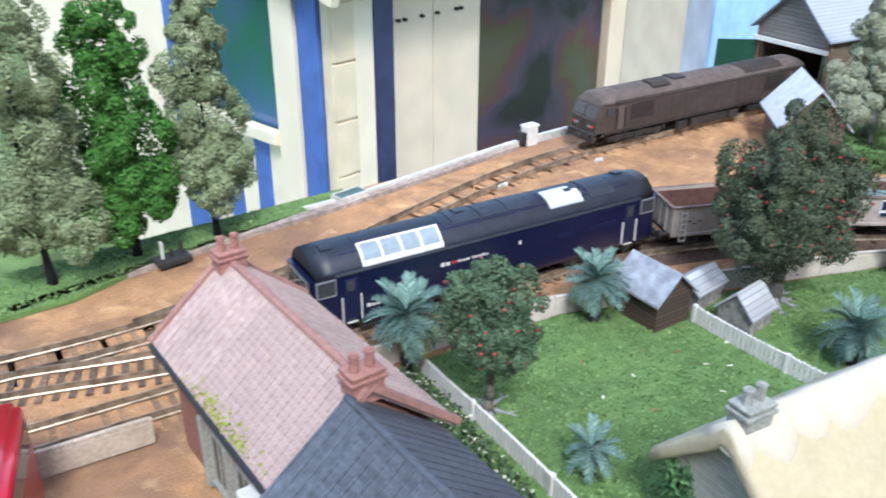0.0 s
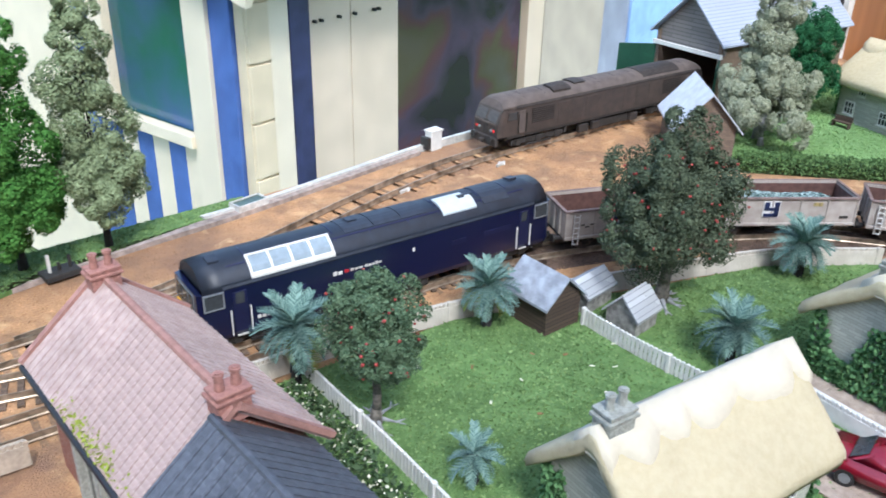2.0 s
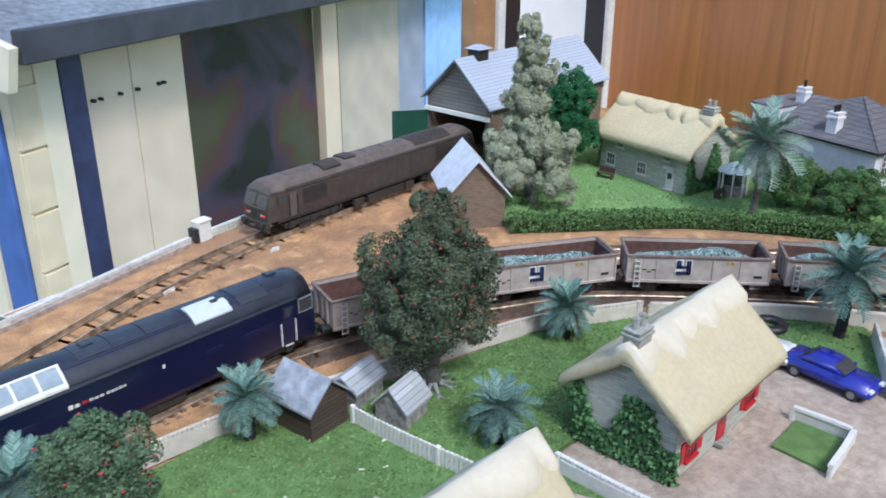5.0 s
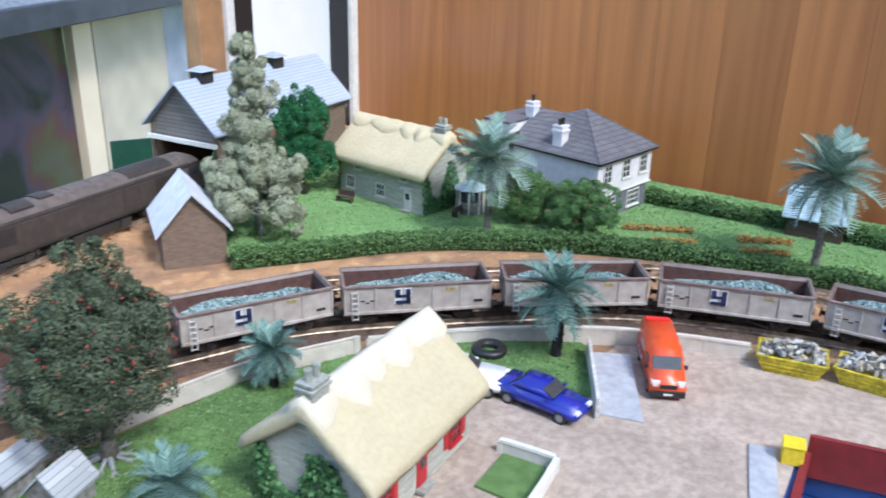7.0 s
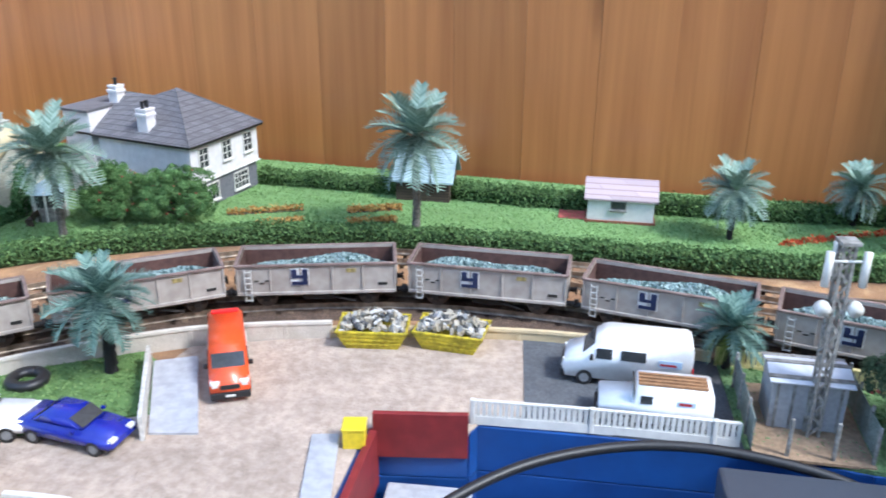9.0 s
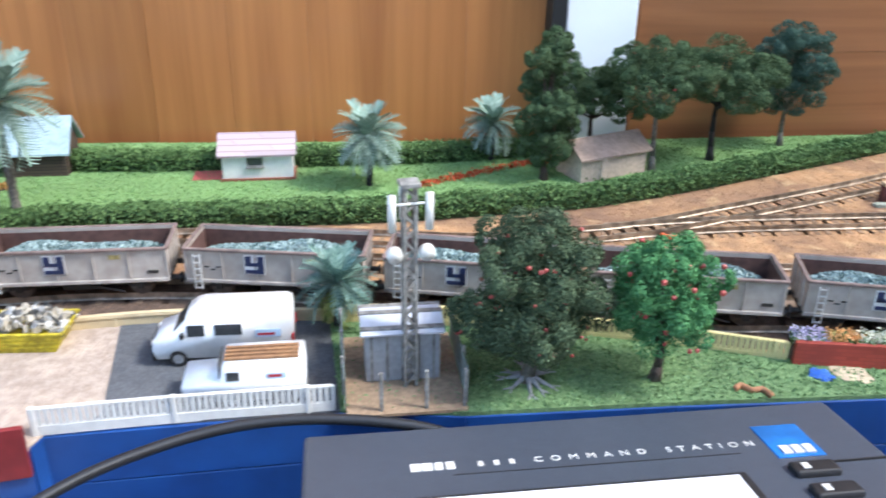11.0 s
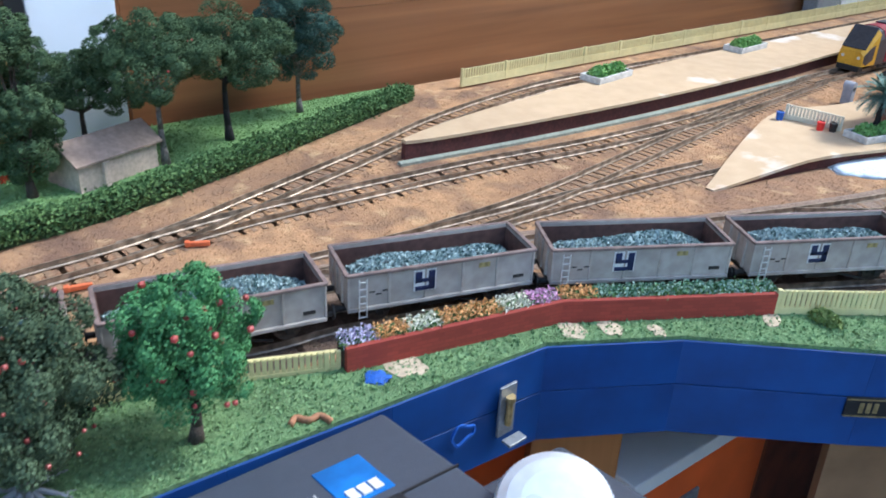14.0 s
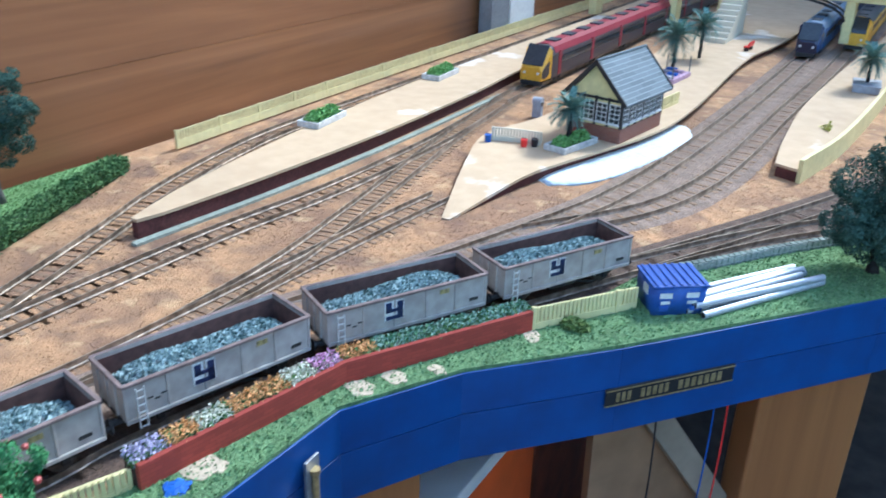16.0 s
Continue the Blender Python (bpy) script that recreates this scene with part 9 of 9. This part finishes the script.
def flower_tray(x, y, turn, h, label):
    root = thing("planter_tray", pose(x, y, h, 0, 0, turn), label, "planter", "platform planters")
    for s in (-1, 1):
        box("side", 0.052, 0.002, 0.006, M["white_worn"], 0, s * 0.011, 0, 0, 0.0004, root)
        box("end", 0.002, 0.024, 0.006, M["white_worn"], s * 0.026, 0, 0, 0, 0.0004, root)
    box("soil", 0.05, 0.02, 0.0045, M["hedge_core"], 0, 0, 0, 0, 0, root)
    rng = np.random.default_rng(int(abs(x * 1000 + y * 77)))
    for i in range(3):
        q = rng.normal(0, 1, (420, 3))
        q[:, 2] = np.abs(q[:, 2])
        q /= np.linalg.norm(q, axis=1)[:, None]
        v, f = leaf_cloud(rng, q * [0.009, 0.008, 0.008] + [-0.015 + i * 0.015, 0, 0.004], 0.0016, 0.0008)
        tagged(soup("plant", v, f, M["lime"], root), kind="stuff")
    return root


flower_tray(1.086, -0.9, 97, 0.0155, "white edged planter tray with green plants")
flower_tray(1.09, -1.135, 94, 0.0155, "white edged planter tray with green plants")
flower_tray(0.855, -0.98, 78, 0.012, "white edged planter tray around a palm")
flower_tray(0.86, -1.23, 80, 0.012, "planter tray with grasses on the platform")


def signal_box():
    root = thing("signal_box", pose(0.842, -1.06, 0.012, 0, 0, 82), "half-timbered signal box with grey tiled roof", "signal box")
    L, W, ze, zr = 0.088, 0.058, 0.042, 0.074
    box("base_wall", L, W, 0.014, M["brick_courses"], 0, 0, 0, 0, 0.0004, root, "red brick base wall")
    gable_walls(L * 0.97, W * 0.96, ze, zr, M["cream_paint"], root, "upper_wall").matrix_local = pose(0, 0, 0.0005)
    bm = bmesh.new()
    slope_roof(bm, L + 0.012, W / 2 + 0.006, ze - 0.005, zr, 0.002)
    part("roof", bm, M["slate_box"], root, "grey green tiled roof")
    for s in (-1, 1):
        for e in range(7):
            u = (e / 6 - 0.5) * L * 0.97
            box("timber", 0.0022, 0.0022, ze - 0.014, M["black"], u, s * W * 0.485, 0.014, 0, 0, root)
        for u in range(6):
            window_unit(root, pose((u + 0.5) / 6 * L * 0.97 - L * 0.485, s * W * 0.482, 0.018, 0, 0, 0 if s > 0 else 180), 0.0105, 0.018, M["white"], 2, 4)
        for e in range(5):
            box("timber", 0.0022, 0.0022, ze - 0.014, M["black"], s * L * 0.488, (e / 4 - 0.5) * W * 0.95, 0.014, 0, 0, root)
        for e in range(4):
            window_unit(root, pose(s * L * 0.486, (e + 0.5) / 4 * W * 0.95 - W * 0.475, 0.018, 0, 0, -90 if s > 0 else 90), 0.0108, 0.018, M["white"], 2, 4)
        box("timber", 0.0022, W, 0.0022, M["black"], s * L * 0.488, 0, ze - 0.003, 0, 0, root)
        for t in (-1, 1):
            bb = bmesh.new()
            Ls = math.hypot(W / 2 + 0.006, zr - ze + 0.005)
            bx(bb, 0.0016, Ls, 0.004, 0, 0, -0.003)
            g = part("bargeboard", bb, M["black"], root)
            g.matrix_local = pose(s * (L / 2 + 0.0062), t * (W / 4 + 0.003), (ze + zr) / 2 - 0.0005, -t * math.degrees(math.atan2(zr - ze + 0.005, W / 2 + 0.006)), 0, 0)
    b = bmesh.new()
    cyl(b, 0.0014, L + 0.012, pose(0, 0, zr + 0.0024, 0, 90, 0), 8)
    part("ridge", b, M["slate_box"], root)


signal_box()
picket_fence([(0.925, -0.955), (0.902, -0.962), (0.88, -0.966)], 0.013, "cream platform fence with washing on it", M["cream_pale"], solid=0.3, z=0.012)
picket_fence([(0.83, -1.125), (0.822, -1.17), (0.818, -1.2)], 0.013, "cream fence behind the signal box", CREAM_FENCE, solid=0.3, z=0.012)
for i, (x, y, key, label) in enumerate(((0.93, -0.95, "cloth_blue", "small blue bucket at the platform fence"), (0.895, -0.956, "lamp_red", "small red can on the platform fence"), (0.887, -0.962, "black", "small black bag beside the fence"))):
    c = thing(("bucket", "can", "bag")[i], pose(x - 0.004, y + 0.003, 0.012), label, ("bucket", "can", "bag")[i])
    b = bmesh.new()
    cyl(b, 0.0028, 0.007, pose(0, 0, 0.0035), 12, 0.0034)
    part("body", b, M[key], c)
    box("handle", 0.005, 0.0006, 0.0006, M["dark"], 0, 0, 0.0078, 0, 0, c)
pst = thing("concrete_post", pose(0.94, -1.09, 0.0), "pale concrete marker post between the tracks", "post")
box("shaft", 0.01, 0.008, 0.018, M["concrete"], 0, 0, 0, 0, 0.001, pst)
b = bmesh.new()
cyl(b, 0.0045, 0.01, pose(0, 0, 0.018, 0, 90, 0), 16)
part("cap", b, M["concrete"], pst)
tub = thing("grey_tub", pose(0.645, -1.4, 0.012, 0, 0, 5), "grey stone plant tub on the platform", "tub")
box("body", 0.03, 0.04, 0.009, M["concrete"], 0, 0, 0, 0, 0.001, tub)
box("rim", 0.032, 0.042, 0.002, M["concrete"], 0, 0, 0.008, 0, 0.0005, tub)
gt = thing("grass_tuft", pose(0.655, -1.19, 0.012), "small yellow tuft on the platform", "grass tuft")
v, f = leaf_cloud(np.random.default_rng(4), np.abs(np.random.default_rng(3).normal(0, 0.0035, (160, 3))) * [1, 1, 0.8], 0.0014, 0.0006)
tagged(soup("turf", v, f, M["fl_yellow"], gt), kind="stuff")
stall = thing("market_stall", pose(0.862, -1.31, 0.012, 0, 0, 85), "pink and mauve platform stall with trays", "stall")
box("counter", 0.06, 0.034, 0.006, M["stall_pink"], 0, 0, 0, 0, 0.0008, stall)
for i in range(6):
    box("tray", 0.008, 0.012, 0.003, M[("cloth_blue", "stall_pink", "concrete")[i % 3]], -0.024 + i * 0.0095, (i % 2) * 0.012 - 0.006, 0.006, 0, 0.0004, stall)
for x in (-0.028, 0.028):
    for y in (-0.015, 0.015):
        box("post", 0.0012, 0.0012, 0.02, M["grey_wood"], x, y, 0.006, 0, 0, stall)


def passenger_train(x, y, turn, L, key, roof_key, front_key, label, doors_key, band="black"):
    root = thing("passenger_train", pose(x, y, 0, 0, 0, turn), label, "train", "station trains")
    half, z0, zt = 0.0175, 0.011, 0.05
    secs = []
    for u, w, h, dz in ((0, 0.82, 0.42, 0), (0.006, 0.9, 0.6, 0), (0.022, 0.98, 0.97, 0), (0.032, 1, 1, 0), (L, 1, 1, 0)):
        zz = z0 + (zt - z0) * h
        p = [(-half * w * 0.95, z0), (-half * w, z0 + 0.006), (-half * w, z0 + (zz - z0) * 0.72), (-half * w * 0.75, zz - 0.003 * h), (-half * w * 0.3, zz), (half * w * 0.3, zz), (half * w * 0.75, zz - 0.003 * h), (half * w, z0 + (zz - z0) * 0.72), (half * w, z0 + 0.006), (half * w * 0.95, z0)]
        secs.append([(u, a, b) for a, b in p])
    loft("body", secs, M[key], root)
    rs = []
    for u in (0.032, L):
        rs.append([(u, -half * 0.98, zt - 0.009), (u, -half * 0.76, zt - 0.0022), (u, -half * 0.3, zt + 0.0008), (u, half * 0.3, zt + 0.0008), (u, half * 0.76, zt - 0.0022), (u, half * 0.98, zt - 0.009)])
    loft("roof", rs, M[roof_key], root)
    for i in range(int(L / 0.05)):
        box("roof_unit", 0.02, 0.014, 0.002, M["locoroof2"], 0.06 + i * 0.05, 0, zt + 0.0002, 0, 0.0004, root)
    for s in (-1, 1):
        box("window_band", L - 0.05, 0.0008, 0.009, M["pane"], (L + 0.05) / 2, s * half, 0.0265, 0, 0, root)
        for i in range(int(L / 0.11) + 1):
            box("door", 0.009, 0.0012, 0.03, M[doors_key], 0.045 + i * 0.11, s * half, z0 + 0.002, 0, 0.0003, root)
    # raked front: coloured collar with a dark screen
    fs = []
    for u, w, za, zb in ((-0.0012, 0.8, z0, z0 + 0.015), (0.0205, 0.99, z0 + 0.001, zt - 0.0005)):
        fs.append([(u, -half * w, za), (u, -half * w, zb - 0.004), (u, -half * w * 0.7, zb + 0.0004), (u, half * w * 0.7, zb + 0.0004), (u, half * w, zb - 0.004), (u, half * w, za)])
    loft("front_collar", fs, M[front_key], root, "coloured cab front")
    ws = box("windscreen", 0.0008, half * 1.56, 0.029, M["pane"], 0, 0, -0.013, 0, 0.0006, root)
    ws.matrix_local = pose(0.0088, 0, 0.039, 0, 40, 0)
    for s in (-1, 1):
        b = bmesh.new()
        cyl(b, 0.0018, 0.001, pose(-0.0012, s * 0.009, z0 + 0.009, 0, 90, 0), 12)
        part("headlight", b, M["white"], root)
    box("valance", 0.01, half * 1.5, 0.006, M["dark"], 0.002, 0, 0.005, 0, 0.001, root)
    for u in np.arange(0.045, L - 0.02, 0.12):
        bogie(root, u, 0.04, 2)
    return root


passenger_train(1.0, -1.2, -90, 0.9, "train_grey", "train_red", "yellow", "red and grey model express train with yellow nose", "train_red")
passenger_train(0.747, -1.6, -90, 0.6, "train_blue", "train_bluegrey", "navy", "blue grey model coach at the platform", "train_blue")
passenger_train(0.695, -1.71, -90, 0.6, "yellow", "locoroof", "yellow", "yellow fronted model unit under the footbridge", "yellow")


def footbridge():
    root = thing("footbridge", pose(0.86, -1.72, 0.0, 0, 0, 0), "cream station footbridge with stairs", "footbridge")
    dk = box("deck", 0.56, 0.04, 0.006, M["cream_paint"], 0, 0, 0.075, 0, 0.001, root)
    for s in (-1, 1):
        box("parapet", 0.56, 0.003, 0.022, M["cream_paint"], 0, s * 0.02, 0.081, 0, 0.0005, root)
        v, f = [], []
        arch = bmesh.new()
        for i in range(14):
            a0, a1 = math.pi * i / 14, math.pi * (i + 1) / 14
            p0, p1 = Vector((-0.055 + 0.09 * math.cos(a0), s * 0.018, 0.045 + 0.03 * math.sin(a0))), Vector((-0.055 + 0.09 * math.cos(a1), s * 0.018, 0.045 + 0.03 * math.sin(a1)))
            d = p1 - p0
            cyl(arch, 0.002, d.length * 1.1, Matrix.Translation((p0 + p1) / 2) @ d.to_track_quat("Z", "Y").to_matrix().to_4x4(), 6)
        part("arch", arch, M["black"], root, "dark arched girder")
    for x in (-0.23, -0.15, 0.04, 0.12, 0.26):
        box("pier", 0.014, 0.03, 0.064, M["cream_paint"], x, 0, 0.012, 0, 0.001, root)
    for i in range(10):
        box("step", 0.032, 0.0115, 0.0068 * (10 - i), M["cream_pale"], 0.015, 0.028 + i * 0.0115, 0.012, 0, 0, root)


footbridge()
bn = thing("bench", pose(0.79 + 0.03, -1.56, 0.012, 0, 0, 85), "small red bench on the island platform", "bench")
box("seat", 0.024, 0.007, 0.0014, M["lamp_red"], 0, 0, 0.0055, 0, 0.0003, bn)
box("backrest", 0.024, 0.0012, 0.006, M["lamp_red"], 0, 0.0035, 0.007, 0, 0.0003, bn)
for x in (-0.01, 0.01):
    box("leg", 0.0012, 0.006, 0.0055, M["dark"], x, 0, 0, 0, 0, bn)

# ---- small garden things ----
for x0, y0, x1, y1 in ((1.08, 0.172, 1.104, 0.113), (1.06, 0.138, 1.074, 0.102), (1.106, 0.074, 1.123, 0.03), (1.077, 0.066, 1.091, 0.028)):
    L = math.hypot(x1 - x0, y1 - y0)
    fb = thing("flower_row", pose((x0 + x1) / 2, (y0 + y1) / 2, 0.003, 0, 0, math.degrees(math.atan2(y1 - y0, x1 - x0))), "row of orange flowers in dark soil", "flower row", "garden flower rows")
    box("soil", L, 0.006, 0.0012, M["bark"], 0, 0, 0, 0, 0.0003, fb)
    rng = np.random.default_rng(int(L * 9999))
    p = np.stack([rng.uniform(-L / 2, L / 2, 520), rng.normal(0, 0.0022, 520), rng.uniform(0.001, 0.0055, 520)], 1)
    v, f = leaf_cloud(rng, p, 0.0011, 0.0005)
    tagged(soup("bloom", v, f, M["fl_gold"], fb), kind="stuff")
rf = thing("flower_row", pose(0, 0, 0), "long row of red flowers beside the back hedge", "flower row", "garden flower rows")
ln = spline([(1.098, -0.28), (1.118, -0.32), (1.14, -0.37), (1.15, -0.4)], 0.001)
rng = np.random.default_rng(77)
k = rng.integers(0, len(ln), 700)
p = np.concatenate([ln[k] + rng.normal(0, 0.0022, (700, 2)), rng.uniform(0.003, 0.0075, (700, 1))], 1)
v, f = leaf_cloud(rng, p, 0.0013, 0.0006)
tagged(soup("bloom", v, f, M["fl_red"], rf), kind="stuff")
for x, y, t in ((1.008, 0.43, 4), (1.035, 0.318, -80)):
    bc = thing("garden_bench", pose(x - 0.006, y, 0.0035, 0, 0, t + 90), "dark wooden bench against the cottage", "bench")
    box("seat", 0.018, 0.006, 0.001, M["dark_wood"], 0, 0, 0.005, 0, 0, bc)
    box("backrest", 0.018, 0.001, 0.005, M["dark_wood"], 0, -0.003, 0.006, 0, 0, bc)
    for u in (-0.008, 0.008):
        box("leg", 0.001, 0.006, 0.005, M["dark_wood"], u, 0, 0, 0, 0, bc)
for i, (x, y) in enumerate(((0.505, 0.268), (0.47, 0.262), (0.52, 0.245), (0.455, 0.285), (0.5, 0.23), (0.43, 0.3), (0.49, 0.278), (0.535, 0.262), (0.61, 0.245), (0.46, 0.235), (0.445, 0.255), (0.51, 0.252))):
    lf = thing("fallen_leaf", pose(x, y, 0.0038, 8, 5, i * 77), "pale fallen leaf on the lawn", "leaf", "fallen leaves")
    bm = bmesh.new()
    bx(bm, 0.0028, 0.0012, 0.0003, 0, 0, 0)
    part("blade", bm, M["fl_white"] if i % 3 else M["plank"], lf)
for i, (x, y, t) in enumerate(((0.989, -0.44, 65), (0.975, -0.367, 80))):
    rt = thing("orange_peg", pose(x, y, 0.001, 0, 0, t), "bright orange marker peg in the ballast", "peg")
    box("peg", 0.014, 0.0026, 0.003, M["orange_peg"], 0, 0, 0, 0, 0.0006, rt)
    box("head", 0.003, 0.0036, 0.0036, M["orange_peg"], 0.006, 0, 0, 0, 0.0006, rt)
cp_ = thing("front_plants", pose(0, 0, 0), "dark flowering bed plants beside the white fence", "plant bed")
rng = np.random.default_rng(31)
p = np.stack([rng.uniform(0.352, 0.376, 1600), rng.uniform(0.19, 0.32, 1600), rng.uniform(0.003, 0.009, 1600)], 1)
v, f = leaf_cloud(rng, p, 0.0015, 0.0012)
tagged(soup("foliage", v, f, M["leaf_dark"], cp_), kind="stuff")
p = p[:260] + [0, 0, 0.003]
v, f = leaf_cloud(rng, p, 0.0009, 0.0012)
tagged(soup("bloom", v, f, M["fl_white"], cp_), kind="stuff")
tl = picket_fence([(0.14, 0.326), (0.2, 0.328), (0.246, 0.329)], 0.014, "white topped low fence beside the siding", M["plank_wall"], solid=0.8)
bs = thing("red_bus", pose(0.176, 0.272, 0.0, 0, 0, 80), "bright red model bus roof beside the house", "bus")
side_shape("body", [(-0.045, 0.004), (0.045, 0.004), (0.045, 0.05), (0.042, 0.055), (-0.042, 0.055), (-0.045, 0.05)], 0.016, M["bus_red"], bs, 0.003)
box("roof_hatch", 0.012, 0.008, 0.001, M["bus_red"], 0.02, 0, 0.0548, 0, 0.0003, bs)
for s in (-1, 1):
    box("window_band", 0.08, 0.0008, 0.01, M["pane"], 0, s * 0.016, 0.036, 0, 0, bs)
wheel4(bs, (-0.028, 0.028), 0.0148, 0.006)
lw = thing("garden_lawn", pose(0.7, 0.078, 0.0022), "square green lawn in the walled front garden", "lawn", kind="structure")
poly_slab("turf", [(-0.026, 0.032), (0.006, 0.032), (0.0065, 0.005), (-0.028, 0.003)], 0.0, 0.0018, M["grass"], lw)


# ---- rails and sleepers ----
sleeper_bm = bmesh.new()
bx(sleeper_bm, 0.0034, 0.032, 0.0022, 0, 0, -0.0012)
sleeper_mesh = bpy.data.meshes.new("sleeper")
sleeper_bm.to_mesh(sleeper_mesh)
sleeper_bm.free()
sleeper_mesh.materials.append(M["sleeper"])
dusty_mesh = sleeper_mesh.copy()
dusty_mesh.materials.clear()
dusty_mesh.materials.append(M["sleeper_dusty"])


def lay_track(key, label):
    line = along(key, 0.006)
    root = thing("railway_track", pose(0, 0, 0), label, "railway track", "model railway tracks", "structure")
    for side in (-1, 1):
        w, b = 0.0004, 0.0009
        c = side * GAUGE / 2
        prof = [(c - b, 0.0007), (c - b, 0.0014), (c - w, 0.002), (c - w, RAIL_TOP), (c + w, RAIL_TOP), (c + w, 0.002), (c + b, 0.0014), (c + b, 0.0007)]
        v, f = sweep(line, prof[::-1])
        soup("rail", v, f, M["rail"], root)
    beds = {"train": ("track_bed", 0.0011), "spur": ("track_bed", 0.0007), "loop": ("track_mud", 0.0009), "loop_two": ("track_mud", 0.0005)}
    if key in beds:
        tone, top = beds[key]
        bed = line[int(0.47 / 0.006):] if key == "train" else line
        v, f = sweep(bed, [(-0.025, 0.0), (-0.021, top), (0.021, top), (0.025, 0.0)][::-1])
        soup("track_bed", v, f, M[tone], root, "dark brown oily ballast under the rails")
    sunk = {"goods": 0.0013, "rear": 0.001, "bay": 0.001, "siding": 0.0012, "loop": 0.0004, "loop_two": 0.0006, "middle": 0.0009, "crossover": 0.0007}.get(key, 0.0002)
    pts = along(key, 0.0078)
    t = np.gradient(pts, axis=0)
    for i in range(len(pts)):
        if pts[i][1] < -1.75 or pts[i][0] < 0.05:
            continue
        o = new("sleeper", dusty_mesh if key in ("goods", "rear", "bay", "siding", "loop", "loop_two", "middle", "crossover") else sleeper_mesh)
        o.parent = root
        o.matrix_world = pose(pts[i][0], pts[i][1], 0.0003 * ((i * 7) % 3) - sunk, 0, 0, math.degrees(math.atan2(t[i][1], t[i][0])) + 2.5 * math.sin(i * 12.9))
    return root


for key, label in (("train", "curved model track with rusty rails under the goods train"), ("rear", "rusty model track along the low hedge"), ("bay", "model track beside the sandy platform"), ("middle", "model track across the ballast with a turnout"), ("crossover", "crossover track between two lines"), ("loop", "track curving behind the wagons to the platforms"), ("loop_two", "dark track between the station platforms"), ("goods", "curved track leading to the engine shed"), ("siding", "siding track beside the brick house"), ("spur", "dark turnout track at the end of the train")):
    lay_track(key, label)


# ---- loose grit and grass flock ----
def inside(p, poly):
    """Which of the plan points lie in the polygon."""
    x, y = p[:, 0], p[:, 1]
    hit = np.zeros(len(p), bool)
    for (x0, y0), (x1, y1) in zip(poly, poly[1:] + poly[:1]):
        if y0 != y1:
            hit ^= ((y0 > y) != (y1 > y)) & (x < (x1 - x0) * (y - y0) / (y1 - y0) + x0)
    return hit


def scatter(poly, density, seed):
    a = np.array(poly)
    lo, hi = a.min(0), a.max(0)
    n = int((hi - lo).prod() * density)
    p = np.random.default_rng(seed).uniform(lo, hi, (n, 2))
    return p[inside(p, list(poly))]


near = [(0.05, 0.3), (0.36, 0.345), (0.6, 0.31), (0.86, 0.12), (0.915, -0.05), (0.9, -0.22), (0.835, -0.45), (0.75, -0.66), (0.6, -0.93), (0.62, -1.2), (1.16, -1.2), (1.16, -0.72), (1.05, -0.4), (1.04, 0.05), (0.98, 0.23), (0.82, 0.4), (0.85, 0.55), (0.6, 0.565), (0.05, 0.46)]
p = scatter(near, 150000, 1)
rng = np.random.default_rng(2)
n = len(p)
tet = np.array([(1, 1, 1), (1, -1, -1), (-1, 1, -1), (-1, -1, 1)], float)
size = rng.uniform(0.0002, 0.00052, (n, 1, 1)) * rng.uniform(0.6, 1.3, (n, 1, 3))
ca, sa = np.cos(p[:, 0] * 9e4), np.sin(p[:, 0] * 9e4)
q = tet[None] * size
q = np.stack([q[:, :, 0] * ca[:, None] - q[:, :, 1] * sa[:, None], q[:, :, 0] * sa[:, None] + q[:, :, 1] * ca[:, None], q[:, :, 2] * 0.7], 2)
v = (q + np.concatenate([p, np.full((n, 1), 0.0002)], 1)[:, None]).reshape(-1, 3)
f = [t for i in range(0, 4 * n, 4) for t in ((i, i + 1, i + 2), (i, i + 3, i + 1), (i, i + 2, i + 3), (i + 1, i + 3, i + 2))]
tagged(soup("ballast_grit", v, f, M["grit"]), "loose orange and brown ballast grit between the tracks", "ballast", kind="stuff")
for i, (poly, key, z) in enumerate(GRASS_AREAS):
    p = scatter(poly, 420000, i + 5)
    v, f = leaf_cloud(np.random.default_rng(i), np.concatenate([p, np.full((len(p), 1), z + 0.0004)], 1), 0.0008, 0.0003)
    tagged(soup("grass_flock", v, f, M[{"lawn2": "flock_pale", "meadow": "flock_meadow"}.get(key, "flock")]), "short green flock grass on the layout", "grass", kind="stuff")
